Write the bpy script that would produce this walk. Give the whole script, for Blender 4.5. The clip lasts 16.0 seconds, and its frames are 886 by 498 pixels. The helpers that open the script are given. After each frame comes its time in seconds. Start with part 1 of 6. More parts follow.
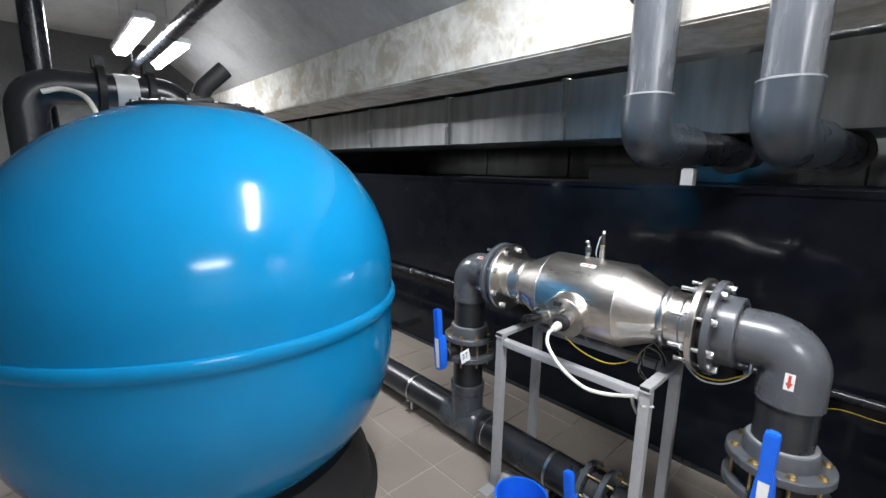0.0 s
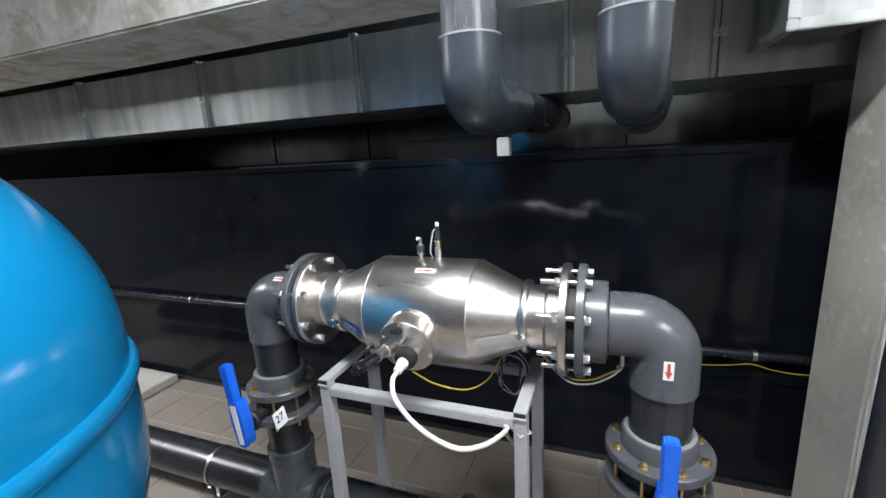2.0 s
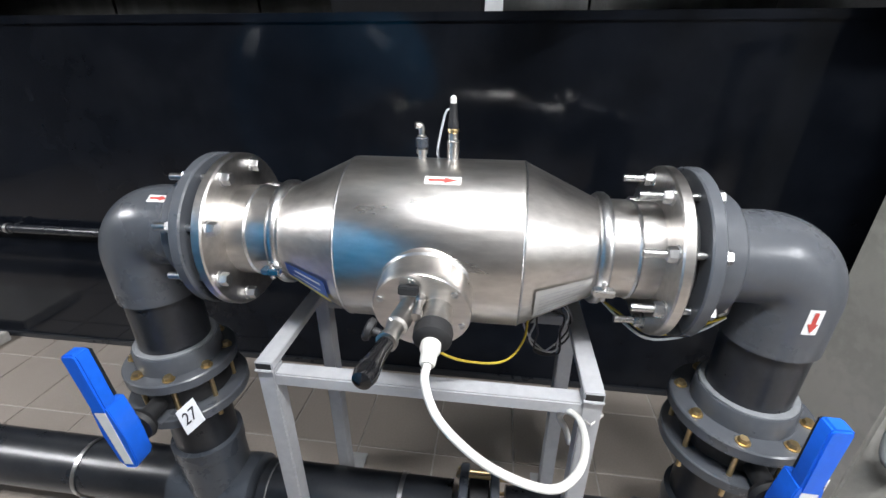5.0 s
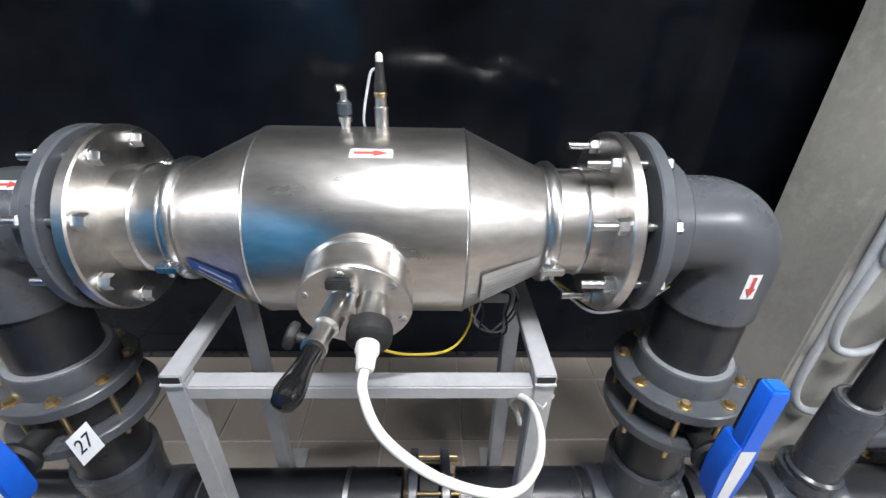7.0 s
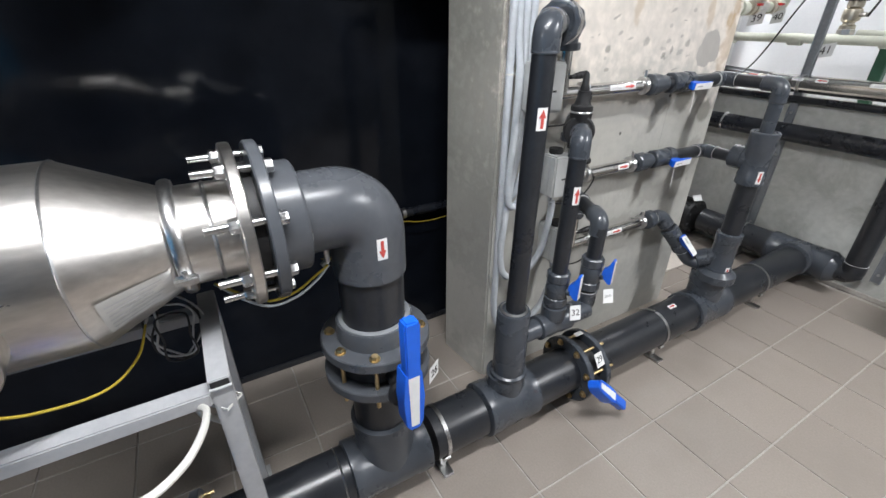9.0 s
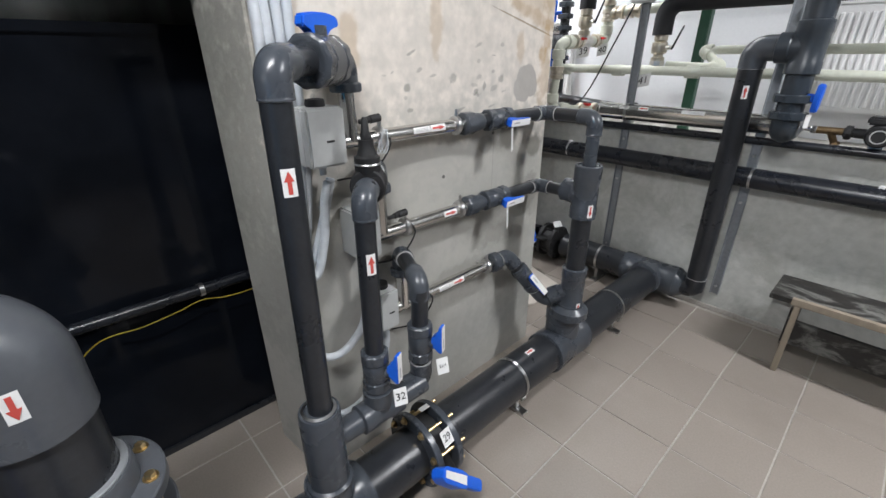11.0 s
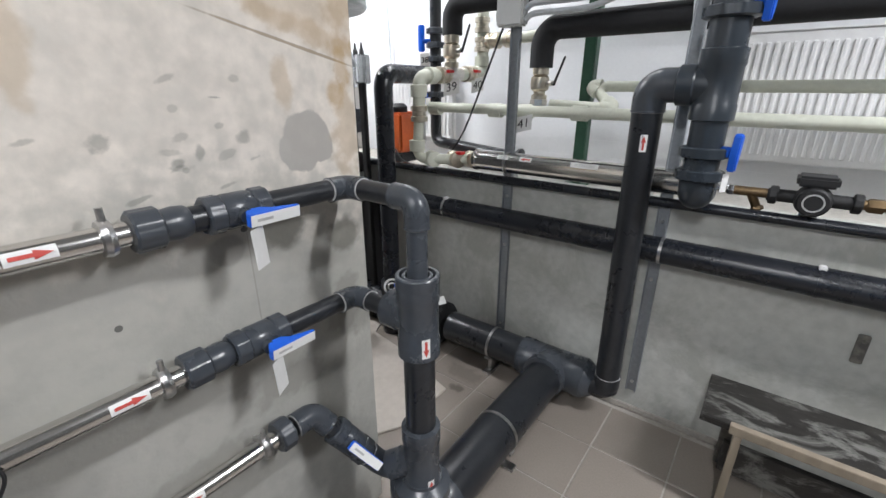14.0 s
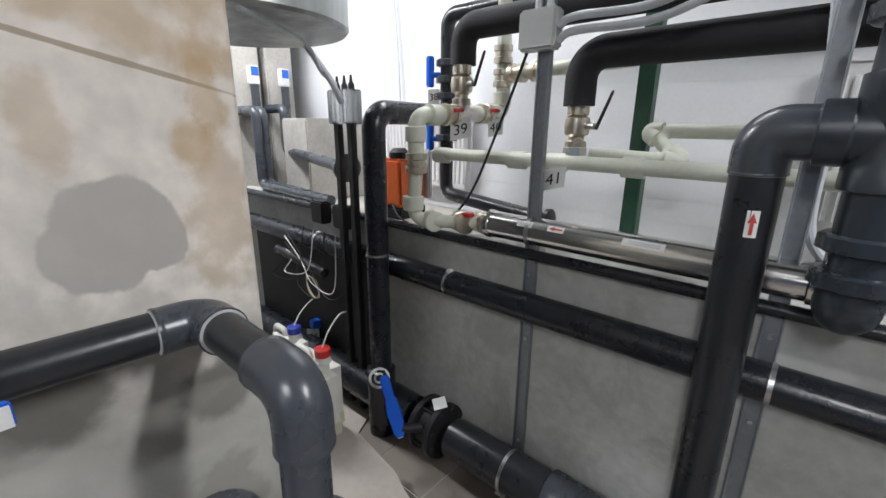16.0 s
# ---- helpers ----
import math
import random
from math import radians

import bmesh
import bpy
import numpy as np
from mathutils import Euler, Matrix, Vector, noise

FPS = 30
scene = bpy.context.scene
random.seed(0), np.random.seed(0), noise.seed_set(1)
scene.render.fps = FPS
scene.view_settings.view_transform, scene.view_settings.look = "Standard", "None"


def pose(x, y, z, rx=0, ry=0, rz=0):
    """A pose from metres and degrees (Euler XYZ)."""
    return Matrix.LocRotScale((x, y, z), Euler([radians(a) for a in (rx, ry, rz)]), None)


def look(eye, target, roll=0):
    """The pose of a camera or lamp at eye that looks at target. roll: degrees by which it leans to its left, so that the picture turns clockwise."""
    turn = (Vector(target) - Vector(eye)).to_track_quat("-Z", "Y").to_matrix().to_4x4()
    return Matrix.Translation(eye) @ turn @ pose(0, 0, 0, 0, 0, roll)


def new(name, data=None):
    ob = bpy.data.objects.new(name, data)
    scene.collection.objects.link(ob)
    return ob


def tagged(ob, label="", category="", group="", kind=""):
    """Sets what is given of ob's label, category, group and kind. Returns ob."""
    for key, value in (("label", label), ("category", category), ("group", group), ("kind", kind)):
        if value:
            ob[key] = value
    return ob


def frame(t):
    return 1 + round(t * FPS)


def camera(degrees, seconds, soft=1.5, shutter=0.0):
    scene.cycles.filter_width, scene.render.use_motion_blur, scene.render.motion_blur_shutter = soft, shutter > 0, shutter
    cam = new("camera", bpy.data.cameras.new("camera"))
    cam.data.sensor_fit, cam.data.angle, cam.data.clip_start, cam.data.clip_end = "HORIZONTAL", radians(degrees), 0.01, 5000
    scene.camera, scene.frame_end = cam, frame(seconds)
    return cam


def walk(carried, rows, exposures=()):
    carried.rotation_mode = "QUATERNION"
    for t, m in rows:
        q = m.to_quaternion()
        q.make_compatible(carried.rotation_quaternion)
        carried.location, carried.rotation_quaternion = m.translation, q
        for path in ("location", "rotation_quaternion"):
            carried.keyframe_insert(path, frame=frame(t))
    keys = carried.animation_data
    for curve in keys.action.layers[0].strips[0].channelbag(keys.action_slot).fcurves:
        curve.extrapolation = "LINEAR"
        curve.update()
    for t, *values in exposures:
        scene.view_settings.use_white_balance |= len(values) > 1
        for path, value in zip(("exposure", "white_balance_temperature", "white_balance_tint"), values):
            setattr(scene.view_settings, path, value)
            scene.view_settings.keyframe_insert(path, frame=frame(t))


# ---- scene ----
cam = camera(92.0, 16.0)
PATH = [
    (0, (0.362, 0.101, 1.604), (1.708, 1.533, 1.237), 1.1),
    (0.5, (0.487, 0.13, 1.611), (1.932, 1.464, 1.247), 0.2),
    (1, (0.615, 0.167, 1.602), (2.202, 1.328, 1.233), -0.4),
    (1.5, (0.722, 0.27, 1.582), (2.444, 1.213, 1.198), -0.8),
    (2, (0.805, 0.418, 1.589), (2.617, 1.136, 1.138), -3.3),
    (2.5, (0.873, 0.526, 1.576), (2.687, 1.147, 1.009), -3.4),
    (3, (1.007, 0.598, 1.525), (2.805, 1.185, 0.875), -3.1),
    (3.5, (1.088, 0.668, 1.518), (2.874, 1.203, 0.794), -2.6),
    (3.7, (1.112, 0.697, 1.508), (2.898, 1.199, 0.761), -2.1),
    (5.8, (1.301, 0.885, 1.435), (3.064, 0.995, 0.496), 0.8),
    (6, (1.317, 0.884, 1.438), (3.067, 0.981, 0.475), 0.9),
    (6.5, (1.329, 0.879, 1.426), (3.076, 0.934, 0.455), 1.2),
    (7, (1.325, 0.857, 1.422), (3.069, 0.799, 0.447), 1.4),
    (7.5, (1.303, 0.798, 1.433), (3.033, 0.603, 0.448), -0.3),
    (8, (1.266, 0.715, 1.444), (2.961, 0.309, 0.464), -1.4),
    (8.5, (1.203, 0.646, 1.447), (2.827, -0.009, 0.481), -1.4),
    (9, (1.152, 0.573, 1.448), (2.679, -0.313, 0.507), 0.3),
    (9.5, (1.135, 0.448, 1.448), (2.651, -0.49, 0.543), 0.5),
    (9.7, (1.121, 0.386, 1.446), (2.644, -0.551, 0.551), 0.1),
    (11.8, (1.233, -0.043, 1.465), (2.456, -1.412, 0.671), -0.1),
    (12, (1.237, -0.1, 1.459), (2.466, -1.469, 0.672), -0.1),
    (12.5, (1.233, -0.297, 1.457), (2.487, -1.654, 0.691), -0.1),
    (13, (1.245, -0.439, 1.453), (2.519, -1.788, 0.705), -0.3),
    (13.5, (1.333, -0.611, 1.457), (2.558, -2.012, 0.725), 0.2),
    (14, (1.407, -0.773, 1.475), (2.545, -2.257, 0.765), -0.0),
    (14.5, (1.453, -0.955, 1.486), (2.609, -2.446, 0.822), 0.2),
    (15, (1.48, -1.11, 1.492), (2.731, -2.544, 0.877), -0.1),
    (15.5, (1.562, -1.218, 1.478), (2.833, -2.645, 0.888), -0.1),
    (16, (1.686, -1.31, 1.483), (2.959, -2.751, 0.934), 0.6),
]
EXPOSURES = [(0.0, 0.32), (1.5, 0.32), (3.5, 0.48), (7.0, 0.4), (9.5, 0.08), (12.5, -0.18), (14.5, -0.22), (16.0, -0.44)]
walk(cam, [(t, look(eye, target, roll)) for t, eye, target, roll in PATH], EXPOSURES)

# ---- light ----
world = bpy.data.worlds.new("world")
scene.world = world
world.use_nodes = True
world.node_tree.nodes["Background"].inputs[0].default_value = (0.02, 0.022, 0.025, 1)
world.node_tree.nodes["Background"].inputs[1].default_value = 0.3


def area_lamp(name, x, y, z, sx, sy, watts, color=(0.95, 0.965, 1.0)):
    data = bpy.data.lights.new(name, "AREA")
    data.shape, data.size, data.size_y, data.energy, data.color = "RECTANGLE", sx, sy, watts, color
    ob = new(name, data)
    ob.matrix_world = pose(x, y, z)
    return ob


# x, y, z, turned along x?, watts: the tube luminaires under the ceilings
LUMINAIRES = [
    (1.03, 4.5, 2.62, False, 66),
    # extra one, added to give the bright patch on the sloping soffit
    (1.42, 5.2, 2.67, False, 18),
    (1.2, 0.5, 2.9, False, 64),
    (-0.2, -2.03, 2.9, True, 94),
    (2.9, -3.05, 2.9, True, 12),
    (4.4, -2.2, 2.9, True, 76),
    (4.15, 0.3, 2.36, False, 0.35),
]
for lx, ly, lz, along, watts in LUMINAIRES:
    area_lamp("luminaire_light", lx, ly, lz - 0.075, 1.15 if along else 0.12, 0.12 if along else 1.15, watts)


# ---- materials ----
def mat(name, base, rough=0.5, metal=0.0, spread=0.12, grain=60.0, stain=None, stain_scale=3.0, stain_amount=0.5, bump=0.15, bump_scale=120.0, coat=0.0, rough_spread=0.15, stretch=(1, 1, 1), spec=0.5, trans=0.0, per_object=0.0, per_island=0.0, crisp=False):
    """A worn surface: base colour with fine grain, broad stains, uneven gloss and fine relief."""
    m = bpy.data.materials.new(name)
    m.use_nodes = True
    nt = m.node_tree
    N, L = nt.nodes, nt.links
    b = N["Principled BSDF"]
    tc = N.new("ShaderNodeTexCoord")
    geo = N.new("ShaderNodeNewGeometry")
    mp = N.new("ShaderNodeMapping")
    mp.inputs["Scale"].default_value = stretch
    L.new(geo.outputs["Position"], mp.inputs["Vector"])
    n1 = N.new("ShaderNodeTexNoise")
    n1.inputs["Scale"].default_value, n1.inputs["Detail"].default_value = grain, 6
    n2 = N.new("ShaderNodeTexNoise")
    n2.inputs["Scale"].default_value, n2.inputs["Detail"].default_value, n2.inputs["Roughness"].default_value = stain_scale, 8, 0.62
    for n in (n1, n2):
        L.new(mp.outputs[0], n.inputs["Vector"])
    dark = tuple(c * (1 - spread) for c in base)
    light = tuple(min(1, c * (1 + spread)) for c in base)
    r1 = N.new("ShaderNodeValToRGB")
    r1.color_ramp.elements[0].position, r1.color_ramp.elements[1].position = 0.3, 0.7
    r1.color_ramp.elements[0].color, r1.color_ramp.elements[1].color = (*dark, 1), (*light, 1)
    L.new(n1.outputs["Fac"], r1.inputs[0])
    col = r1.outputs[0]
    r2 = N.new("ShaderNodeValToRGB")
    r2.color_ramp.elements[0].position, r2.color_ramp.elements[1].position = (0.49, 0.6) if crisp else (0.48, 0.72)
    if crisp:
        n2.inputs["Roughness"].default_value, n2.inputs["Distortion"].default_value = 0.7, 0.6
    r2.color_ramp.elements[0].color, r2.color_ramp.elements[1].color = (0, 0, 0, 1), (stain_amount,) * 3 + (1,)
    L.new(n2.outputs["Fac"], r2.inputs[0])
    mx = N.new("ShaderNodeMix")
    mx.data_type = "RGBA"
    L.new(r2.outputs[0], mx.inputs[0])
    L.new(col, mx.inputs[6])
    mx.inputs[7].default_value = (*(stain or tuple(c * 0.7 for c in base)), 1)
    col = mx.outputs[2]
    if per_object or per_island:
        src = N.new("ShaderNodeObjectInfo").outputs["Random"] if per_object else geo.outputs["Random Per Island"]
        hsv = N.new("ShaderNodeHueSaturation")
        mr = N.new("ShaderNodeMapRange")
        amount = per_object or per_island
        mr.inputs[3].default_value, mr.inputs[4].default_value = 1 - amount, 1 + amount
        L.new(src, mr.inputs[0])
        L.new(mr.outputs[0], hsv.inputs["Value"])
        L.new(col, hsv.inputs["Color"])
        col = hsv.outputs[0]
    L.new(col, b.inputs["Base Color"])
    rr = N.new("ShaderNodeMapRange")
    rr.inputs[3].default_value, rr.inputs[4].default_value = max(0.02, rough - rough_spread), min(1, rough + rough_spread)
    L.new(n2.outputs["Fac"], rr.inputs[0])
    L.new(rr.outputs[0], b.inputs["Roughness"])
    b.inputs["Metallic"].default_value = metal
    b.inputs["Specular IOR Level"].default_value = spec
    b.inputs["Coat Weight"].default_value = coat
    b.inputs["Coat Roughness"].default_value = 0.05
    b.inputs["Transmission Weight"].default_value = trans
    if bump:
        n3 = N.new("ShaderNodeTexNoise")
        n3.inputs["Scale"].default_value, n3.inputs["Detail"].default_value = bump_scale, 5
        L.new(mp.outputs[0], n3.inputs["Vector"])
        bp = N.new("ShaderNodeBump")
        bp.inputs["Strength"].default_value, bp.inputs["Distance"].default_value = bump, 0.004
        L.new(n3.outputs["Fac"], bp.inputs["Height"])
        L.new(bp.outputs[0], b.inputs["Normal"])
    return m


def glow(name, color, strength):
    m = bpy.data.materials.new(name)
    m.use_nodes = True
    b = m.node_tree.nodes["Principled BSDF"]
    b.inputs["Base Color"].default_value = (*color, 1)
    b.inputs["Emission Color"].default_value = (*color, 1)
    b.inputs["Emission Strength"].default_value = strength
    return m


PVC = mat("grey_pvc_fitting", (0.05, 0.057, 0.068), 0.28, spread=0.06, stain=(0.1, 0.108, 0.12), stain_scale=6, stain_amount=0.3, bump=0.04, rough_spread=0.1)
PVC_L = mat("light_grey_pvc_bend", (0.074, 0.08, 0.09), 0.29, spread=0.06, stain=(0.1, 0.108, 0.12), stain_scale=6, stain_amount=0.3, bump=0.04, rough_spread=0.1)
DUSTY = mat("dusty_grey_pvc_pipe", (0.066, 0.072, 0.083), 0.26, spread=0.14, grain=40, stain=(0.15, 0.157, 0.165), stain_scale=10, stain_amount=0.5, bump=0.05, stretch=(1, 1, 0.15))
PIPE = mat("dark_pvc_pipe", (0.018, 0.02, 0.024), 0.3, spread=0.15, grain=90, stain=(0.06, 0.062, 0.065), stain_scale=9, stain_amount=0.2, bump=0.05, rough_spread=0.12)
BLACK_PIPE = mat("black_polyethylene_pipe", (0.012, 0.014, 0.019), 0.28, spread=0.15, stain=(0.035, 0.037, 0.04), stain_scale=8, stain_amount=0.15, bump=0.05)
RUBBER = mat("black_rubber", (0.012, 0.012, 0.013), 0.6, bump=0.2)
FOAM = mat("black_foam_insulation", (0.012, 0.012, 0.014), 0.75, stain=(0.035, 0.035, 0.037), stain_amount=0.4, bump=0.4, bump_scale=60)
STEEL = mat("brushed_stainless_steel", (0.64, 0.615, 0.585), 0.33, 1.0, spread=0.12, grain=70, stain=(0.46, 0.44, 0.41), stain_scale=7, stain_amount=0.55, bump=0.1, bump_scale=90, rough_spread=0.16, stretch=(1, 0.3, 1))
CHROME = mat("polished_stainless_tube", (0.66, 0.65, 0.63), 0.18, 1.0, spread=0.03, stain=(0.5, 0.48, 0.45), stain_amount=0.3, bump=0.02, rough_spread=0.06)
ZINC = mat("zinc_plated_steel", (0.6, 0.6, 0.6), 0.3, 1.0, spread=0.12, grain=200, bump=0.1)
BRASS = mat("yellow_zinc_bolt", (0.62, 0.47, 0.25), 0.35, 1.0, spread=0.12, grain=150, bump=0.1)
GALV = mat("galvanised_duct_sheet", (0.5, 0.52, 0.515), 0.42, 1.0, spread=0.24, grain=14, stain=(0.33, 0.345, 0.34), stain_scale=5, stain_amount=0.6, bump=0.06, bump_scale=8, stretch=(1, 1, 0.12))
# glossier duct sheet, its colour darkened for the shade behind the tank
GALV_B = mat("shaded_duct_sheet", (0.24, 0.245, 0.24), 0.16, 1.0, spread=0.25, grain=9, stain=(0.1, 0.1, 0.1), stain_scale=3, stain_amount=0.7, bump=0.1, bump_scale=6, stretch=(1, 1, 0.12))
MATT = mat("matt_black_plastic", (0.009, 0.009, 0.01), 0.8, bump=0.15, spec=0.2)
TANK = mat("black_polypropylene_sheet", (0.006, 0.0075, 0.011), 0.09, spread=0.2, grain=8, stain=(0.016, 0.017, 0.02), stain_scale=2, stain_amount=0.5, bump=0.1, bump_scale=3.0, rough_spread=0.04, spec=0.2)
CONC = mat("cast_concrete", (0.45, 0.43, 0.395), 0.85, spread=0.1, grain=45, stain=(0.27, 0.265, 0.245), stain_scale=2.6, stain_amount=0.7, bump=0.35, bump_scale=70)
CONC_D = mat("grey_plastered_concrete", (0.48, 0.485, 0.455), 0.85, spread=0.1, grain=24, stain=(0.35, 0.35, 0.315), stain_scale=2.6, stain_amount=0.65, crisp=True, bump=0.3, bump_scale=60)
CONC_R = mat("rough_plastered_beam", (0.74, 0.725, 0.67), 0.9, spread=0.14, grain=18, stain=(0.45, 0.41, 0.31), stain_scale=3.2, stain_amount=0.75, bump=1.0, bump_scale=13, crisp=True)
CONC_DARK = mat("dim_room_concrete", (0.1, 0.1, 0.1), 0.85, spread=0.12, grain=30, stain=(0.06, 0.06, 0.06), stain_scale=1.5, stain_amount=0.8, bump=0.3, bump_scale=40)
SOFFIT = mat("grey_concrete_soffit", (0.5, 0.51, 0.51), 0.8, spread=0.08, grain=25, stain=(0.2, 0.21, 0.21), stain_scale=1.2, stain_amount=0.7, bump=0.25, bump_scale=30)
TILE = mat("beige_grey_floor_tile", (0.27, 0.235, 0.205), 0.38, spread=0.07, grain=140, stain=(0.22, 0.19, 0.165), stain_scale=3, stain_amount=0.5, bump=0.08, per_object=0.05)
GROUT = mat("light_tile_grout", (0.41, 0.38, 0.345), 0.9, spread=0.12)
BLUE = mat("blue_gelcoat", (0.004, 0.168, 0.362), 0.16, spread=0.03, grain=6, stain=(0.004, 0.15, 0.33), stain_scale=1.2, stain_amount=0.5, bump=0.02, bump_scale=25, coat=0.0, rough_spread=0.06, spec=0.25)
HANDLE = mat("blue_plastic_handle", (0.01, 0.125, 0.7), 0.38, spread=0.05, bump=0.05)
PAPER = mat("white_paper_label", (0.78, 0.78, 0.77), 0.6, spread=0.03, stain=(0.66, 0.66, 0.64), stain_amount=0.3, bump=0.03)
RED = mat("red_arrow_print", (0.55, 0.075, 0.06), 0.55, spread=0.06, bump=0.0)
PLATE = mat("dull_steel_data_plate", (0.6, 0.6, 0.58), 0.4, 0.6, spread=0.04, bump=0.03)
INK = mat("black_print", (0.015, 0.015, 0.015), 0.6, bump=0.0)
GREY_INK = mat("grey_print", (0.45, 0.45, 0.45), 0.6, bump=0.0)
BLUE_INK = mat("blue_print", (0.05, 0.12, 0.4), 0.5, bump=0.0)
YELLOW_INK = mat("yellow_print", (0.6, 0.5, 0.1), 0.5, bump=0.0)
PAINT = mat("grey_painted_steel", (0.37, 0.375, 0.385), 0.42, spread=0.05, stain=(0.27, 0.28, 0.3), stain_scale=16, stain_amount=0.4, bump=0.1)
GREEN_STEEL = mat("dark_green_painted_steel", (0.02, 0.07, 0.04), 0.45, spread=0.1)
STRUT = mat("galvanised_strut", (0.3, 0.32, 0.34), 0.5, 0.6, spread=0.08, stain=(0.24, 0.25, 0.26))
WHITE_CABLE = mat("white_pvc_cable", (0.68, 0.67, 0.63), 0.45, spread=0.04, bump=0.05)
CONDUIT = mat("light_grey_corrugated_conduit", (0.56, 0.59, 0.62), 0.5, spread=0.06, stain=(0.36, 0.38, 0.4), bump=0.05)
YELLOW = mat("yellow_green_earth_wire", (0.42, 0.31, 0.03), 0.5, spread=0.1, bump=0.0)
PPR = mat("pale_green_polypropylene", (0.56, 0.575, 0.49), 0.42, spread=0.05, stain=(0.49, 0.5, 0.41), bump=0.04)
WALL_W = mat("white_wall_panel", (0.76, 0.77, 0.79), 0.5, spread=0.02, stain=(0.7, 0.71, 0.73), stain_scale=1.5, stain_amount=0.5, bump=0.05)
RADIATOR = mat("white_radiator_enamel", (0.8, 0.8, 0.8), 0.3, spread=0.02, bump=0.03)
BOX = mat("light_grey_plastic_box", (0.52, 0.53, 0.52), 0.45, spread=0.03, stain=(0.46, 0.46, 0.45), bump=0.08)
ORANGE = mat("orange_plastic", (0.65, 0.13, 0.03), 0.45, spread=0.06)
CAN = mat("translucent_white_polyethylene", (0.74, 0.73, 0.67), 0.45, spread=0.03, stain=(0.58, 0.57, 0.45), stain_scale=5)
CAN_LIQ = mat("canister_with_yellow_liquid", (0.58, 0.56, 0.42), 0.45, spread=0.03)
REDCAP = mat("red_plastic_cap", (0.6, 0.03, 0.03), 0.4)
BLUECAP = mat("blue_plastic_cap", (0.03, 0.06, 0.4), 0.4)
IRON = mat("rusty_grey_steel_channel", (0.12, 0.115, 0.105), 0.7, spread=0.3, grain=30, stain=(0.3, 0.28, 0.24), stain_scale=18, stain_amount=0.8, bump=0.4)
PEEL = mat("board_with_peeling_paint", (0.022, 0.02, 0.018), 0.6, spread=0.3, grain=40, stain=(0.26, 0.26, 0.24), stain_scale=9, stain_amount=0.6, crisp=True, bump=0.3, bump_scale=30, stretch=(0.5, 1, 1))
BRONZE = mat("dull_bronze_fitting", (0.2, 0.14, 0.08), 0.5, 1.0, spread=0.15, grain=90, bump=0.1)
WOOD = mat("raw_wood_batten", (0.28, 0.235, 0.18), 0.7, spread=0.15, grain=30, stretch=(1, 1, 0.1), stain=(0.25, 0.2, 0.14))
CLEAR = mat("clear_acrylic", (0.85, 0.87, 0.88), 0.12, spread=0.02, trans=0.85, bump=0.0)
LAMP_BODY = mat("white_luminaire_housing", (0.7, 0.7, 0.7), 0.4)
LAMP_GLOW = glow("fluorescent_diffuser", (0.96, 0.975, 1.0), 20.0)


GLOSS = mat("glossy_black_plastic", (0.008, 0.008, 0.009), 0.1, bump=0.0, rough_spread=0.04)


DAMP = (0.22, 0.215, 0.19)
PVC_BLUE = mat("dark_blue_grey_pvc_fitting", (0.03, 0.038, 0.048), 0.3, spread=0.08, stain=(0.055, 0.062, 0.07), stain_scale=6, stain_amount=0.3, bump=0.04)
LIP = mat("pale_worn_plastic_edge", (0.2, 0.21, 0.22), 0.5, spread=0.08)
NICKEL = mat("dull_nickel_brass", (0.6, 0.55, 0.46), 0.36, 1.0, spread=0.1, grain=90, stain=(0.42, 0.34, 0.22), stain_scale=18, stain_amount=0.4, bump=0.06)
SLAB = mat("pale_beige_screed", (0.52, 0.47, 0.42), 0.8, spread=0.05, grain=30, stain=(0.42, 0.38, 0.33), stain_scale=2.5, stain_amount=0.5, bump=0.15)


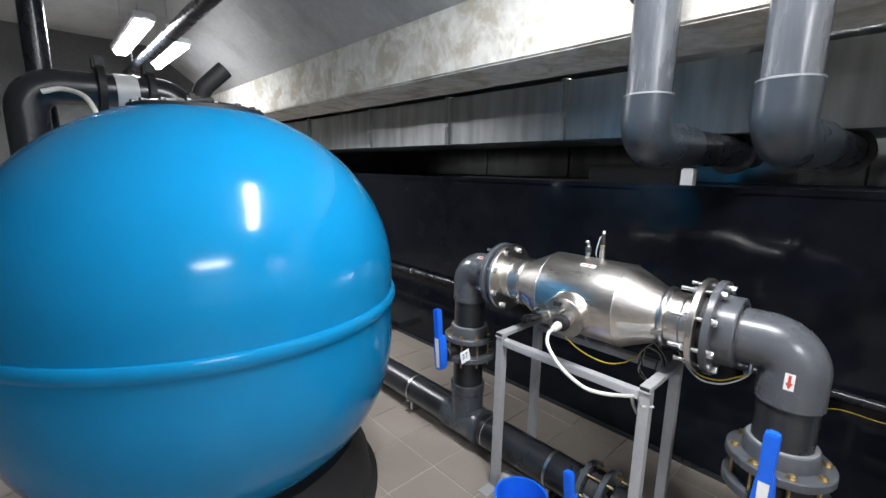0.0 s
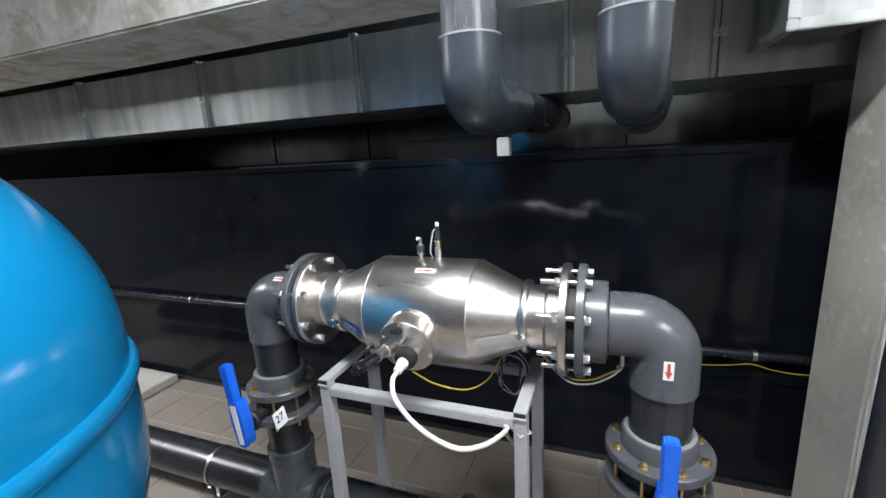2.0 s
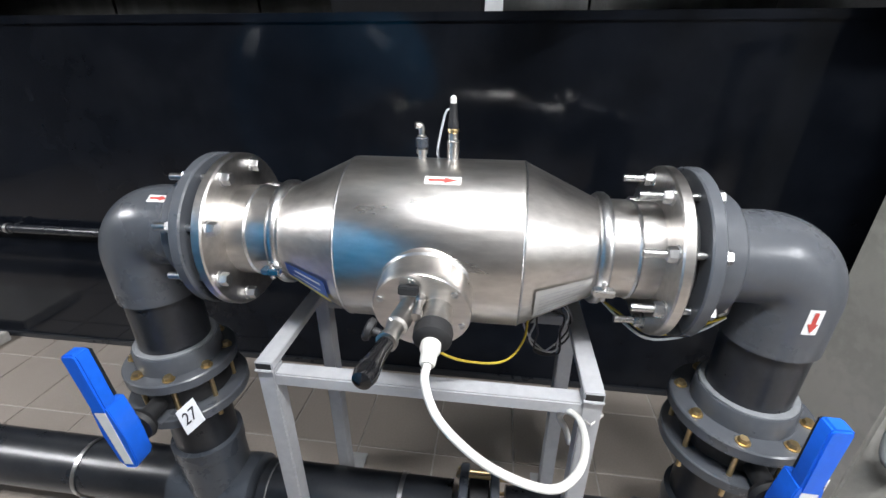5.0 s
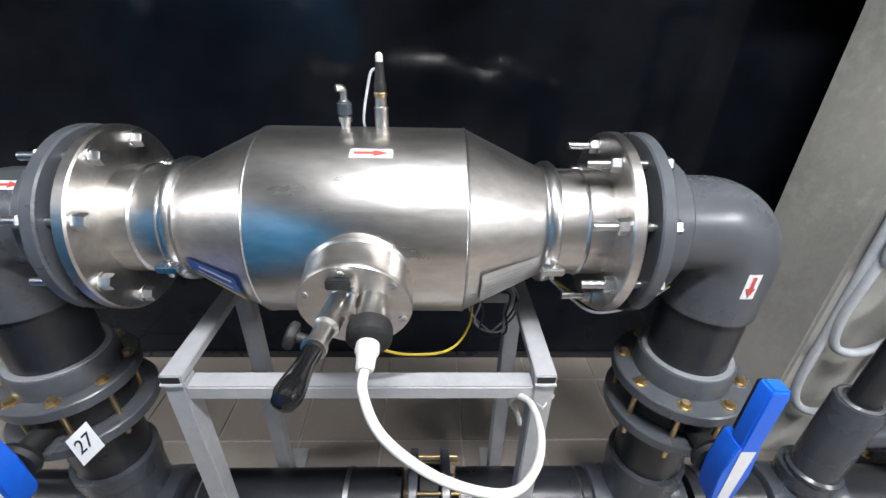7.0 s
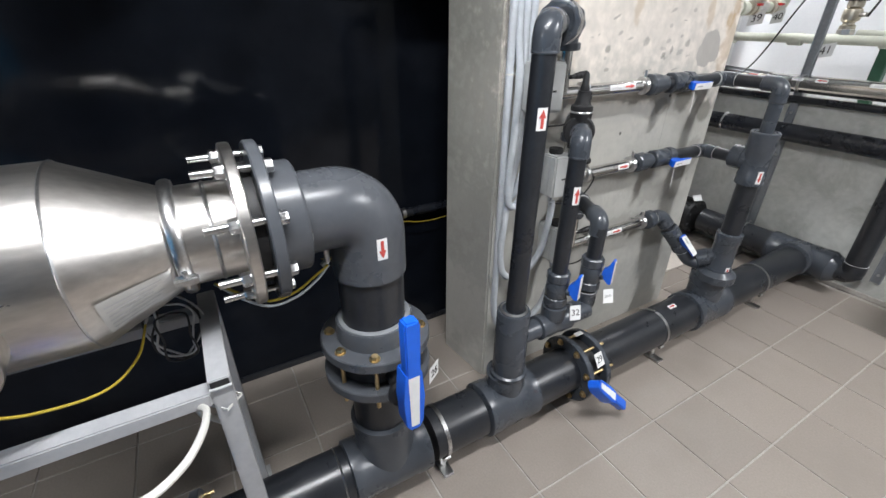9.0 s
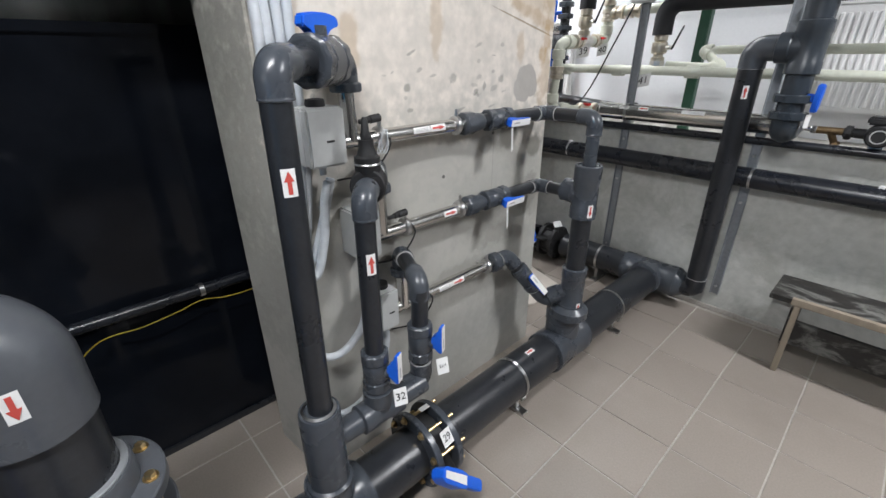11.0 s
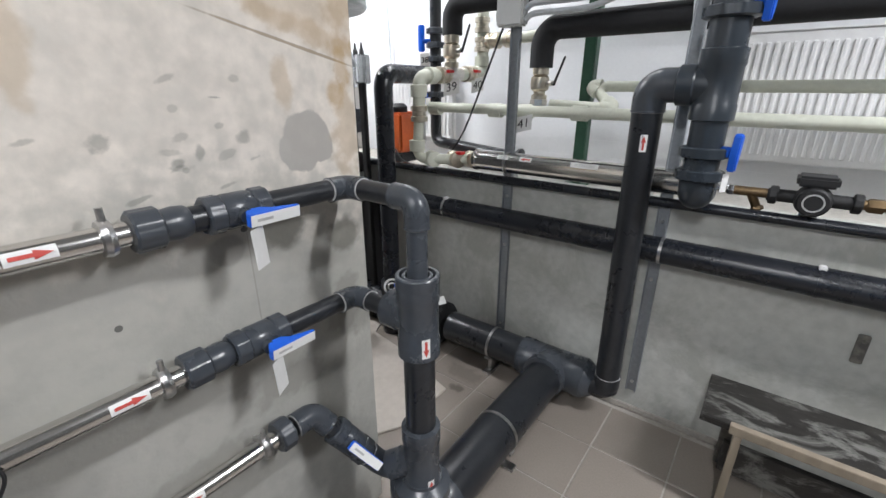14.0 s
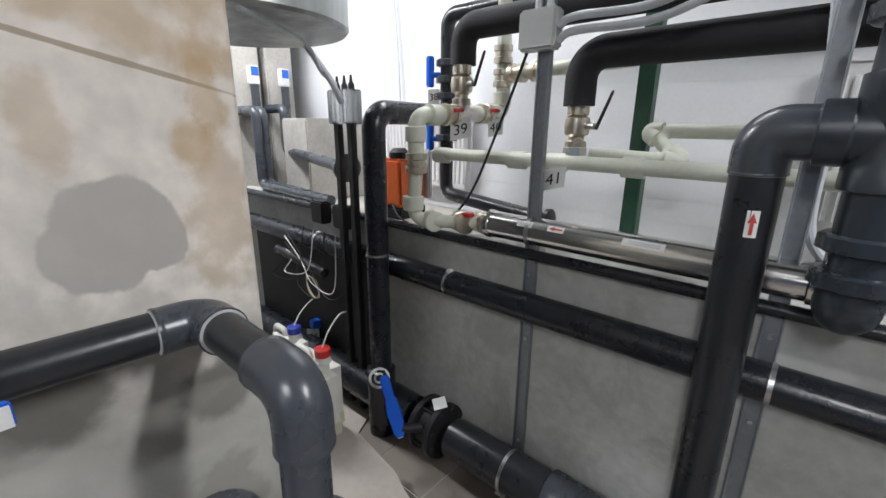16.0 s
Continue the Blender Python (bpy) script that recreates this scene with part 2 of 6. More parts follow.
def marked(base, marks, floor_marks=False):
    """Adds stains and painted shade with shapes of their own to a wall: marks of (y, z, half width, half height,
    colour, strength, raggedness, turn); floor marks take x and y.
    """
    m = base
    nt = m.node_tree
    N, L = nt.nodes, nt.links
    b = N["Principled BSDF"]
    col = b.inputs["Base Color"].links[0].from_socket
    geo = N.new("ShaderNodeNewGeometry")
    nz = N.new("ShaderNodeTexNoise")
    nz.inputs["Scale"].default_value, nz.inputs["Detail"].default_value = 22.0, 7
    L.new(geo.outputs["Position"], nz.inputs["Vector"])
    for y, z, w, hgt, color, strength, rag, *turn in marks:
        mp = N.new("ShaderNodeMapping")
        mp.vector_type = "TEXTURE"
        L.new(geo.outputs["Position"], mp.inputs["Vector"])
        if floor_marks:
            mp.inputs["Location"].default_value = (y, z, 0)
            mp.inputs["Rotation"].default_value = (0, 0, turn[0] if turn else 0)
            mp.inputs["Scale"].default_value = (w, hgt, 1000)
        else:
            mp.inputs["Location"].default_value = (0, y, z)
            mp.inputs["Rotation"].default_value = (turn[0] if turn else 0, 0, 0)
            mp.inputs["Scale"].default_value = (1000, w, hgt)
        ln = N.new("ShaderNodeVectorMath")
        ln.operation = "LENGTH"
        L.new(mp.outputs[0], ln.inputs[0])
        ad = N.new("ShaderNodeMath")
        ad.operation = "MULTIPLY_ADD"
        L.new(nz.outputs["Fac"], ad.inputs[0])
        ad.inputs[1].default_value = rag
        L.new(ln.outputs["Value"], ad.inputs[2])
        mr = N.new("ShaderNodeMapRange")
        soft = 0.06 if strength > 0.85 else 1.3 if rag > 5 else min(0.34, 0.1 + rag * 0.1) if color == DAMP else min(0.34, 0.1 + rag * 0.2)
        mr.inputs[1].default_value, mr.inputs[2].default_value = 1.0 - soft + rag / 2, 1.0 + soft + rag / 2
        mr.interpolation_type = "SMOOTHSTEP"
        mr.inputs[3].default_value, mr.inputs[4].default_value = strength, 0.0
        L.new(ad.outputs[0], mr.inputs[0])
        mx = N.new("ShaderNodeMix")
        mx.data_type = "RGBA"
        L.new(mr.outputs[0], mx.inputs[0])
        L.new(col, mx.inputs[6])
        mx.inputs[7].default_value = (*color, 1)
        col = mx.outputs[2]
    L.new(col, b.inputs["Base Color"])
    return m


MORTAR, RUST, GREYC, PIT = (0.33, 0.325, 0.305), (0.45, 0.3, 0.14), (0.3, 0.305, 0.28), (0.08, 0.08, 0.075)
PATCH, DARK_BROWN = (0.42, 0.395, 0.365), (0.13, 0.125, 0.105)
pit_rng = random.Random(11)
PITS = [(pit_rng.uniform(-1.3, -0.45), pit_rng.uniform(1.26, 1.5), pit_rng.uniform(0.006, 0.022), pit_rng.uniform(0.003, 0.008), DAMP, pit_rng.uniform(0.3, 0.6), 3.4, pit_rng.uniform(-0.5, 0.1)) for _ in range(26)]
PIER = marked(
    mat("stained_cast_concrete_pier", (0.77, 0.71, 0.64), 0.85, spread=0.08, grain=34, stain=(0.62, 0.575, 0.52), stain_scale=2.2, stain_amount=0.45, bump=0.5, bump_scale=45),
    [
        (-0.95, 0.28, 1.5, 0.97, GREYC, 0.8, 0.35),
        (-0.9, 0.75, 0.5, 0.12, MORTAR, 0.4, 1.2),
        (-1.3, 0.35, 0.3, 0.16, MORTAR, 0.4, 1.3),
        # narrow side face: mottled stains, with the shade of its upper part painted in
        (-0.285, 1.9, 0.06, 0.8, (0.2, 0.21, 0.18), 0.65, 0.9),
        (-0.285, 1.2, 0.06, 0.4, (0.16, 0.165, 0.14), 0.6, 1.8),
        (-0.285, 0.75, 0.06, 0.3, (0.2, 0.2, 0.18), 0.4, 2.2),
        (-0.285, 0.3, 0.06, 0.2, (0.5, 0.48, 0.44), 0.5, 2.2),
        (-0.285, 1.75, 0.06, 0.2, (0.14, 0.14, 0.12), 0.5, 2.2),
        (-1.433, 1.36, 0.066, 0.06, PATCH, 1.0, 0.5),
        (-1.412, 1.328, 0.058, 0.055, PATCH, 1.0, 0.5),
        (-1.462, 1.335, 0.046, 0.042, PATCH, 1.0, 0.5, 0.5),
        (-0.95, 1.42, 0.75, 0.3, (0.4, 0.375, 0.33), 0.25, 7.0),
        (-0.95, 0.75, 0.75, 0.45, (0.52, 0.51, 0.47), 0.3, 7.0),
        (-1.55, 1.36, 0.04, 0.12, RUST, 0.4, 2.4),
        (-1.57, 1.75, 0.06, 0.2, RUST, 0.4, 2.0),
        # dark ragged patches below the tubes and the elbow
        (-1.335, 1.15, 0.062, 0.05, DARK_BROWN, 0.8, 0.9),
        (-1.52, 1.085, 0.06, 0.05, DARK_BROWN, 0.72, 0.9),
        (-1.5, 0.86, 0.07, 0.09, DARK_BROWN, 0.4, 2.2),
        (-1.3, 0.72, 0.12, 0.05, DARK_BROWN, 0.35, 2.2),
        (-1.05, 0.6, 0.16, 0.05, DARK_BROWN, 0.3, 2.0),
        (-1.2, 1.215, 0.14, 0.022, DAMP, 0.5, 2.4),
        (-1.19, 1.13, 0.04, 0.035, DAMP, 0.5, 0.4),
        (-1.42, 1.66, 0.2, 0.07, RUST, 0.3, 1.4, 0.2),
        (-1.42, 1.564, 0.2, 0.0035, (0.25, 0.18, 0.1), 0.7, 0.9, 0.228),
        (-1.555, 1.515, 0.02, 0.04, RUST, 0.5, 2.4),
        (-1.38, 1.49, 0.025, 0.05, RUST, 0.35, 2.2),
        (-1.45, 1.6, 0.16, 0.025, RUST, 0.35, 1.8, 0.228),
        (-0.6, 1.5, 0.03, 0.09, RUST, 0.4, 1.8),
        (-0.93, 1.6, 0.025, 0.14, RUST, 0.35, 1.6),
        (-0.44, 1.6, 0.022, 0.2, RUST, 0.22, 2.0),
        (-1.266, 1.368, 0.018, 0.014, DAMP, 0.55, 3.0),
        (-1.173, 1.356, 0.01, 0.014, DAMP, 0.55, 3.0),
        (-1.126, 1.334, 0.013, 0.01, DAMP, 0.65, 2.2),
        (-1.012, 1.38, 0.022, 0.016, DAMP, 0.55, 3.0),
        (-0.8, 1.36, 0.014, 0.012, DAMP, 0.65, 2.2),
        (-0.96, 1.04, 0.007, 0.007, PIT, 0.9, 0.5),
        (-1.17, 0.9, 0.006, 0.008, PIT, 0.9, 0.5),
        (-1.235, 1.17, 0.008, 0.006, PIT, 0.9, 0.5),
        (-1.24, 1.0, 0.002, 0.2, DAMP, 0.4, 0.5),
        (-0.9, 1.125, 0.35, 0.04, MORTAR, 0.35, 0.9),
        (-1.0, 0.82, 0.3, 0.04, DAMP, 0.3, 0.9),
        (-1.53, 1.455, 0.025, 0.035, RUST, 0.55, 1.2),
        *PITS,
    ],
)
MUD = (0.05, 0.042, 0.034)
TILE = marked(TILE, [(2.76, -2.29, 0.06, 0.05, MUD, 0.75, 1.6), (2.62, -2.23, 0.05, 0.03, MUD, 0.6, 1.9), (2.47, -2.27, 0.04, 0.03, MUD, 0.6, 2.0), (2.5, -2.4, 0.12, 0.05, MUD, 0.3, 1.8), (1.35, -2.3, 0.05, 0.03, MUD, 0.3, 1.8)], True)


# ---- mesh helpers ----
def thing(name, loc=(0, 0, 0), label="", category="", group="", kind=""):
    ob = new(name)
    ob.empty_display_size = 0.1
    ob.matrix_world = Matrix.Translation(loc)
    return tagged(ob, label, category, group, kind)


def part(name, bm, material, parent=None, label="", smooth=35, kind=""):
    """Links a bmesh, drawn in the world's place, as one mesh object under a thing or a part."""
    bmesh.ops.recalc_face_normals(bm, faces=bm.faces)
    me = bpy.data.meshes.new(name)
    bm.to_mesh(me)
    bm.free()
    me.materials.append(material)
    if smooth:
        me.shade_smooth()
        me.set_sharp_from_angle(angle=radians(smooth))
    ob = new(name, me)
    if parent:
        ob.parent = parent
        if parent.type == "EMPTY":
            ob.matrix_parent_inverse = Matrix.Translation(-parent.matrix_basis.translation)
    return tagged(ob, label, kind=kind)


def join(*bms):
    """One bmesh out of several."""
    out = bmesh.new()
    for b in bms:
        me = bpy.data.meshes.new("tmp")
        b.to_mesh(me)
        b.free()
        out.from_mesh(me)
        bpy.data.meshes.remove(me)
    return out


def block(x0, x1, y0, y1, z0, z1, bevel=0.0, m=None, seg=2):
    bm = bmesh.new()
    bmesh.ops.create_cube(bm, size=1)
    bmesh.ops.scale(bm, vec=(x1 - x0, y1 - y0, z1 - z0), verts=bm.verts)
    bmesh.ops.translate(bm, vec=((x0 + x1) / 2, (y0 + y1) / 2, (z0 + z1) / 2), verts=bm.verts)
    if bevel:
        bmesh.ops.bevel(bm, geom=bm.edges[:], offset=bevel, segments=seg, affect="EDGES", clamp_overlap=True)
    if m is not None:
        bm.transform(m)
    return bm


def axes(d):
    """A frame whose z points along d."""
    d = Vector(d).normalized()
    side = Vector((0, 0, 1)).cross(d)
    if side.length < 0.01:
        side = Vector((1, 0, 0))
    side.normalize()
    return side, d.cross(side), d


def turned(profile, at, d, seg=32, cap=True):
    """A solid of revolution: profile of (radius, way along d), from the point at."""
    u, v, w = axes(d)
    at = Vector(at)
    bm = bmesh.new()
    rings = []
    for r, hgt in profile:
        ring = [bm.verts.new(at + w * hgt + (u * math.cos(a) + v * math.sin(a)) * max(r, 1e-4)) for a in (2 * math.pi * i / seg for i in range(seg))]
        rings.append(ring)
    for a, b in zip(rings, rings[1:]):
        for i in range(seg):
            bm.faces.new((a[i], a[(i + 1) % seg], b[(i + 1) % seg], b[i]))
    if cap:
        for ring in (rings[0], rings[-1]):
            bm.faces.new(ring)
    return bm


def rod(a, b, r, seg=24):
    a, b = Vector(a), Vector(b)
    return turned([(r, 0), (r, (b - a).length)], a, b - a, seg)


def rounded(pts, bend, steps=8):
    """A polyline with its corners rounded at the radius bend."""
    pts = [Vector(p) for p in pts]
    out = [pts[0]]
    for a, p, b in zip(pts, pts[1:], pts[2:]):
        da, db = (a - p).normalized(), (b - p).normalized()
        ang = da.angle(db)
        if ang > 3.1:
            out.append(p)
            continue
        cut = min(bend / math.tan(ang / 2), (a - p).length * 0.499, (b - p).length * 0.499)
        rad = cut * math.tan(ang / 2)
        mid = p + (da + db).normalized() * (rad / math.sin(ang / 2))
        s, e = p + da * cut - mid, p + db * cut - mid
        th = s.angle(e)
        for i in range(steps + 1):
            k = i / steps
            out.append(mid + (s * math.sin((1 - k) * th) + e * math.sin(k * th)) / math.sin(th))
    return out + [pts[-1]]


def tube(pts, r, bend=0.0, seg=20, steps=8, radii=None, cap=True):
    """A round tube along a line; radii gives each point its own radius."""
    line = rounded(pts, bend, steps) if bend else [Vector(p) for p in pts]
    line = [p for i, p in enumerate(line) if i == 0 or (p - line[i - 1]).length > 1e-5]
    bm = bmesh.new()
    rings = []
    d = (line[1] - line[0]).normalized()
    u = axes(d)[0]
    for i, p in enumerate(line):
        a = (line[i] - line[i - 1]).normalized() if i else d
        b = (line[i + 1] - line[i]).normalized() if i + 1 < len(line) else a
        t = (a + b).normalized()
        u = (u - t * u.dot(t)).normalized()
        v = t.cross(u)
        rr = (radii[i] if radii else r)
        rings.append([bm.verts.new(p + (u * math.cos(k) + v * math.sin(k)) * rr) for k in (2 * math.pi * j / seg for j in range(seg))])
    for a, b in zip(rings, rings[1:]):
        for i in range(seg):
            bm.faces.new((a[i], a[(i + 1) % seg], b[(i + 1) % seg], b[i]))
    if cap:
        bm.faces.new(rings[0])
        bm.faces.new(rings[-1])
    return bm


def smooth_line(pts, n=8):
    """A soft curve through the points, for cables."""
    p = [Vector(q) for q in pts]
    p = [p[0] * 2 - p[1]] + p + [p[-1] * 2 - p[-2]]
    out = []
    for a, b, c, d in zip(p, p[1:], p[2:], p[3:]):
        for i in range(n):
            t = i / n
            out.append(0.5 * ((2 * b) + (c - a) * t + (2 * a - 5 * b + 4 * c - d) * t * t + (3 * b - a - 3 * c + d) * t ** 3))
    return out + [p[-2]]


def cable(pts, r, seg=10, n=8):
    return tube(smooth_line(pts, n), r, seg=seg)


def ribbed(pts, r, pitch=0.008, seg=12):
    """A corrugated conduit through the points."""
    line = smooth_line(pts, 10)
    dense, radii, run = [], [], 0.0
    for a, b in zip(line, line[1:]):
        n = max(1, int((b - a).length / (pitch / 2)))
        for i in range(n):
            dense.append(a.lerp(b, i / n))
    radii = [r * (1.0 if i % 2 else 0.92) for i in range(len(dense))]
    return tube(dense, r, seg=seg, radii=radii)


def prism(outline, at, u, v, depth, bevel=0.0):
    """A flat outline in the plane of u and v, thickened along u x v by depth."""
    at, u, v = Vector(at), Vector(u).normalized(), Vector(v).normalized()
    w = u.cross(v)
    bm = bmesh.new()
    lo = [bm.verts.new(at + u * a + v * b) for a, b in outline]
    hi = [bm.verts.new(at + u * a + v * b + w * depth) for a, b in outline]
    bm.faces.new(lo)
    bm.faces.new(hi)
    n = len(lo)
    for i in range(n):
        bm.faces.new((lo[i], lo[(i + 1) % n], hi[(i + 1) % n], hi[i]))
    if bevel:
        bmesh.ops.bevel(bm, geom=bm.edges[:], offset=bevel, segments=2, affect="EDGES", clamp_overlap=True)
    return bm


def lettering(name, text, at, u, v, size, material, parent):
    """Raised text in the plane of u and v, its middle at the point at."""
    cu = bpy.data.curves.new(name, "FONT")
    cu.body, cu.size, cu.align_x, cu.align_y, cu.extrude = text, size, "CENTER", "CENTER", 0.0004
    tmp = bpy.data.objects.new(name, cu)
    me = bpy.data.meshes.new_from_object(tmp)
    bpy.data.objects.remove(tmp)
    u, v = Vector(u).normalized(), Vector(v).normalized()
    w = u.cross(v)
    me.transform(Matrix.Translation(at) @ Matrix((u, v, w)).transposed().to_4x4())
    me.materials.append(material)
    ob = new(name, me)
    ob.parent = parent
    if parent.type == "EMPTY":
        ob.matrix_parent_inverse = Matrix.Translation(-parent.matrix_basis.translation)
    return ob


def wrap(outline, at, d, face, r):
    """A thin sheet on a pipe: outline of (along, around) in metres, on the side that face points to."""
    at, d = Vector(at), Vector(d).normalized()
    face = Vector(face)
    face = (face - d * face.dot(d)).normalized()
    side = d.cross(face)
    a0, a1 = min(p[0] for p in outline), max(p[0] for p in outline)
    s0, s1 = min(p[1] for p in outline), max(p[1] for p in outline)
    bm = bmesh.new()
    bm.faces.new([bm.verts.new((p[0], p[1], 0)) for p in outline])
    n = 6
    for i in range(1, n):
        s = s0 + (s1 - s0) * i / n
        bmesh.ops.bisect_plane(bm, geom=bm.verts[:] + bm.edges[:] + bm.faces[:], plane_co=(0, s, 0), plane_no=(0, 1, 0))
    for vert in bm.verts:
        along, s = vert.co.x, vert.co.y
        k = s / r
        vert.co = at + d * along + (face * math.cos(k) + side * math.sin(k)) * r
    return bm


def sticker(parent, at, d, face, r, length=0.045, width=0.022, arrow=True, bars=False, white=None):
    """A white label on a pipe, its middle at the pipe's axis point at, with a red arrow along d."""
    a, w = length / 2, width / 2
    s = part("sticker", wrap([(-a, -w), (a, -w), (a, w), (-a, w)], at, d, face, r + 0.0008), PAPER, parent, "white paper label")
    if arrow:
        k = [(-a * 0.8, -w * 0.3), (a * 0.1, -w * 0.3), (a * 0.1, -w * 0.72), (a * 0.85, 0), (a * 0.1, w * 0.72), (a * 0.1, w * 0.3), (-a * 0.8, w * 0.3)]
        part("arrow", wrap(k, at, d, face, r + 0.0018), RED, s, "red printed arrow")
    if bars:
        for o in (-0.35, 0.1, 0.5):
            part("print_line", wrap([(-a * 0.8, w * o - w * 0.08), (a * 0.7, w * o - w * 0.08), (a * 0.7, w * o + w * 0.08), (-a * 0.8, w * o + w * 0.08)], at, d, face, r + 0.0016), GREY_INK, s)
    return s


def hex_bolt(at, d, r=0.012, hgt=0.01):
    return turned([(r, 0), (r, hgt * 0.8), (r * 0.85, hgt)], at, d, 6)


def clamp_ring(parent, at, d, r, side, material=None, width=0.014):
    """A thin metal pipe clip with its screw lug on the side given."""
    at, d, side = Vector(at), Vector(d).normalized(), Vector(side).normalized()
    lug = at + side * (r + 0.008)
    bm = join(
        turned([(r + 0.001, -width / 2), (r + 0.004, -width / 2), (r + 0.004, width / 2), (r + 0.001, width / 2)], at, d, 36, cap=False),
        rod(lug - d * 0.012, lug + d * 0.012, 0.006, 10),
        hex_bolt(lug + d * 0.011, d, 0.008, 0.007),
    )
    return part("pipe_clip", bm, material or ZINC, parent, "galvanised steel pipe clip")


def socket(at, d, r, length=0.05, lip=0.006):
    """The thickened end of a moulded pipe fitting."""
    return turned([(r * 0.98, 0), (r + 0.004, 0.003), (r + lip, 0.006), (r + lip, length - 0.004), (r + lip - 0.004, length)], at, d, 36)


def elbow(parent, corner, d1, d2, r, reach, material=None, name="elbow", bend=None, lip=0.006):
    """A moulded elbow with sockets: r the inner pipe's radius, reach from the corner to each mouth."""
    c, d1, d2 = Vector(corner), Vector(d1).normalized(), Vector(d2).normalized()
    e = r + 0.004
    body = tube([c + d1 * reach, c, c + d2 * reach], e, bend=bend or e * 1.25, seg=32, steps=10)
    sock = [turned([(e, -0.006), (e + 0.0008, -0.004), (e + 0.0008, -0.0005), (e - 0.003, 0.0005)], c + d * reach, d, 32, cap=False) for d in (d1, d2)]
    el = part(name, join(body, *sock), material or PVC, parent, "moulded grey plastic elbow")
    for d in (d1, d2):
        part("glue_seam", turned([(r - 0.002, 0.0), (r + 0.0028, 0.0004), (r + 0.0028, 0.0011), (r - 0.002, 0.0018)], c + d * reach, d, 32, cap=False), GREY_INK, el, "thin pale glue seam")
    return el


def tee(parent, at, d, branch, r, r2, half, reach, material=None):
    """A moulded tee: run along d, branch to the side."""
    at, d, b = Vector(at), Vector(d).normalized(), Vector(branch).normalized()
    bm = join(
        turned([(r + 0.002, -half), (r + 0.012, -half + 0.004), (r + 0.012, -half + 0.05), (r + 0.009, -half + 0.055), (r + 0.009, half - 0.055), (r + 0.012, half - 0.05), (r + 0.012, half - 0.004), (r + 0.002, half)], at, d, 36),
        turned([(r2 + 0.009, 0), (r2 + 0.009, reach - 0.055), (r2 + 0.013, reach - 0.05), (r2 + 0.013, reach - 0.004), (r2 + 0.002, reach)], at, b, 36),
    )
    return part("tee", bm, material or PVC, parent, "moulded grey plastic tee")


def union_nut(at, d, r, length=0.04):
    """A ribbed union nut."""
    u, v, w = axes(d)
    at = Vector(at)
    bm = bmesh.new()
    n = 40
    rings = []
    for hgt, k in ((0, 0.9), (0.004, 1.0), (length - 0.004, 1.0), (length, 0.9)):
        rings.append([bm.verts.new(at + w * hgt + (u * math.cos(a) + v * math.sin(a)) * r * k * (1.0 if i % 4 < 2 else 0.955)) for i, a in ((i, 2 * math.pi * i / n) for i in range(n))])
    for a, b in zip(rings, rings[1:]):
        for i in range(n):
            bm.faces.new((a[i], a[(i + 1) % n], b[(i + 1) % n], b[i]))
    bm.faces.new(rings[0])
    bm.faces.new(rings[-1])
    return bm


def number_tag(parent, text, centre, u, up, w=0.04, hgt=0.054, size=0.032):
    """A paper tag in the plane of u and up, facing u x up."""
    centre, u, up = Vector(centre), Vector(u).normalized(), Vector(up).normalized()
    face = u.cross(up)
    card = part("number_tag", prism([(-w / 2, -hgt / 2), (w / 2, -hgt / 2), (w / 2, hgt / 2), (-w / 2, hgt / 2)], centre, u, up, 0.001), PAPER, parent, "white paper number tag", smooth=0)
    if text:
        lettering("tag_number", text, centre + face * 0.0018, u, up, min(size, w * 1.6 / len(text)), INK, card)
    return card


def ball_valve(at, d, r, stem, lever, label="", tag=None, tag_face=None, hang=None, group="", hlen=0.085, a0=-0.022, tag_w=0.04, tag_h=0.054):
    """A plastic union ball valve: on the pipe's axis at, along d, stem towards the handle, lever the way the handle points."""
    at, d, stem, lever = Vector(at), Vector(d).normalized(), Vector(stem).normalized(), Vector(lever).normalized()
    top = thing("ball_valve", at, label or "grey plastic union ball valve with blue lever handle", "valve", group)
    e = r * 1.25
    part("body", join(turned([(e * 0.9, -0.06), (e, -0.055), (e, -0.03), (e * 1.08, -0.025), (e * 1.08, 0.025), (e, 0.03), (e, 0.055), (e * 0.9, 0.06)], at, d, 32), rod(at, at + stem * (r * 1.75), r * 0.55, 20)), PVC, top)
    for s in (-1, 1):
        part("union_nut", union_nut(at + d * s * 0.032, d * s, r * 1.42, 0.036), PVC, top, "ribbed grey plastic union nut")
    side = stem.cross(lever)
    hub = at + stem * (r * 1.62)
    outline = [(a0, 0.034), (a0 - 0.002, 0.024), (-0.004, 0.002), (0.004, -0.004), (0.03, -0.002), (0.045, 0.016), (hlen, 0.025), (hlen + 0.002, 0.034)]
    hd = part("handle", prism(outline, hub + side * 0.0135, lever, stem, 0.027, 0.002), HANDLE, top, "blue plastic lever handle")
    face_ = part("label_strip", prism([(a0 + 0.002, -0.0122), (hlen, -0.0122), (hlen, 0.0122), (a0 + 0.002, 0.0122)], hub + stem * 0.0342, lever, side, 0.0009), PAPER, hd, "white label strip")
    part("print_line", prism([(a0 + 0.015, -0.003), (a0 + 0.05, -0.003), (a0 + 0.05, 0.003), (a0 + 0.015, 0.003)], hub + stem * 0.0353, lever, side, 0.0003), GREY_INK, face_)
    if tag is not None:
        face, up = Vector(tag_face).normalized(), Vector((0, 0, 1))
        u = up.cross(face).normalized()
        up = face.cross(u)
        centre = Vector(hang) if hang else hub + lever * 0.03 - up * 0.05
        number_tag(top, tag, centre, u, up, tag_w, tag_h)
    return top


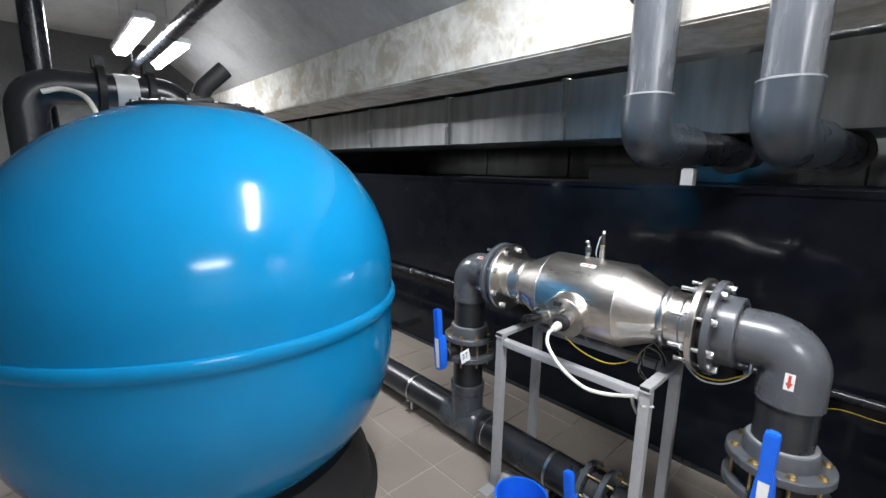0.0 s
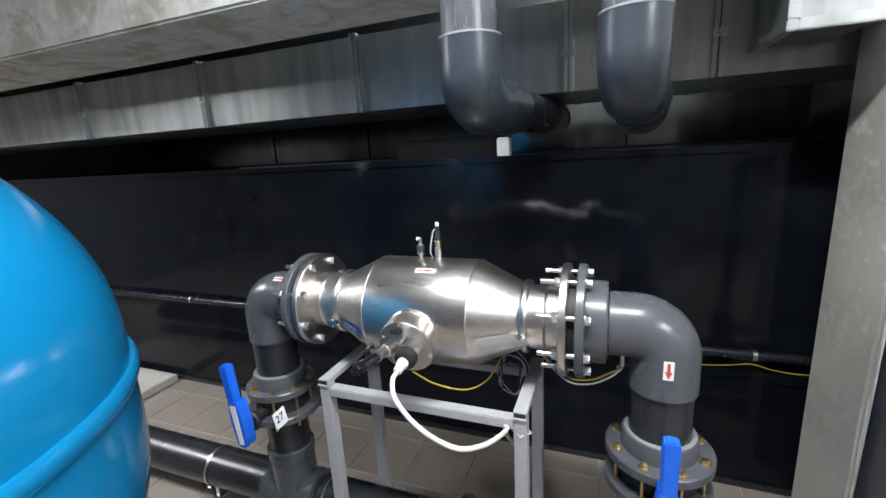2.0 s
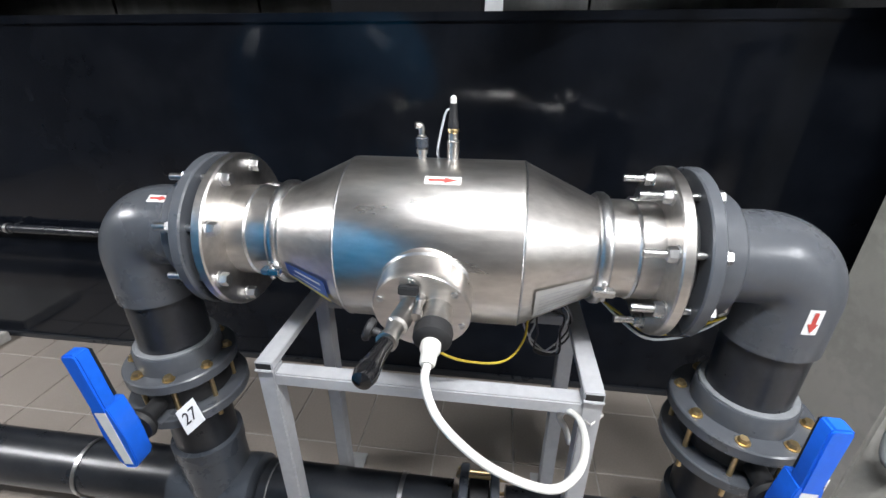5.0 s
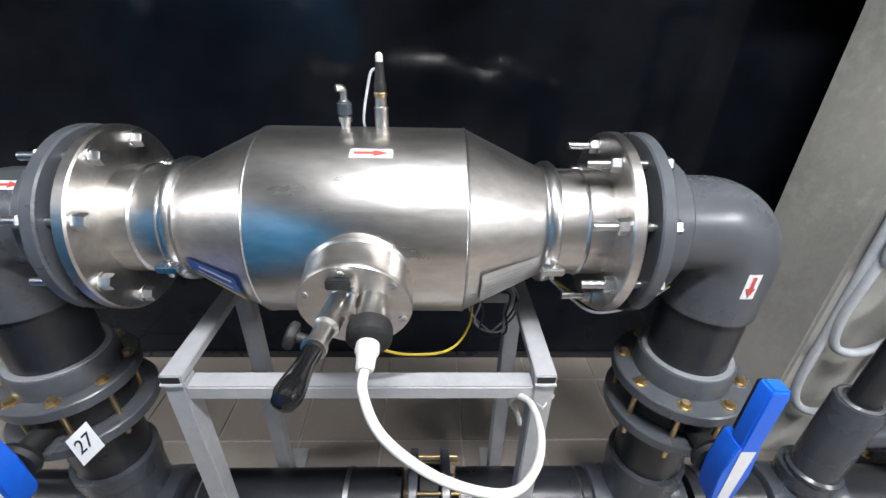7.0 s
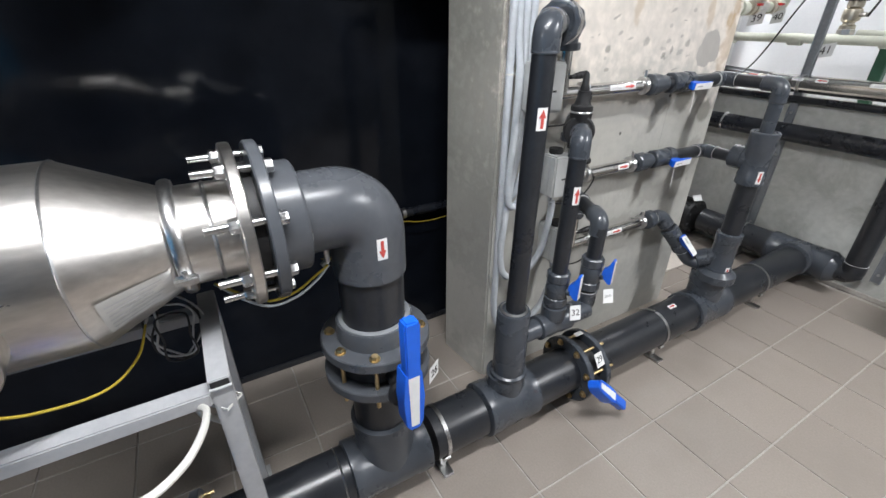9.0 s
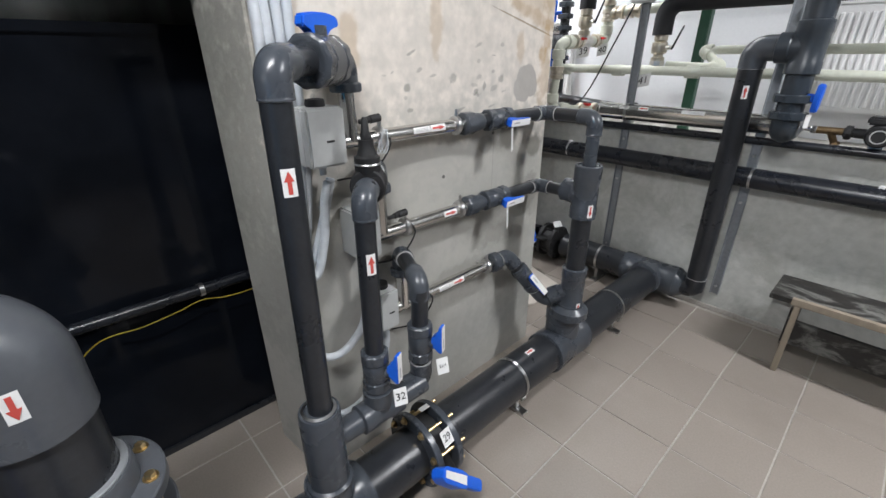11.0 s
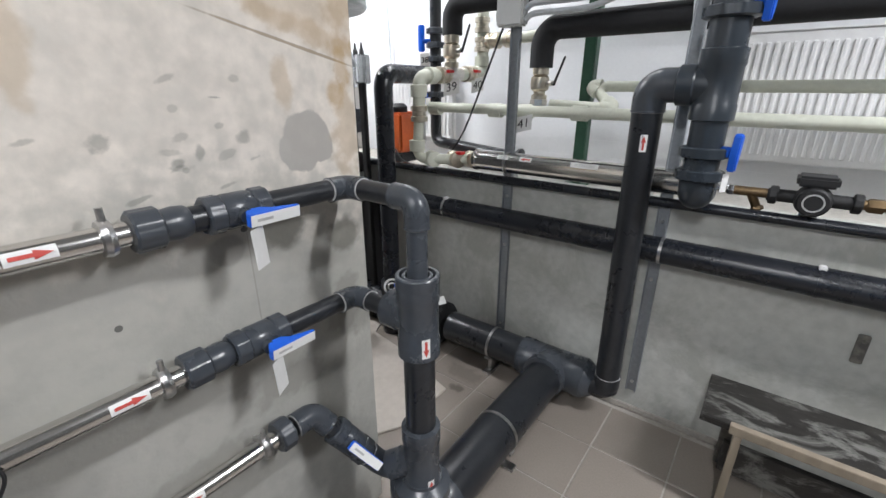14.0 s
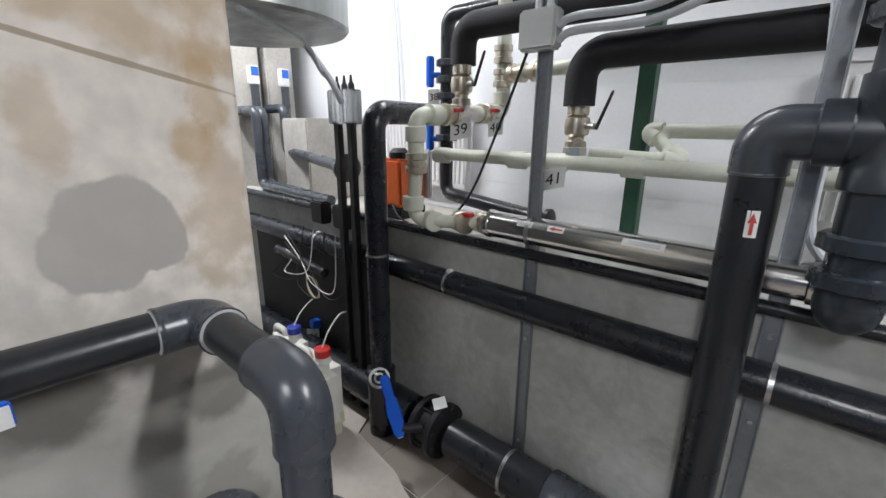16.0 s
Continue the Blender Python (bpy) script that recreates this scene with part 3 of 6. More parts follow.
# ---- the large structure ----
WEST, NORTH, SOUTH, WHITE = -1.8, 6.6, -2.66, -3.42
CEIL = 3.0


def setting(name, bm, material, label, category="", smooth=0):
    return tagged(part(name, bm, material, None, label, smooth), "", category or name.split("_")[0], kind="structure")


floor = setting("floor", block(WEST, 6.4, SOUTH, NORTH, -0.12, -0.004), GROUT, "beige-grey square ceramic floor tiles with pale joints", "floor")
setting("floor_upper", block(WEST, 6.4, WHITE, SOUTH - 0.16, -0.12, 0.97), CONC, "raised concrete floor behind the knee wall", "floor")
# walls coloured dark to stand for dim surroundings and keep the tank's reflections black
setting("wall_west", block(WEST - 0.2, WEST, WHITE - 0.2, NORTH + 0.2, -0.12, CEIL + 0.4), CONC_DARK, "concrete wall, coloured dark for the dim room", "wall")
setting("wall_north", block(WEST, 6.4, NORTH, NORTH + 0.2, -0.12, CEIL + 0.4), CONC_DARK, "concrete wall, coloured dark for the dim room", "wall")
setting("wall_east", block(6.4, 6.6, -1.6, NORTH, -0.12, CEIL + 0.4), CONC_DARK, "concrete wall behind the tank, coloured dark for shade", "wall")
setting("wall_far_end", block(5.6, 5.8, WHITE, -1.6, -0.12, CEIL), WALL_W, "white wall at the far end of the room", "wall")
setting("wall_behind_tank_side", block(2.622, 6.4, -1.6, -1.4, -0.12, CEIL), CONC_DARK, "concrete wall beside the passage, coloured dark for shade", "wall")

# the white wall behind the pipes, of long panels with fine grooves
wall_south = setting("wall_south", block(WEST, 6.4, WHITE - 0.2, WHITE - 0.0025, 0.97, CEIL + 0.2), WALL_W, "white wall of long horizontal panels", "wall")
panel_h = 0.1
pz = 0.975
while pz < CEIL:
    p = part("panel", block(WEST, 5.6, WHITE - 0.0025, WHITE, pz, pz + panel_h - 0.0007), WALL_W, wall_south, smooth=0)
    pz += panel_h

# the grey knee wall with its worn top
setting("knee_wall", block(WEST, 6.4, SOUTH - 0.16, SOUTH, -0.01, 1.03, 0.006), CONC_D, "low grey plastered concrete knee wall", "wall")
setting("baseboard", block(WEST, 2.33, SOUTH, SOUTH + 0.012, 0.0, 0.03, 0.003), GROUT, "pale mortar fillet along the wall foot", "skirting")

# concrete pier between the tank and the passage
setting("pier", prism([(2.335, -1.6), (2.62, -1.6), (2.62, -0.292), (2.335, -0.325)], (0, 0, -0.01), (1, 0, 0), (0, 1, 0), CEIL + 0.01, 0.008), PIER, "cast concrete pier with stains, mortar patches and painted side shade", "wall")

# ceiling: flat part, sloping soffit, beam and slab over the duct
setting("ceiling", block(WEST, 1.05, SOUTH - 0.2, NORTH, CEIL, CEIL + 0.2), SOFFIT, "grey concrete ceiling", "ceiling")
setting("ceiling_south", block(1.05, 6.4, WHITE, -0.3, CEIL, CEIL + 0.2), SOFFIT, "grey concrete ceiling over the pipes", "ceiling")
slope = prism([(1.05, CEIL + 0.001), (1.5, CEIL - 0.001), (2.17, 2.49), (2.6, 2.49), (2.6, 2.7), (1.5, CEIL + 0.2), (1.05, CEIL + 0.2)], (0, -0.3, 0), (1, 0, 0), (0, 0, 1), -(NORTH + 0.3))
setting("ceiling_slope", slope, SOFFIT, "sloping grey concrete soffit above the beam", "ceiling")
setting("beam", block(2.15, 2.62, -0.3, NORTH, 2.14, 2.5, 0.01), CONC_R, "rough pale plastered concrete beam", "beam")
setting("ceiling_tank", block(2.6, 6.4, -1.4, NORTH, 2.45, 2.6), SOFFIT, "dark concrete slab above the duct", "ceiling")

# ---- black tank ----
tank = thing("balance_tank", (2.84, 3.0, 0), "large glossy black welded plastic sheet water tank", "tank")
part("front_panel", block(2.84, 2.86, -1.38, 6.2, 0.02, 1.54, 0.003), TANK, tank, smooth=0)
part("side_panel", block(2.86, 4.6, -1.38, -1.36, 0.02, 1.54), TANK, tank, smooth=0)
part("side_panel", block(2.86, 4.6, 6.18, 6.2, 0.02, 1.54), TANK, tank, smooth=0)
part("back_panel", block(4.58, 4.6, -1.36, 6.18, 0.02, 1.54), TANK, tank, smooth=0)
part("top_panel", block(2.86, 4.58, -1.36, 6.18, 1.5, 1.525), TANK, tank, smooth=0)
part("foot_strip", block(2.825, 2.84, -1.38, 6.2, 0.0, 0.028, 0.002), PIPE, tank, "dark plastic strip along the foot", smooth=0)
part("rim", block(2.828, 2.84, -1.38, 6.2, 1.515, 1.545, 0.003), TANK, tank, smooth=0)
part("drain_pipe", rod((2.795, -1.3, 0.675), (2.795, 6.1, 0.675), 0.02, 16), BLACK_PIPE, tank, "thin black pipe along the tank")
for cy in (-0.17, 0.9, 2.0, 3.1, 4.2):
    part("pipe_clip", join(turned([(0.021, -0.008), (0.024, -0.008), (0.024, 0.008), (0.021, 0.008)], (2.795, cy, 0.675), (0, 1, 0), 20, cap=False), block(2.815, 2.84, cy - 0.008, cy + 0.008, 0.668, 0.682)), ZINC, tank)
part("float_box", block(2.86, 3.12, 0.93, 1.46, 1.525, 1.645, 0.012), MATT, tank, "low black box on the tank's lid")
part("box_end", block(2.864, 2.93, 0.868, 0.928, 1.526, 1.632, 0.006), RADIATOR, tank, "white end piece of the box")
part("lid_frame", block(2.9, 3.6, 1.64, 2.6, 1.525, 1.55, 0.006), RUBBER, tank)

# ---- galvanised duct ----
duct = thing("ventilation_duct", (2.9, 2.5, 1.79), "long rectangular galvanised sheet ventilation duct", "duct")
edges = [6.4, 4.85, 3.6, 2.55, 1.55, 0.58, 0.07, -1.35]
for b, a in zip(edges, edges[1:]):
    part("duct_section", block(2.70, 3.35, a + 0.004, b - 0.004, 1.79, 2.13, 0.004), GALV, duct, smooth=0)
    part("duct_flange", block(2.675, 3.36, a - 0.014, a + 0.002, 1.786, 2.14, 0.003), GALV, duct, smooth=0)
    part("duct_flange", block(2.675, 3.36, a + 0.006, a + 0.022, 1.786, 2.14, 0.003), GALV, duct, smooth=0)
    part("flange_clip", join(block(2.667, 2.679, a - 0.02, a + 0.028, 1.92, 1.95, 0.002), hex_bolt((2.668, a + 0.004, 1.935), (-1, 0, 0), 0.009)), ZINC, duct, smooth=0)
back_duct = thing("ventilation_duct", (4.9, 2.5, 1.5), "far galvanised duct behind the black tank", "duct")
for b, a in zip((6.0, 3.9, 2.7, 1.5, 0.3), (3.9, 2.7, 1.5, 0.3, -0.9)):
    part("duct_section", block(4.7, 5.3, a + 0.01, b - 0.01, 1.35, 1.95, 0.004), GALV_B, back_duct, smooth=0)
    part("duct_leg", block(4.75, 4.8, a + 0.1, a + 0.15, -0.004, 1.36), STRUT, back_duct, smooth=0)

# ---- blue filter vessel ----
VX, VY, VR = 0.889, 2.173, 0.80


def filter_vessel():
    v = thing("filter_vessel", (VX, VY, 0), "large glossy blue fibreglass sand filter vessel", "filter")
    ring = 1.03
    low = [(VR * 0.5, 0.29)] + [(VR * (0.5 + 0.5 * math.sin(a)), 0.84 - 0.55 * math.cos(a)) for a in [math.pi / 2 * i / 16 for i in range(1, 17)]] + [(VR, ring - 0.02)]
    part("lower_shell", turned(low, (VX, VY, 0), (0, 0, 1), 96, cap=False), BLUE, v, smooth=60)
    part("joint_ring", turned([(VR - 0.01, ring - 0.026), (VR + 0.012, ring - 0.024), (VR + 0.017, ring - 0.01), (VR + 0.017, ring + 0.014), (VR + 0.010, ring + 0.024), (VR - 0.01, ring + 0.026)], (VX, VY, 0), (0, 0, 1), 96, cap=False), BLUE, v, "raised blue joint ring")
    high = [(VR, ring + 0.02), (VR * 0.999, 1.12)] + [(VR * math.cos(a), 1.12 + 0.735 * math.sin(a)) for a in [math.pi / 2 * i / 22 for i in range(1, 20)]]
    part("upper_shell", turned(high, (VX, VY, 0), (0, 0, 1), 96, cap=False), BLUE, v, smooth=60)
    part("base", turned([(0.7, 0), (0.725, 0.01), (0.725, 0.03), (0.71, 0.045), (0.69, 0.05), (0.675, 0.16), (0.655, 0.2), (0.62, 0.33), (0.5, 0.33)], (VX, VY, 0), (0, 0, 1), 72), RUBBER, v, "black plastic foot ring")
    top = 1.80
    part("lid_flange", turned([(0.2, top - 0.05), (0.25, top - 0.02), (0.255, top + 0.0), (0.25, top + 0.03), (0.2, top + 0.045), (0.0, top + 0.05)], (VX, VY, 0), (0, 0, 1), 64), RUBBER, v, "black bolted lid flange")
    for i in range(16):
        a = 2 * math.pi * i / 16
        part("lid_bolt", hex_bolt((VX + 0.228 * math.cos(a), VY + 0.228 * math.sin(a), top + 0.03), (0, 0, 1), 0.012, 0.014), PIPE, v)
    part("manometer_block", block(VX - 0.05, VX + 0.05, VY - 0.04, VY + 0.04, top + 0.03, top + 0.09, 0.01), RUBBER, v)
    part("lid_valve", join(tube([(VX, VY, top + 0.06), (VX + 0.02, VY - 0.02, top + 0.12), (VX + 0.1, VY - 0.04, top + 0.2)], 0.035, seg=16)), RUBBER, v, "black air vent with hose")
    return v


filter_vessel()

# ---- ceiling luminaires ----
for lx, ly, lz, along, watts in LUMINAIRES:
    lamp = thing("ceiling_luminaire", (lx, ly, lz), "white tube luminaire, lit, under the concrete ceiling", "lamp", "ceiling luminaires")
    ax, ay = (0.62, 0.07) if along else (0.07, 0.62)
    part("housing", block(lx - ax, lx + ax, ly - ay, ly + ay, lz - 0.03, lz + 0.02, 0.01), LAMP_BODY, lamp)
    part("diffuser", block(lx - ax + 0.02, lx + ax - 0.02, ly - ay + 0.01, ly + ay - 0.01, lz - 0.065, lz - 0.03, 0.014), LAMP_GLOW, lamp, "glowing white diffuser")
    for k in (-0.4, 0.4):
        px, py = (lx + k, ly) if along else (lx, ly + k)
        part("hanger", rod((px, py, lz + 0.02), (px, py, 2.47 if lx > 3.5 and ly > -1 else CEIL), 0.004, 8), ZINC, lamp)


# ---- main pipe along the floor ----
MX, MZ, MR = 2.07, 0.15, 0.09
X, Y, Z = Vector((1, 0, 0)), Vector((0, 1, 0)), Vector((0, 0, 1))


def support_saddle(parent, y):
    part("saddle", join(block(MX - 0.09, MX + 0.09, y - 0.02, y + 0.02, 0.0, 0.012, 0.002), block(MX - 0.045, MX + 0.045, y - 0.012, y + 0.012, 0.012, MZ - MR + 0.01, 0.002)), ZINC, parent, "galvanised pipe saddle on the floor")


main = thing("main_pipe", (MX, 0, 0), "thick dark grey plastic water pipe running along the tiled floor", "pipe")
for a, b in ((4.6, 1.80), (1.53, 0.935), (0.775, 0.39), (0.10, -0.11), (-0.31, -0.565), (-0.675, -1.40), (-1.62, -2.43)):
    part("pipe", rod((MX, a, MZ), (MX, b, MZ), MR, 40), PIPE, main)
for yy, rr, reach in ((1.686, 0.085, 0.24), (0.258, 0.085, 0.22), (-0.235, 0.06, 0.15), (-1.505, 0.07, 0.19)):
    tee(main, (MX, yy, MZ), Y, Z, MR, rr, 0.135 if rr > 0.06 else 0.115, reach)
for cy in (2.15, 1.09, 0.06, -1.12, -2.0):
    clamp_ring(main, (MX, cy, MZ), Y, MR, (-0.75, 0, -0.65))
    support_saddle(main, cy)
for cy in (1.50, 0.42):
    part("weld_bead", turned([(MR, -0.003), (MR + 0.003, 0), (MR, 0.003)], (MX, cy, MZ), Y, 36, cap=False), ZINC, main)
sticker(main, (MX, -1.232, MZ), -Y, (-0.1, 0, 1), MR, 0.05, 0.022)


def flange(at, d, r, thick, hub, material, parent, name="flange", holes=8, bolt=None, bolt_len=0.0, phase=0.0, bolt_r=0.011, ring_r=None):
    """A flange disc; bolts are parts of their own."""
    at, d = Vector(at), Vector(d).normalized()
    u, v, w = axes(d)
    f = part(name, turned([(hub, 0), (r - 0.003, 0), (r, 0.003), (r, thick - 0.003), (r - 0.003, thick), (hub, thick)], at, d, 56), material, parent)
    if bolt:
        k = ring_r or r * 0.84
        for i in range(holes):
            a = 2 * math.pi * (i + phase) / holes
            p = at + (u * math.cos(a) + v * math.sin(a)) * k
            part("bolt", join(rod(p - d * bolt_len, p + d * (thick + 0.006), bolt_r * 0.55, 10), hex_bolt(p + d * thick, d, bolt_r, 0.012), turned([(bolt_r * 1.35, 0), (bolt_r * 1.35, 0.002)], p + d * thick * 1.001, d, 16)), bolt, parent, "yellow zinc-plated bolt" if bolt is BRASS else "zinc-plated steel bolt")
    return f


# ---- the drop legs with butterfly valves ----
def lever_handle(parent, hub, up, out, length=0.3, label_text=True):
    """The long blue lever of a butterfly valve: it stands along up, its face to out."""
    hub, up, out = Vector(hub), Vector(up).normalized(), Vector(out).normalized()
    side = up.cross(out)
    n = out
    sgn = 1 if up.cross(side).dot(n) > 0 else -1
    step = length * 0.42
    skirt = [(-0.075, -0.012), (-0.055, -0.024), (0.03, -0.028), (step, -0.0225), (step + 0.004, -0.02), (step + 0.004, 0.02), (step, 0.0225), (0.03, 0.028), (-0.055, 0.024), (-0.075, 0.012)]
    grip = [(step - 0.01, -0.0185), (length - 0.008, -0.02), (length, -0.015), (length, 0.015), (length - 0.008, 0.02), (step - 0.01, 0.0185)]
    hd = part("handle", join(prism(skirt, hub - n * 0.03, up, side, 0.048 * sgn, 0.004), prism(grip, hub - n * 0.014, up, side, 0.034 * sgn, 0.004)), HANDLE, parent, "long blue plastic lever handle")
    part("label_strip", prism([(-0.06, -0.011), (length * 0.4, -0.0145), (length * 0.4, 0.0145), (-0.06, 0.011)], hub + n * 0.0185, up, side, 0.001 if up.cross(side).dot(n) > 0 else -0.001), PAPER, hd, "white label strip")
    teeth = [block(-0.004, 0.004, -0.008, 0.008, -0.006, 0.006, 0.002, Matrix.Translation(hub - n * 0.022 + up * (length * 0.5 + 0.014 * i))) for i in range(9)]
    part("ratchet_trigger", join(*teeth, prism([(length * 0.45, -0.009), (length * 0.94, -0.009), (length * 0.94, 0.009), (length * 0.45, 0.009)], hub - n * 0.02, up, side, 0.006)), RUBBER, hd, "black ratchet trigger")
    return hd


def drop_leg(y, number, handle_lean, tag_at, tag_u, tag_up, tag_s=0.05, top_r=0.15):
    leg = thing("drop_leg", (MX, y, 0.3), "vertical dark grey plastic pipe down to the floor pipe", "pipe", "drop legs")
    part("pipe", rod((MX, y, 0.70), (MX, y, 0.93), 0.085, 40), PIPE, leg)
    part("pipe", rod((MX, y, 0.33), (MX, y, 0.56), 0.085, 40), PIPE, leg)
    part("collar", turned([(0.087, 0.05), (0.102, 0.052), (0.104, 0.048), (0.106, 0.0)], (MX, y, 0.687), Z, 40), PVC_L, leg, "grey plastic flange collar")
    part("collar_lip", turned([(0.086, 0.0), (0.0985, 0.001), (0.099, 0.005), (0.097, 0.007), (0.086, 0.007)], (MX, y, 0.737), Z, 40, cap=False), LIP, leg, "pale worn lip of the collar")
    valve = thing("butterfly_valve", (MX, y, 0.5), "grey plastic butterfly valve with long blue lever and numbered tag", "valve", "butterfly valves")
    flange((MX, y, 0.658), Z, top_r, 0.03, 0.09, PVC_L, valve, holes=8, bolt=BRASS, bolt_len=0.14, phase=0.5, ring_r=top_r - 0.024)
    part("body", turned([(0.095, 0), (0.112, 0.004), (0.112, 0.062), (0.095, 0.066)], (MX, y, 0.588), Z, 44), RUBBER, valve, "black valve body")
    flange((MX, y, 0.556), Z, 0.15, 0.03, 0.09, PVC_L, valve)
    part("stem", join(rod((MX - 0.1, y, 0.61), (MX - 0.215, y, 0.61), 0.022, 20), turned([(0.04, 0), (0.044, 0.01), (0.04, 0.02)], (MX - 0.17, y, 0.61), -X, 24)), RUBBER, valve, "black handle stem")
    lever_handle(valve, (MX - 0.225, y, 0.61), handle_lean, -X, 0.26)
    number_tag(valve, number, tag_at, tag_u, tag_up, tag_s, tag_s, tag_s * 0.68)
    return leg


drop_leg(0.258, "26", (-0.0, 0.0, 1), (MX - 0.16, 0.16, 0.615), (0.55, -0.83, 0.0), Z)
drop_leg(1.686, "27", (-0.0, 0.1, 1), (MX - 0.16, 1.56, 0.632), (0.25, -0.72, 0.65), (0.45, 0.68, 0.58), 0.064, 0.138)

# ---- stainless ultraviolet reactor with its elbows ----
RZ, RY = 1.068, 0.972
reactor = thing("uv_reactor", (MX, RY, RZ), "horizontal brushed stainless steel ultraviolet reactor between grey flanges", "water steriliser")
part("body", turned([(0.17, -0.175), (0.1715, -0.17), (0.1715, 0.17), (0.17, 0.175)], (MX, RY, RZ), Y, 72), STEEL, reactor)
for s in (-1, 1):
    d = Y * s
    part("cone", turned([(0.1712, 0.173), (0.102, 0.318), (0.1, 0.322)], (MX, RY, RZ), d, 72, cap=False), STEEL, reactor, "conical stainless steel end")
    part("weld_seam", turned([(0.1705, 0.17), (0.1728, 0.173), (0.1705, 0.176)], (MX, RY, RZ), d, 72, cap=False), ZINC, reactor)
    part("neck", turned([(0.0995, 0.32), (0.0995, 0.436)], (MX, RY, RZ), d, 64, cap=False), STEEL, reactor, "stainless steel neck")
    part("neck_weld", turned([(0.0995, 0.385), (0.1025, 0.389), (0.0995, 0.393)], (MX, RY, RZ), d, 64, cap=False), ZINC, reactor)
    part("band_clamp", join(turned([(0.1, 0.314), (0.111, 0.316), (0.115, 0.322), (0.115, 0.332), (0.111, 0.338), (0.1, 0.34)], (MX, RY, RZ), d, 64, cap=False), block(MX - 0.128, MX - 0.108, RY + s * 0.327 - 0.02, RY + s * 0.327 + 0.02, RZ - 0.045, RZ - 0.03, 0.003), rod((MX - 0.118, RY + s * 0.327, RZ - 0.055), (MX - 0.118, RY + s * 0.327, RZ - 0.02), 0.005, 10)), ZINC, reactor, "steel band clamp with screw")
    flange((MX, RY + s * 0.432, RZ), d, 0.17, 0.022, 0.09, STEEL, reactor, "steel_flange")
    part("gasket", turned([(0.085, 0.455), (0.128, 0.455), (0.128, 0.476), (0.085, 0.476)], (MX, RY, RZ), d, 48), RUBBER, reactor, "black rubber gasket")
    u, v, w = axes(d)
    for i in range(8):
        a = 2 * math.pi * (i + 0.5) / 8
        p = Vector((MX, RY, RZ)) + (u * math.cos(a) + v * math.sin(a)) * 0.145
        thread = rod(p + d * 0.43, p + d * 0.548, 0.0075, 12) if s > 0 else rod(p + d * 0.375, p + d * 0.5, 0.0075, 12)
        part("bolt", join(thread, hex_bolt(p + d * 0.432, -d, 0.0145, 0.018), hex_bolt(p + d * 0.503, d, 0.0145, 0.015), turned([(0.017, 0), (0.017, 0.002)], p + d * 0.43, d, 16), turned([(0.017, 0), (0.017, 0.002)], p + d * 0.501, d, 16)), ZINC, reactor, "zinc-plated flange bolt")

# lamp head, on the front and a little low
hd_dir = Vector((-0.978, 0.0, -0.209)).normalized()
hc = Vector((MX, 0.972, RZ)) + hd_dir * 0.10
part("lamp_housing", turned([(0.088, 0.0), (0.088, 0.108), (0.0885, 0.112), (0.0885, 0.117), (0.087, 0.12)], hc, hd_dir, 56), STEEL, reactor, "round stainless lamp housing")
part("housing_weld", turned([(0.088, 0.06), (0.0915, 0.064), (0.088, 0.068)], hc, hd_dir, 48, cap=False), ZINC, reactor)
fc = hc + hd_dir * 0.12
for i in range(6):
    a = 2 * math.pi * (i + 0.35) / 6
    p = fc + (Y * math.cos(a) + Z * math.sin(a)) * 0.077
    p = p - hd_dir * (p - fc).dot(hd_dir)
    part("socket_screw", turned([(0.0065, 0), (0.0065, 0.003), (0.0035, 0.003), (0.0035, 0.001)], p, hd_dir, 12), ZINC, reactor)
g = fc - Y * 0.03 + Z * 0.012
gland = part("gland", turned([(0.02, 0.045), (0.031, 0.047), (0.033, 0.056), (0.032, 0.072), (0.026, 0.078), (0.015, 0.08)], g, hd_dir, 32), RUBBER, reactor, "black cable gland")
part("gland_sleeve", turned([(0.026, -0.004), (0.026, 0.03), (0.029, 0.032), (0.029, 0.046)], g, hd_dir, 32), STEEL, gland)
part("cable_nut", turned([(0.016, 0.076), (0.017, 0.092), (0.0135, 0.1), (0.0125, 0.118), (0.01, 0.122)], g, hd_dir, 24), WHITE_CABLE, gland, "white cable nut")
q = fc + Y * 0.017 + Z * 0.016 - hd_dir * 0.004
wd = (Vector((1.645, 1.014, 1.05)) - q).normalized()
wiper = part("wiper_rod", turned([(0.0175, 0.0), (0.0185, 0.06), (0.0185, 0.078), (0.014, 0.082), (0.014, 0.115), (0.017, 0.116), (0.017, 0.124), (0.01, 0.125)], q, wd, 28), STEEL, reactor, "stainless wiper rod sleeve")
part("grip", turned([(0.0105, 0.124), (0.013, 0.127), (0.0125, 0.155), (0.0165, 0.185), (0.0175, 0.2), (0.014, 0.213), (0.004, 0.218)], q, wd, 24), GLOSS, wiper, "glossy black grip")
kb = q + wd * 0.11 + Vector((0, 0.03, 0.012))
part("knob", join(turned([(0.016, -0.005), (0.0185, -0.001), (0.0185, 0.004), (0.015, 0.007)], kb, (0.1, 1, 0.35), 24), rod(q + wd * 0.11, kb, 0.007, 12)), RUBBER, reactor, "black knob")
part("small_valve", join(turned([(0.009, 0), (0.009, 0.018), (0.0065, 0.02), (0.0065, 0.04), (0.009, 0.042), (0.009, 0.055)], fc - Y * 0.002 + Z * 0.038, hd_dir, 14), turned([(0.011, 0), (0.011, 0.02), (0.008, 0.024)], fc - Y * 0.002 - Z * 0.012, hd_dir, 6)), STEEL, reactor, "small steel vent valve")
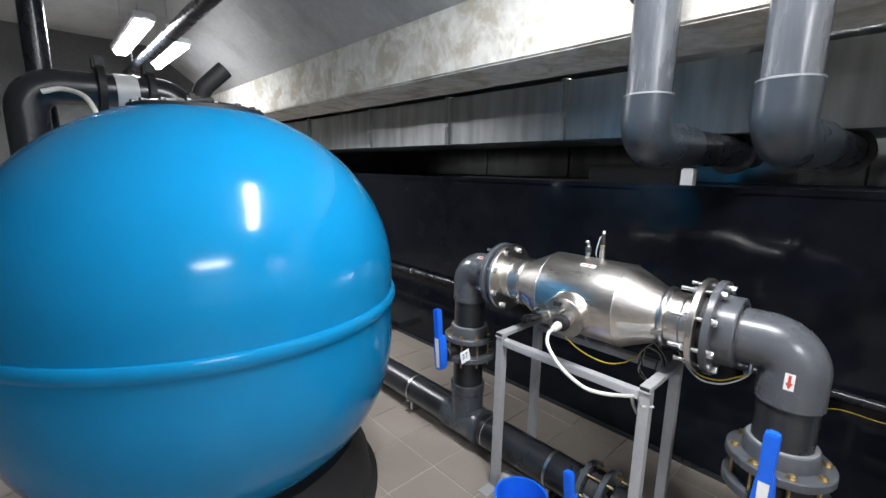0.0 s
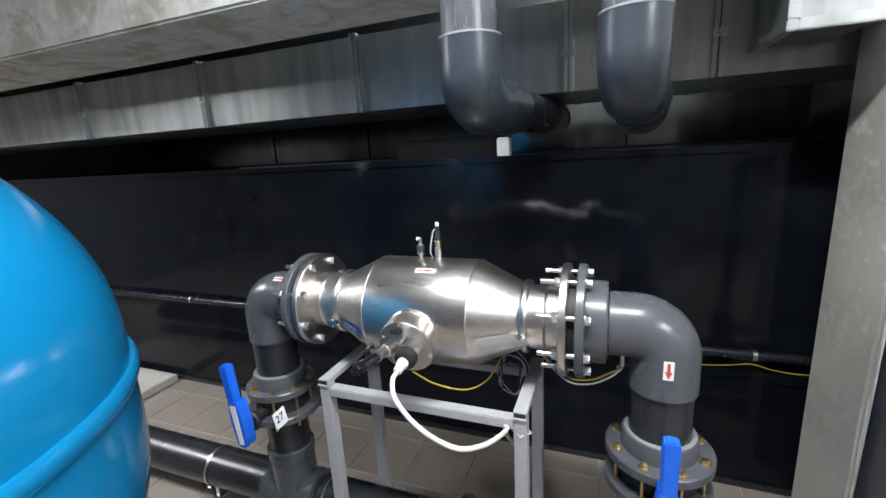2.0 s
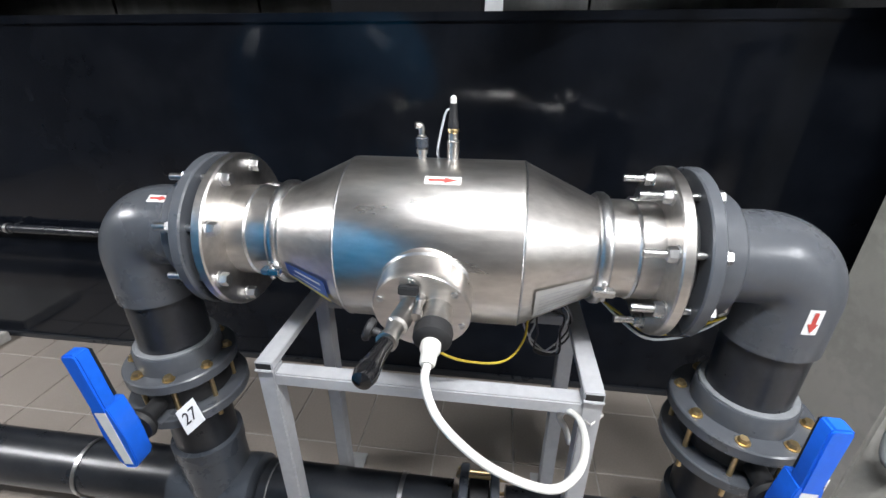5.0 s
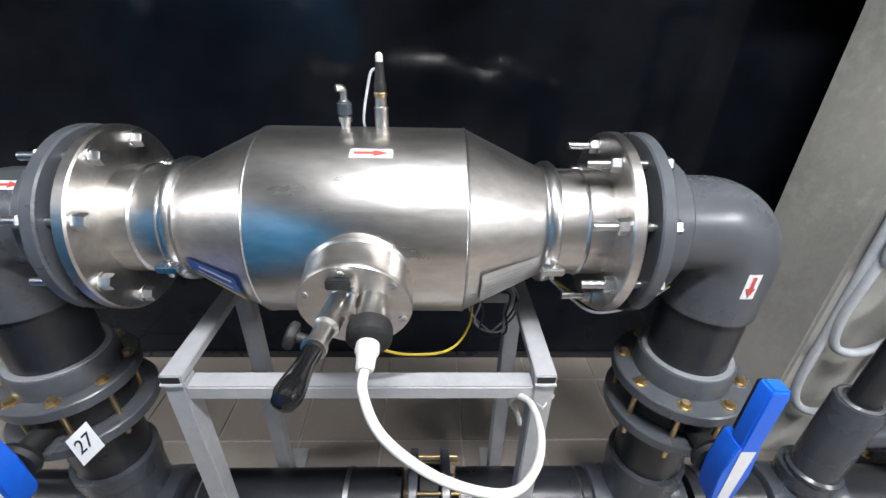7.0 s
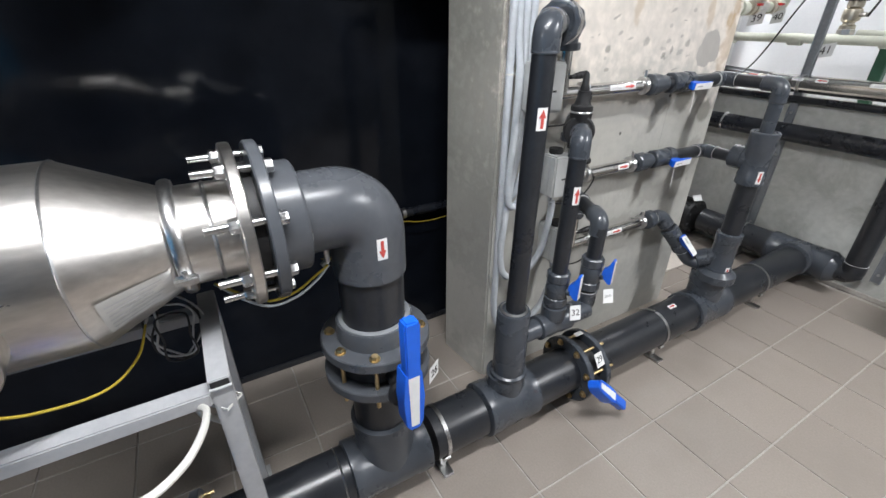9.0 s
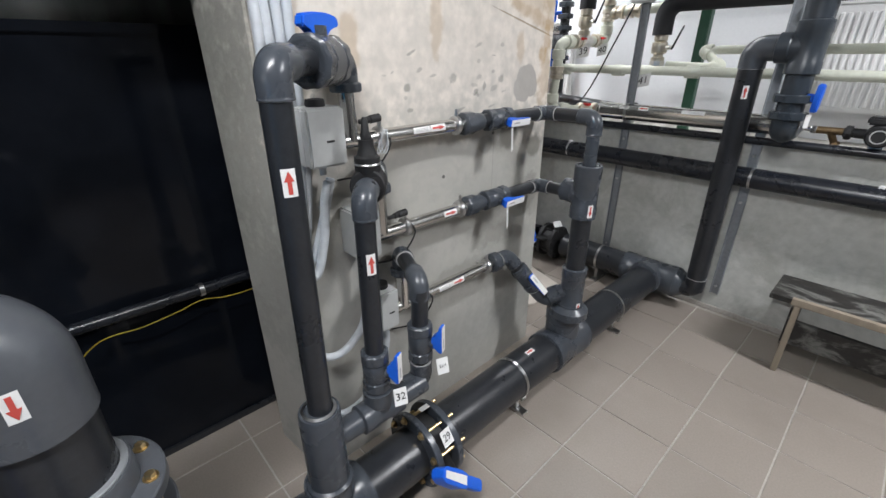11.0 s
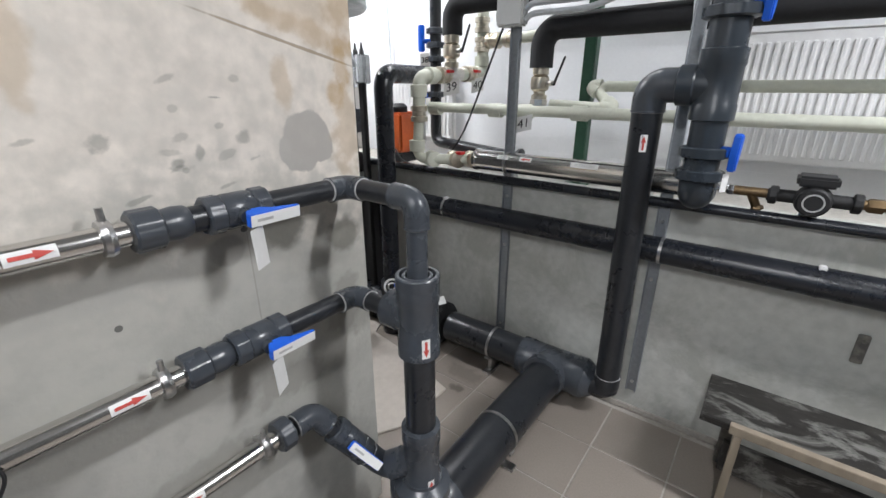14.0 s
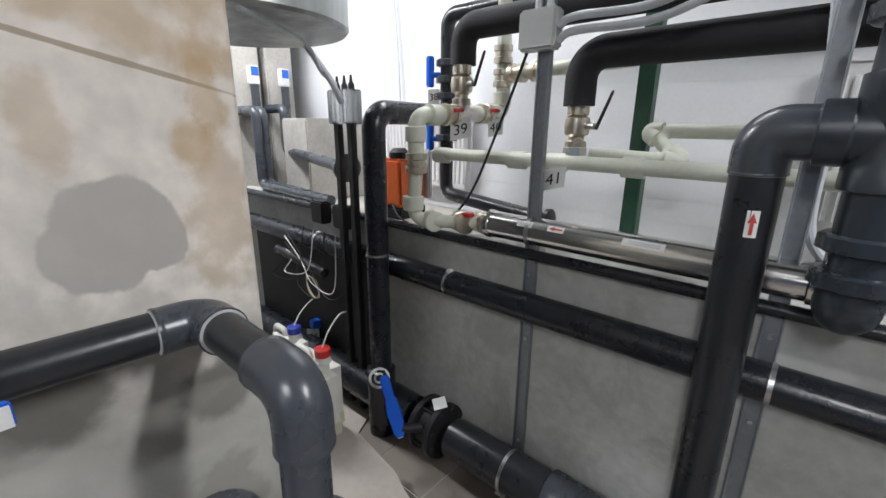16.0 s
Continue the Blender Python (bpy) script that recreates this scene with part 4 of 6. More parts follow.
part("red_seal", turned([(0.0085, 0.02), (0.0085, 0.024), (0.005, 0.025)], fc - Y * 0.002 + Z * 0.008, hd_dir, 12), RED, reactor, "small red seal")
part("black_switch", block(-0.008, 0.02, 0.0, 0.034, -0.008, 0.008, 0.002, Matrix.Translation(fc + Z * 0.056 - X * 0.018)), RUBBER, reactor)

# probe and nipple on top
part("probe", turned([(0.012, 0.166), (0.012, 0.2), (0.0125, 0.203), (0.0125, 0.206), (0.01, 0.208), (0.01, 0.222), (0.0085, 0.224), (0.0085, 0.23)], (MX + 0.02, RY - 0.028, RZ), Z, 24), STEEL, reactor, "stainless sensor probe")
part("probe_boot", turned([(0.0105, 0.229), (0.0108, 0.242), (0.009, 0.246), (0.0075, 0.27), (0.0068, 0.278)], (MX + 0.02, RY - 0.028, RZ), Z, 20), RUBBER, reactor, "black cable boot")
part("probe_tip", turned([(0.0062, 0.277), (0.0062, 0.288), (0.003, 0.292)], (MX + 0.02, RY - 0.028, RZ), Z, 14), WHITE_CABLE, reactor)
nip = part("nipple", turned([(0.0085, 0.166), (0.0085, 0.18), (0.0115, 0.181), (0.0115, 0.19), (0.009, 0.191), (0.009, 0.216), (0.006, 0.218), (0.006, 0.228)], (MX + 0.015, RY + 0.034, RZ), Z, 18), STEEL, reactor, "small bleed nipple")
part("nipple_sleeve", turned([(0.0095, 0.192), (0.0125, 0.194), (0.0125, 0.212), (0.0095, 0.214)], (MX + 0.015, RY + 0.034, RZ), Z, 18), PVC, nip, "grey plastic sleeve")
part("nipple_tip", tube([(MX + 0.015, RY + 0.034, RZ + 0.226), (MX + 0.015, RY + 0.034, RZ + 0.236), (MX + 0.009, RY + 0.045, RZ + 0.237)], 0.0065, 0.006, 12), STEEL, nip, "bent metal tip")
part("probe_ring", turned([(0.0105, 0.222), (0.0115, 0.224), (0.0115, 0.229), (0.0105, 0.231)], (MX + 0.02, RY - 0.028, RZ), Z, 20, cap=False), BRASS, reactor, "thin brass ring")
part("probe_cable", cable([(MX + 0.02, RY - 0.025, RZ + 0.268), (MX + 0.02, RY - 0.014, RZ + 0.262), (MX + 0.022, RY - 0.006, RZ + 0.235), (MX + 0.025, RY + 0.002, RZ + 0.2), (MX + 0.04, RY + 0.006, RZ + 0.172), (MX + 0.1, RY + 0.006, RZ + 0.136)], 0.0024), CONDUIT, reactor, "thin grey cable")
sticker(reactor, (MX, 0.952, RZ), -Y, (-0.45, 0, 0.89), 0.1715, 0.068, 0.02)
# maker's plate on the far cone and a data plate on the near cone, both tilted with the cone
def cone_plate(y0, y1, a0, a1, material, name, lift=0.0012):
    bm = bmesh.new()
    grid = []
    for i in range(5):
        row = []
        for j in range(5):
            yy = y0 + (y1 - y0) * i / 4
            k = (abs(yy) - 0.183) / (0.318 - 0.183)
            rr = 0.1712 + (0.102 - 0.1712) * k + lift
            aa = a0 + (a1 - a0) * j / 4
            row.append(bm.verts.new((MX - rr * math.cos(aa), RY + yy, RZ + rr * math.sin(aa))))
        grid.append(row)
    for i in range(4):
        for j in range(4):
            bm.faces.new((grid[i][j], grid[i + 1][j], grid[i + 1][j + 1], grid[i][j + 1]))
    return part(name, bm, material, reactor, smooth=60)

cone_plate(-0.2, -0.305, -0.62, -0.12, PLATE, "data_plate")
for k in range(6):
    cone_plate(-0.208, -0.29 + 0.008 * (k % 3), -0.2 - 0.065 * k, -0.222 - 0.065 * k, GREY_INK, "print_line", 0.0022)
cone_plate(0.2, 0.3, -0.5, -0.18, BLUE_INK, "maker_plate")
cone_plate(0.2, 0.3, -0.62, -0.5, YELLOW_INK, "maker_plate_band")
cone_plate(0.21, 0.275, -0.28, -0.24, PAPER, "print_line", 0.0022)
cone_plate(0.215, 0.285, -0.4, -0.37, PAPER, "print_line", 0.0022)

for s, yy, lab in ((1, 1.686, "grey plastic elbow with flange at the reactor inlet"), (-1, 0.258, "grey plastic elbow with flange at the reactor outlet")):
    d = Y * s
    el = thing("flanged_elbow", (MX, yy, 0.93), lab, "pipe elbow", "flanged elbows")
    flange((MX, RY + s * 0.477, RZ), d, 0.17, 0.024, 0.09, PVC_L, el)
    part("collar", turned([(0.122, 0.494), (0.122, 0.555), (0.118, 0.56), (0.09, 0.562)], (MX, RY, RZ), d, 48), PVC_L, el, "grey plastic collar")
    part("weld_bead", turned([(0.098, 0.56), (0.102, 0.562), (0.098, 0.565)], (MX, RY, RZ), d, 40, cap=False), ZINC, el)
    part("bend", tube([(MX, RY + s * 0.55, RZ), (MX, yy, RZ), (MX, yy, 0.885)], 0.093, bend=0.125, seg=48, steps=16), PVC_L, el, "smooth grey plastic bend")
    if s < 0:
        sticker(el, (MX, yy, 0.981), -Z, (-1, -0.02, 0), 0.093, 0.055, 0.026)
    else:
        sticker(el, (MX, RY + 0.6, RZ), -Y, (-0.5, 0, 0.86), 0.093, 0.05, 0.02)
    part("sample_tap", join(tube([(MX - 0.02, yy - s * 0.11, RZ - 0.088), (MX - 0.02, yy - s * 0.11, RZ - 0.122), (MX - 0.022, yy - s * 0.125, RZ - 0.13)], 0.007, 0.006, 10)), ZINC, el)

# ---- grey steel frame under the reactor ----
stand = thing("steel_stand", (2.0, RY, 0), "grey painted square-tube steel stand under the reactor", "stand")
t = 0.02
FX0, FX1, FY0, FY1, FZ = 1.915, 2.22, 0.641, 1.325, 0.838
for x0 in (FX0, FX1):
    for y0 in (FY0, FY1):
        leg = part("leg", block(x0 - t, x0 + t, y0 - t, y0 + t, 0.006, FZ - 0.02, 0.003), PAINT, stand)
        part("foot_plate", block(x0 - 0.1, x0 + 0.13, y0 - 0.03, y0 + 0.03, 0.0, 0.006, 0.001), PAINT, leg)
for x0 in (FX0, FX1):
    part("cross_bar", block(x0 - t, x0 + t, FY0 + t, FY1 - t, FZ - 0.062, FZ - 0.03, 0.003), PAINT, stand)
for y0 in (FY0, FY1):
    bar = part("side_bar", block(FX0 - 0.022, FX1 + 0.022, y0 - t, y0 + t, FZ - 0.02, FZ, 0.002), PAINT, stand)
    # the bar is solid: a black plate stands for its shaded inside
    part("bar_mouth", block(FX0 - 0.0232, FX0 - 0.0222, y0 - t + 0.003, y0 + t - 0.003, FZ - 0.017, FZ - 0.003), INK, bar, "black plate for the shaded hollow of the tube")
    for x0 in (FX0, FX1):
        part("weld", tube([(x0 - t - 0.002, y0 - t, FZ - 0.021), (x0 - t - 0.003, y0, FZ - 0.022), (x0 - t - 0.002, y0 + t, FZ - 0.021)], 0.004, seg=8), PAINT, stand)
part("zip_tie", turned([(0.029, -0.003), (0.031, -0.003), (0.031, 0.003), (0.029, 0.003)], (FX0, FY0, FZ - 0.075), Z, 4, cap=False), WHITE_CABLE, stand, "white cable tie")

# cables of the reactor
cab = thing("reactor_cable", g, "thick white cable looping from the reactor to the stand", "cable")
g2 = g + hd_dir * 0.115
part("cable", cable([g2, Vector((1.705, 0.94, 1.0)), Vector((1.662, 0.91, 0.972)), Vector((1.645, 0.84, 0.918)), Vector((1.652, 0.755, 0.877)), Vector((1.70, 0.705, 0.856)), Vector((1.775, 0.678, 0.833)), Vector((1.862, 0.672, 0.8)), Vector((1.905, 0.688, 0.775)), Vector((1.94, 0.69, 0.72)), Vector((1.975, 0.665, 0.65)), Vector((1.98, 0.65, 0.6))], 0.0066, 14, 10), WHITE_CABLE, cab)
earth = thing("earth_wire", (MX, 0.9, 0.85), "yellow-green earth wire under the reactor", "cable")
part("wire", cable([hc + hd_dir * 0.11 + Vector((0, -0.012, -0.086)), Vector((1.9, 0.9, 0.885)), Vector((1.95, 0.82, 0.85)), Vector((2.03, 0.775, 0.845)), Vector((2.12, 0.76, 0.86))], 0.0026), YELLOW, earth)
coil = thing("cable_coil", (2.12, 0.7, 0.8), "coil of thin cables tied under the reactor", "cable")
for k in range(5):
    r0 = 0.065 + 0.008 * k
    pts = [Vector((2.1 + 0.012 * k, 0.71 + r0 * 0.55 * math.sin(a) + 0.01 * math.sin(3 * a + k), 0.82 + 0.01 * (k % 2) + r0 * math.cos(a))) for a in [2 * math.pi * i / 12 for i in range(13)]]
    part("loop", cable(pts, 0.0024, 8, 4), GREY_INK if k % 2 else RUBBER, coil)
for k in range(3):
    r0 = 0.05 + 0.01 * k
    pts = [Vector((2.16 + 0.01 * k, 0.97 + r0 * math.sin(a), 0.845 + r0 * 0.7 * math.cos(a))) for a in [2 * math.pi * i / 12 for i in range(13)]]
    part("loop", cable(pts, 0.0024, 8, 4), GREY_INK, coil)
for dz, m_ in ((0.0, CONDUIT), (0.014, YELLOW)):
    part("loose_wire", cable([(2.04, 0.369, 0.94), (2.045, 0.40, 0.905 + dz), (2.05, 0.45, 0.872 + dz), (2.05, 0.51, 0.866 + dz), (2.06, 0.56, 0.895 + dz), (2.1, 0.61, 0.93)], 0.003), m_, coil, "thin loose wire below the flange")
tank_wire = thing("earth_wire", (2.79, 0.0, 0.63), "yellow-green wire slung below the tank's thin pipe", "cable")
part("wire", cable([(2.15, 0.36, 0.9), (2.5, 0.25, 0.7), (2.77, 0.15, 0.62), (2.772, 0.03, 0.618), (2.77, -0.08, 0.632), (2.772, -0.16, 0.645), (2.77, -0.24, 0.628), (2.772, -0.36, 0.624), (2.78, -0.6, 0.65)], 0.002), YELLOW, tank_wire)

# ---- floor valve under the stand, and the one by the pier ----
def inline_valve(y, number, hdir, tag_at, tag_u, tag_up, label, handle=True):
    v = thing("butterfly_valve", (MX, y, 0), label, "valve", "butterfly valves")
    for s in (-1, 1):
        flange((MX, y + s * 0.033, MZ), Y * s, 0.14, 0.026, 0.09, PVC, v, holes=8, bolt=BRASS if s > 0 else None, bolt_len=0.12, phase=0.5, ring_r=0.12)
    part("body", turned([(0.1, -0.03), (0.108, -0.026), (0.108, 0.026), (0.1, 0.03)], (MX, y, MZ), Y, 40), RUBBER, v, "black valve body")
    d = Vector(hdir).normalized()
    return v, d


v28, _ = inline_valve(0.855, "26", (-1, 0, 0.3), None, None, None, "floor butterfly valve with blue lever below the stand")
part("stem", rod((MX - 0.1, 0.86, MZ), (MX - 0.2, 0.865, MZ), 0.02, 18), RUBBER, v28)
lever_handle(v28, (MX - 0.205, 0.872, MZ + 0.01), (0, 0.12, 1), (-1, 0, 0), 0.2)
number_tag(v28, "26", (MX - 0.16, 0.82, 0.235), (-0.25, -0.95, 0), (-0.3, 0.1, 0.95), 0.05, 0.05, 0.034)
v29, _ = inline_valve(-0.62, "29", (-1, 0, -0.5), None, None, None, "black butterfly valve with blue lever in the floor pipe")
part("stem", rod((MX - 0.1, -0.62, MZ), (MX - 0.195, -0.575, MZ + 0.035), 0.02, 18), RUBBER, v29)
lever_handle(v29, (MX - 0.2, -0.56, MZ + 0.05), (-0.15, -0.66, -0.72), (-0.75, -0.35, 0.5), 0.15)
number_tag(v29, "29", (MX - 0.105, -0.625, MZ + 0.105), (0.15, -0.95, -0.1), (0.55, 0, 0.83), 0.05, 0.055, 0.036)
part("top_label", prism([(-0.02, -0.01), (0.02, -0.01), (0.02, 0.01), (-0.02, 0.01)], (MX + 0.02, -0.63, MZ + 0.145), (0, -1, 0), (1, 0, 0), 0.001), PAPER, v29, "white paper label")

# ---- hanging pipes from the beam ----
for yy, r0, back in ((0.78, 0.085, 0.9), (0.375, 0.082, 0.75)):
    hx = 2.0 if yy > 0.5 else 1.985
    hp = thing("hanging_pipe", (hx, yy, 1.7), "grey plastic pipe hanging before the beam, bent towards the tank", "pipe", "hanging pipes")
    part("pipe", rod((hx, yy, 1.82), (hx, yy, 2.99), r0 * 0.9, 40), DUSTY, hp, "dusty lighter grey pipe")
    el_z = 1.71
    part("bend", tube([(hx, yy, 1.875), (hx, yy, el_z), (hx + 0.3, yy - 0.04, el_z)], r0, bend=r0 * 1.15, seg=40, steps=14), PVC_BLUE, hp, "moulded grey plastic bend")
    part("socket", turned([(r0 * 0.9, 0), (r0 + 0.001, 0.001), (r0 + 0.001, 0.006), (r0 * 0.93, 0.008)], (hx, yy, 1.872), Z, 40), LIP, hp, "pale dusty rim of the bend")
    part("coupling", turned([(r0 * 0.88, 0), (r0 + 0.006, 0.004), (r0 + 0.006, 0.1), (r0 * 0.88, 0.104)], (hx, yy, 2.2), Z, 40), PVC, hp)
    part("back_run", rod((hx + 0.28, yy - 0.04, el_z), (3.1, yy - 0.1, el_z), r0 * 0.86, 32), BLACK_PIPE, hp)
    part("flange", turned([(0.08, 0), (0.105, 0.003), (0.105, 0.03), (0.08, 0.033)], (2.86, yy - 0.07, el_z), X, 36), RUBBER, hp)


# ---- pipework on the pier ----
def run(name, loc, label, group="", category="pipe"):
    return thing(name, loc, label, category, group)


H1, H2, H3, HX = 1.232, 0.917, 0.612, 2.285
VXP = 2.06

riser = run("riser_pipe", (VXP, -0.235, 0.35), "tall dark grey plastic riser pipe with red flow arrow", "pier risers")
part("reducer", turned([(0.066, 0.0), (0.068, 0.004), (0.068, 0.014), (0.059, 0.02), (0.057, 0.275), (0.054, 0.282), (0.04, 0.282)], (VXP, -0.235, 0.3), Z, 36), PVC, riser, "grey plastic reducer")
part("reducer_bead", turned([(0.045, 0.214), (0.048, 0.219), (0.04, 0.222)], (VXP, -0.235, 0.365), Z, 32, cap=False), ZINC, riser)
part("pipe", rod((VXP, -0.24, 0.57), (VXP, -0.25, 1.4), 0.0325, 32), PIPE, riser)
elbow(riser, (VXP, -0.252, 1.445), -Z, (0.6, -0.8, 0), 0.0325, 0.068)
sticker(riser, (VXP, -0.247, 1.218), Z, (-0.95, 0.25, 0), 0.0325, 0.06, 0.03)
TOPD = Vector((2.285 - VXP, -0.545 + 0.252, 0)).normalized()
part("pipe", rod(Vector((VXP, -0.252, 1.445)) + TOPD * 0.06, Vector((VXP, -0.252, 1.445)) + TOPD * 0.32, 0.03, 28), PIPE, riser)
elbow(riser, (2.285, -0.545, 1.445), -TOPD, -Z, 0.032, 0.068)
part("socket_nut", union_nut((2.285, -0.545, 1.365), Z, 0.045, 0.025), PVC, riser)
vtop = Vector((VXP, -0.252, 1.445)) + TOPD * 0.222
tv = thing("ball_valve", vtop, "grey plastic ball valve with blue winged handle", "valve", "ball valves")
part("body", join(turned([(0.045, -0.07), (0.052, -0.066), (0.052, -0.035), (0.058, -0.03), (0.058, 0.03), (0.052, 0.035), (0.052, 0.066), (0.045, 0.07)], vtop, TOPD, 32), rod(vtop, vtop + Z * 0.075, 0.024, 20)), PVC, tv)
for s in (-1, 1):
    part("union_nut", union_nut(vtop + TOPD * 0.035 * s, TOPD * s, 0.06, 0.035), PVC, tv, "ribbed grey plastic union nut")
wing = Vector((0.3, -0.95, 0)).normalized()
part("handle", join(prism([(-0.055, -0.004), (-0.05, 0.02), (-0.02, 0.026), (0.03, 0.026), (0.062, 0.018), (0.064, -0.002), (0.03, -0.006), (0.018, -0.03), (-0.018, -0.03), (-0.03, -0.006)], vtop + Z * 0.076 - wing.cross(Z) * 0.014, wing, Z, 0.028, 0.004)), HANDLE, tv, "blue plastic winged handle")

# manifold between the risers
man = run("manifold_pipe", (VXP, -0.42, 0.42), "short grey plastic manifold joining the three risers")
part("pipe", rod((VXP, -0.27, 0.455), (VXP, -0.60, 0.455), 0.036, 28), PVC, man)
tee(man, (VXP, -0.425, 0.455), Y, Z, 0.034, 0.032, 0.075, 0.085)
elbow(man, (VXP + 0.015, -0.61, 0.455), Y, Z, 0.033, 0.075)

second = run("riser_pipe", (VXP, -0.425, 0.66), "dark grey plastic riser pipe with sensor fitting on top", "pier risers")
part("pipe", rod((VXP, -0.425, 0.65), (VXP, -0.43, 1.1), 0.0275, 28), PIPE, second)
elbow(second, (VXP, -0.432, 1.14), -Z, (0.72, -0.69, 0), 0.028, 0.058)
SD = Vector((2.285 - VXP, -0.63 + 0.432, 0)).normalized()
part("pipe", rod(Vector((VXP, -0.432, 1.14)) + SD * 0.05, Vector((VXP, -0.432, 1.14)) + SD * 0.26, 0.026, 24), PVC, second)
elbow(second, (2.285, -0.63, 1.14), -SD, -Z, 0.028, 0.058)
part("socket_nut", union_nut((2.285, -0.63, 1.06), Z, 0.041, 0.028), PVC, second)
sticker(second, (VXP, -0.428, 0.965), Z, (-0.95, 0.2, 0), 0.0275, 0.06, 0.026)
sens = Vector((VXP, -0.432, 1.14)) + SD * 0.11
part("sensor_saddle", join(turned([(0.044, -0.03), (0.048, -0.026), (0.048, 0.026), (0.044, 0.03)], sens, SD, 28), turned([(0.03, 0.03), (0.034, 0.04), (0.034, 0.075), (0.026, 0.08), (0.02, 0.1), (0.02, 0.12)], sens, Z, 24)), RUBBER, second, "black sensor saddle")
part("saddle_band", turned([(0.0345, 0.055), (0.036, 0.058), (0.0345, 0.061)], sens, Z, 24, cap=False), ZINC, second)
part("sensor_plug", join(turned([(0.014, 0.12), (0.015, 0.125), (0.011, 0.14), (0.009, 0.165), (0.005, 0.175)], sens, Z, 16)), RUBBER, second, "black sensor plug with cable")
for i in (-1, 1):
    part("saddle_bolt", hex_bolt(sens + SD * 0.02 * i + Vector((-0.045, 0.02, 0.02)), (-1, 0, 0), 0.009, 0.012), RUBBER, second)
third = run("riser_pipe", (2.075, -0.61, 0.66), "short dark grey plastic riser pipe curving to the pier", "pier risers")
part("pipe", rod((2.075, -0.61, 0.65), (2.075, -0.613, 0.8), 0.0275, 28), PIPE, third)
elbow(third, (2.08, -0.615, 0.825), -Z, (0.9, -0.42, 0.0), 0.028, 0.058)
TD = Vector((2.285 - 2.08, -0.705 + 0.615, 0)).normalized()
part("pipe", rod(Vector((2.08, -0.615, 0.825)) + TD * 0.05, Vector((2.08, -0.615, 0.825)) + TD * 0.19, 0.026, 24), PIPE, third)
elbow(third, (2.285, -0.705, 0.825), -TD, -Z, 0.028, 0.058)
part("socket_nut", union_nut((2.285, -0.705, 0.74), Z, 0.04, 0.028), PVC, third)

ball_valve((VXP, -0.425, 0.61), Z, 0.029, (-0.9, -0.42, 0), (0, 0, 1), "grey plastic ball valve with blue lever, tagged thirty-two", "32", (-0.85, 0.3, 0.3), (1.985, -0.455, 0.535), "ball valves", 0.075)
ball_valve((2.075, -0.61, 0.61), Z, 0.029, (-0.9, -0.42, 0), (0, 0, 1), "grey plastic ball valve with blue lever and paper tag", "31/1", (-0.85, 0.3, 0.3), (2.0, -0.64, 0.535), "ball valves", 0.075)

# the three stainless lamp tubes with their valves
for zz, y0, y1, stub_top, gtag in ((H1, -0.545, -1.005, 1.375, 1), (H2, -0.63, -1.03, 1.06, 2), (H3, -0.705, -1.2, 0.745, 3)):
    lt = thing("steel_lamp_tube", (HX, (y0 + y1) / 2, zz), "slim polished stainless tube with flow arrow along the pier", "pipe", "steel lamp tubes")
    part("tube", rod((HX, y0 + 0.05, zz), (HX, y1, zz), 0.0225, 32), CHROME, lt)
    part("inlet_stub", rod((HX, y0, zz), (HX, y0, stub_top), 0.024, 28), CHROME, lt, "steel inlet stub")
    part("end_cap", turned([(0.024, 0.0), (0.026, 0.004), (0.026, 0.03), (0.02, 0.034)], (HX, y0 + 0.045, zz), Y, 24), CHROME, lt)
    for cy in (y0 - 0.10, y1 + 0.035):
        part("tube_clamp", join(turned([(0.0228, -0.011), (0.031, -0.009), (0.034, 0.0), (0.031, 0.009), (0.0228, 0.011)], (HX, cy, zz), Y, 28, cap=False), rod((HX - 0.005, cy, zz + 0.03), (HX - 0.005, cy, zz + 0.055), 0.006, 10), rod((HX, cy, zz), (2.336, cy, zz), 0.005, 8)), ZINC, lt, "steel tube clamp fixed to the pier")
    part("sensor", join(turned([(0.007, 0.01), (0.007, 0.03), (0.01, 0.032), (0.01, 0.045), (0.012, 0.047), (0.012, 0.078), (0.008, 0.082)], (HX - 0.008, y0 - 0.018, zz + 0.05), (-0.08, -0.98, 0.1), 18)), RUBBER, lt, "black cable plug")
    mid = (y0 + y1) / 2
    sticker(lt, (HX, {1: -0.87, 2: -0.93, 3: -0.975}[gtag], zz), -Y, (-1, 0, 0.25), 0.0225, 0.065, 0.022)
    if gtag != 2:
        sticker(lt, (HX, {1: -0.80, 3: -0.905}[gtag], zz), -Y, (-1, 0, 0.25), 0.0225, 0.07, 0.02, arrow=False, bars=True)
    cab_ = [(HX - 0.01, y0 - 0.1, zz + 0.03), (HX - 0.03, y0 - 0.12, zz - 0.02), (HX - 0.01, y0 - 0.06, zz - 0.1), (2.33, y0 + 0.03, zz - 0.12)]
    part("plug_cable", cable(cab_, 0.003), RUBBER, lt)
    if gtag == 1:
        for k in range(3):
            loop = [Vector((HX - 0.03 + 0.006 * k, y0 - 0.1 + (0.012 + 0.004 * k) * math.sin(a), zz - 0.012 + 0.034 * math.cos(a + 0.5 * k))) for a in [2 * math.pi * i / 9 for i in range(10)]]
            part("tied_cable", cable(loop, 0.0014, 8, 4), CONDUIT, lt, "thin tied cable loop")

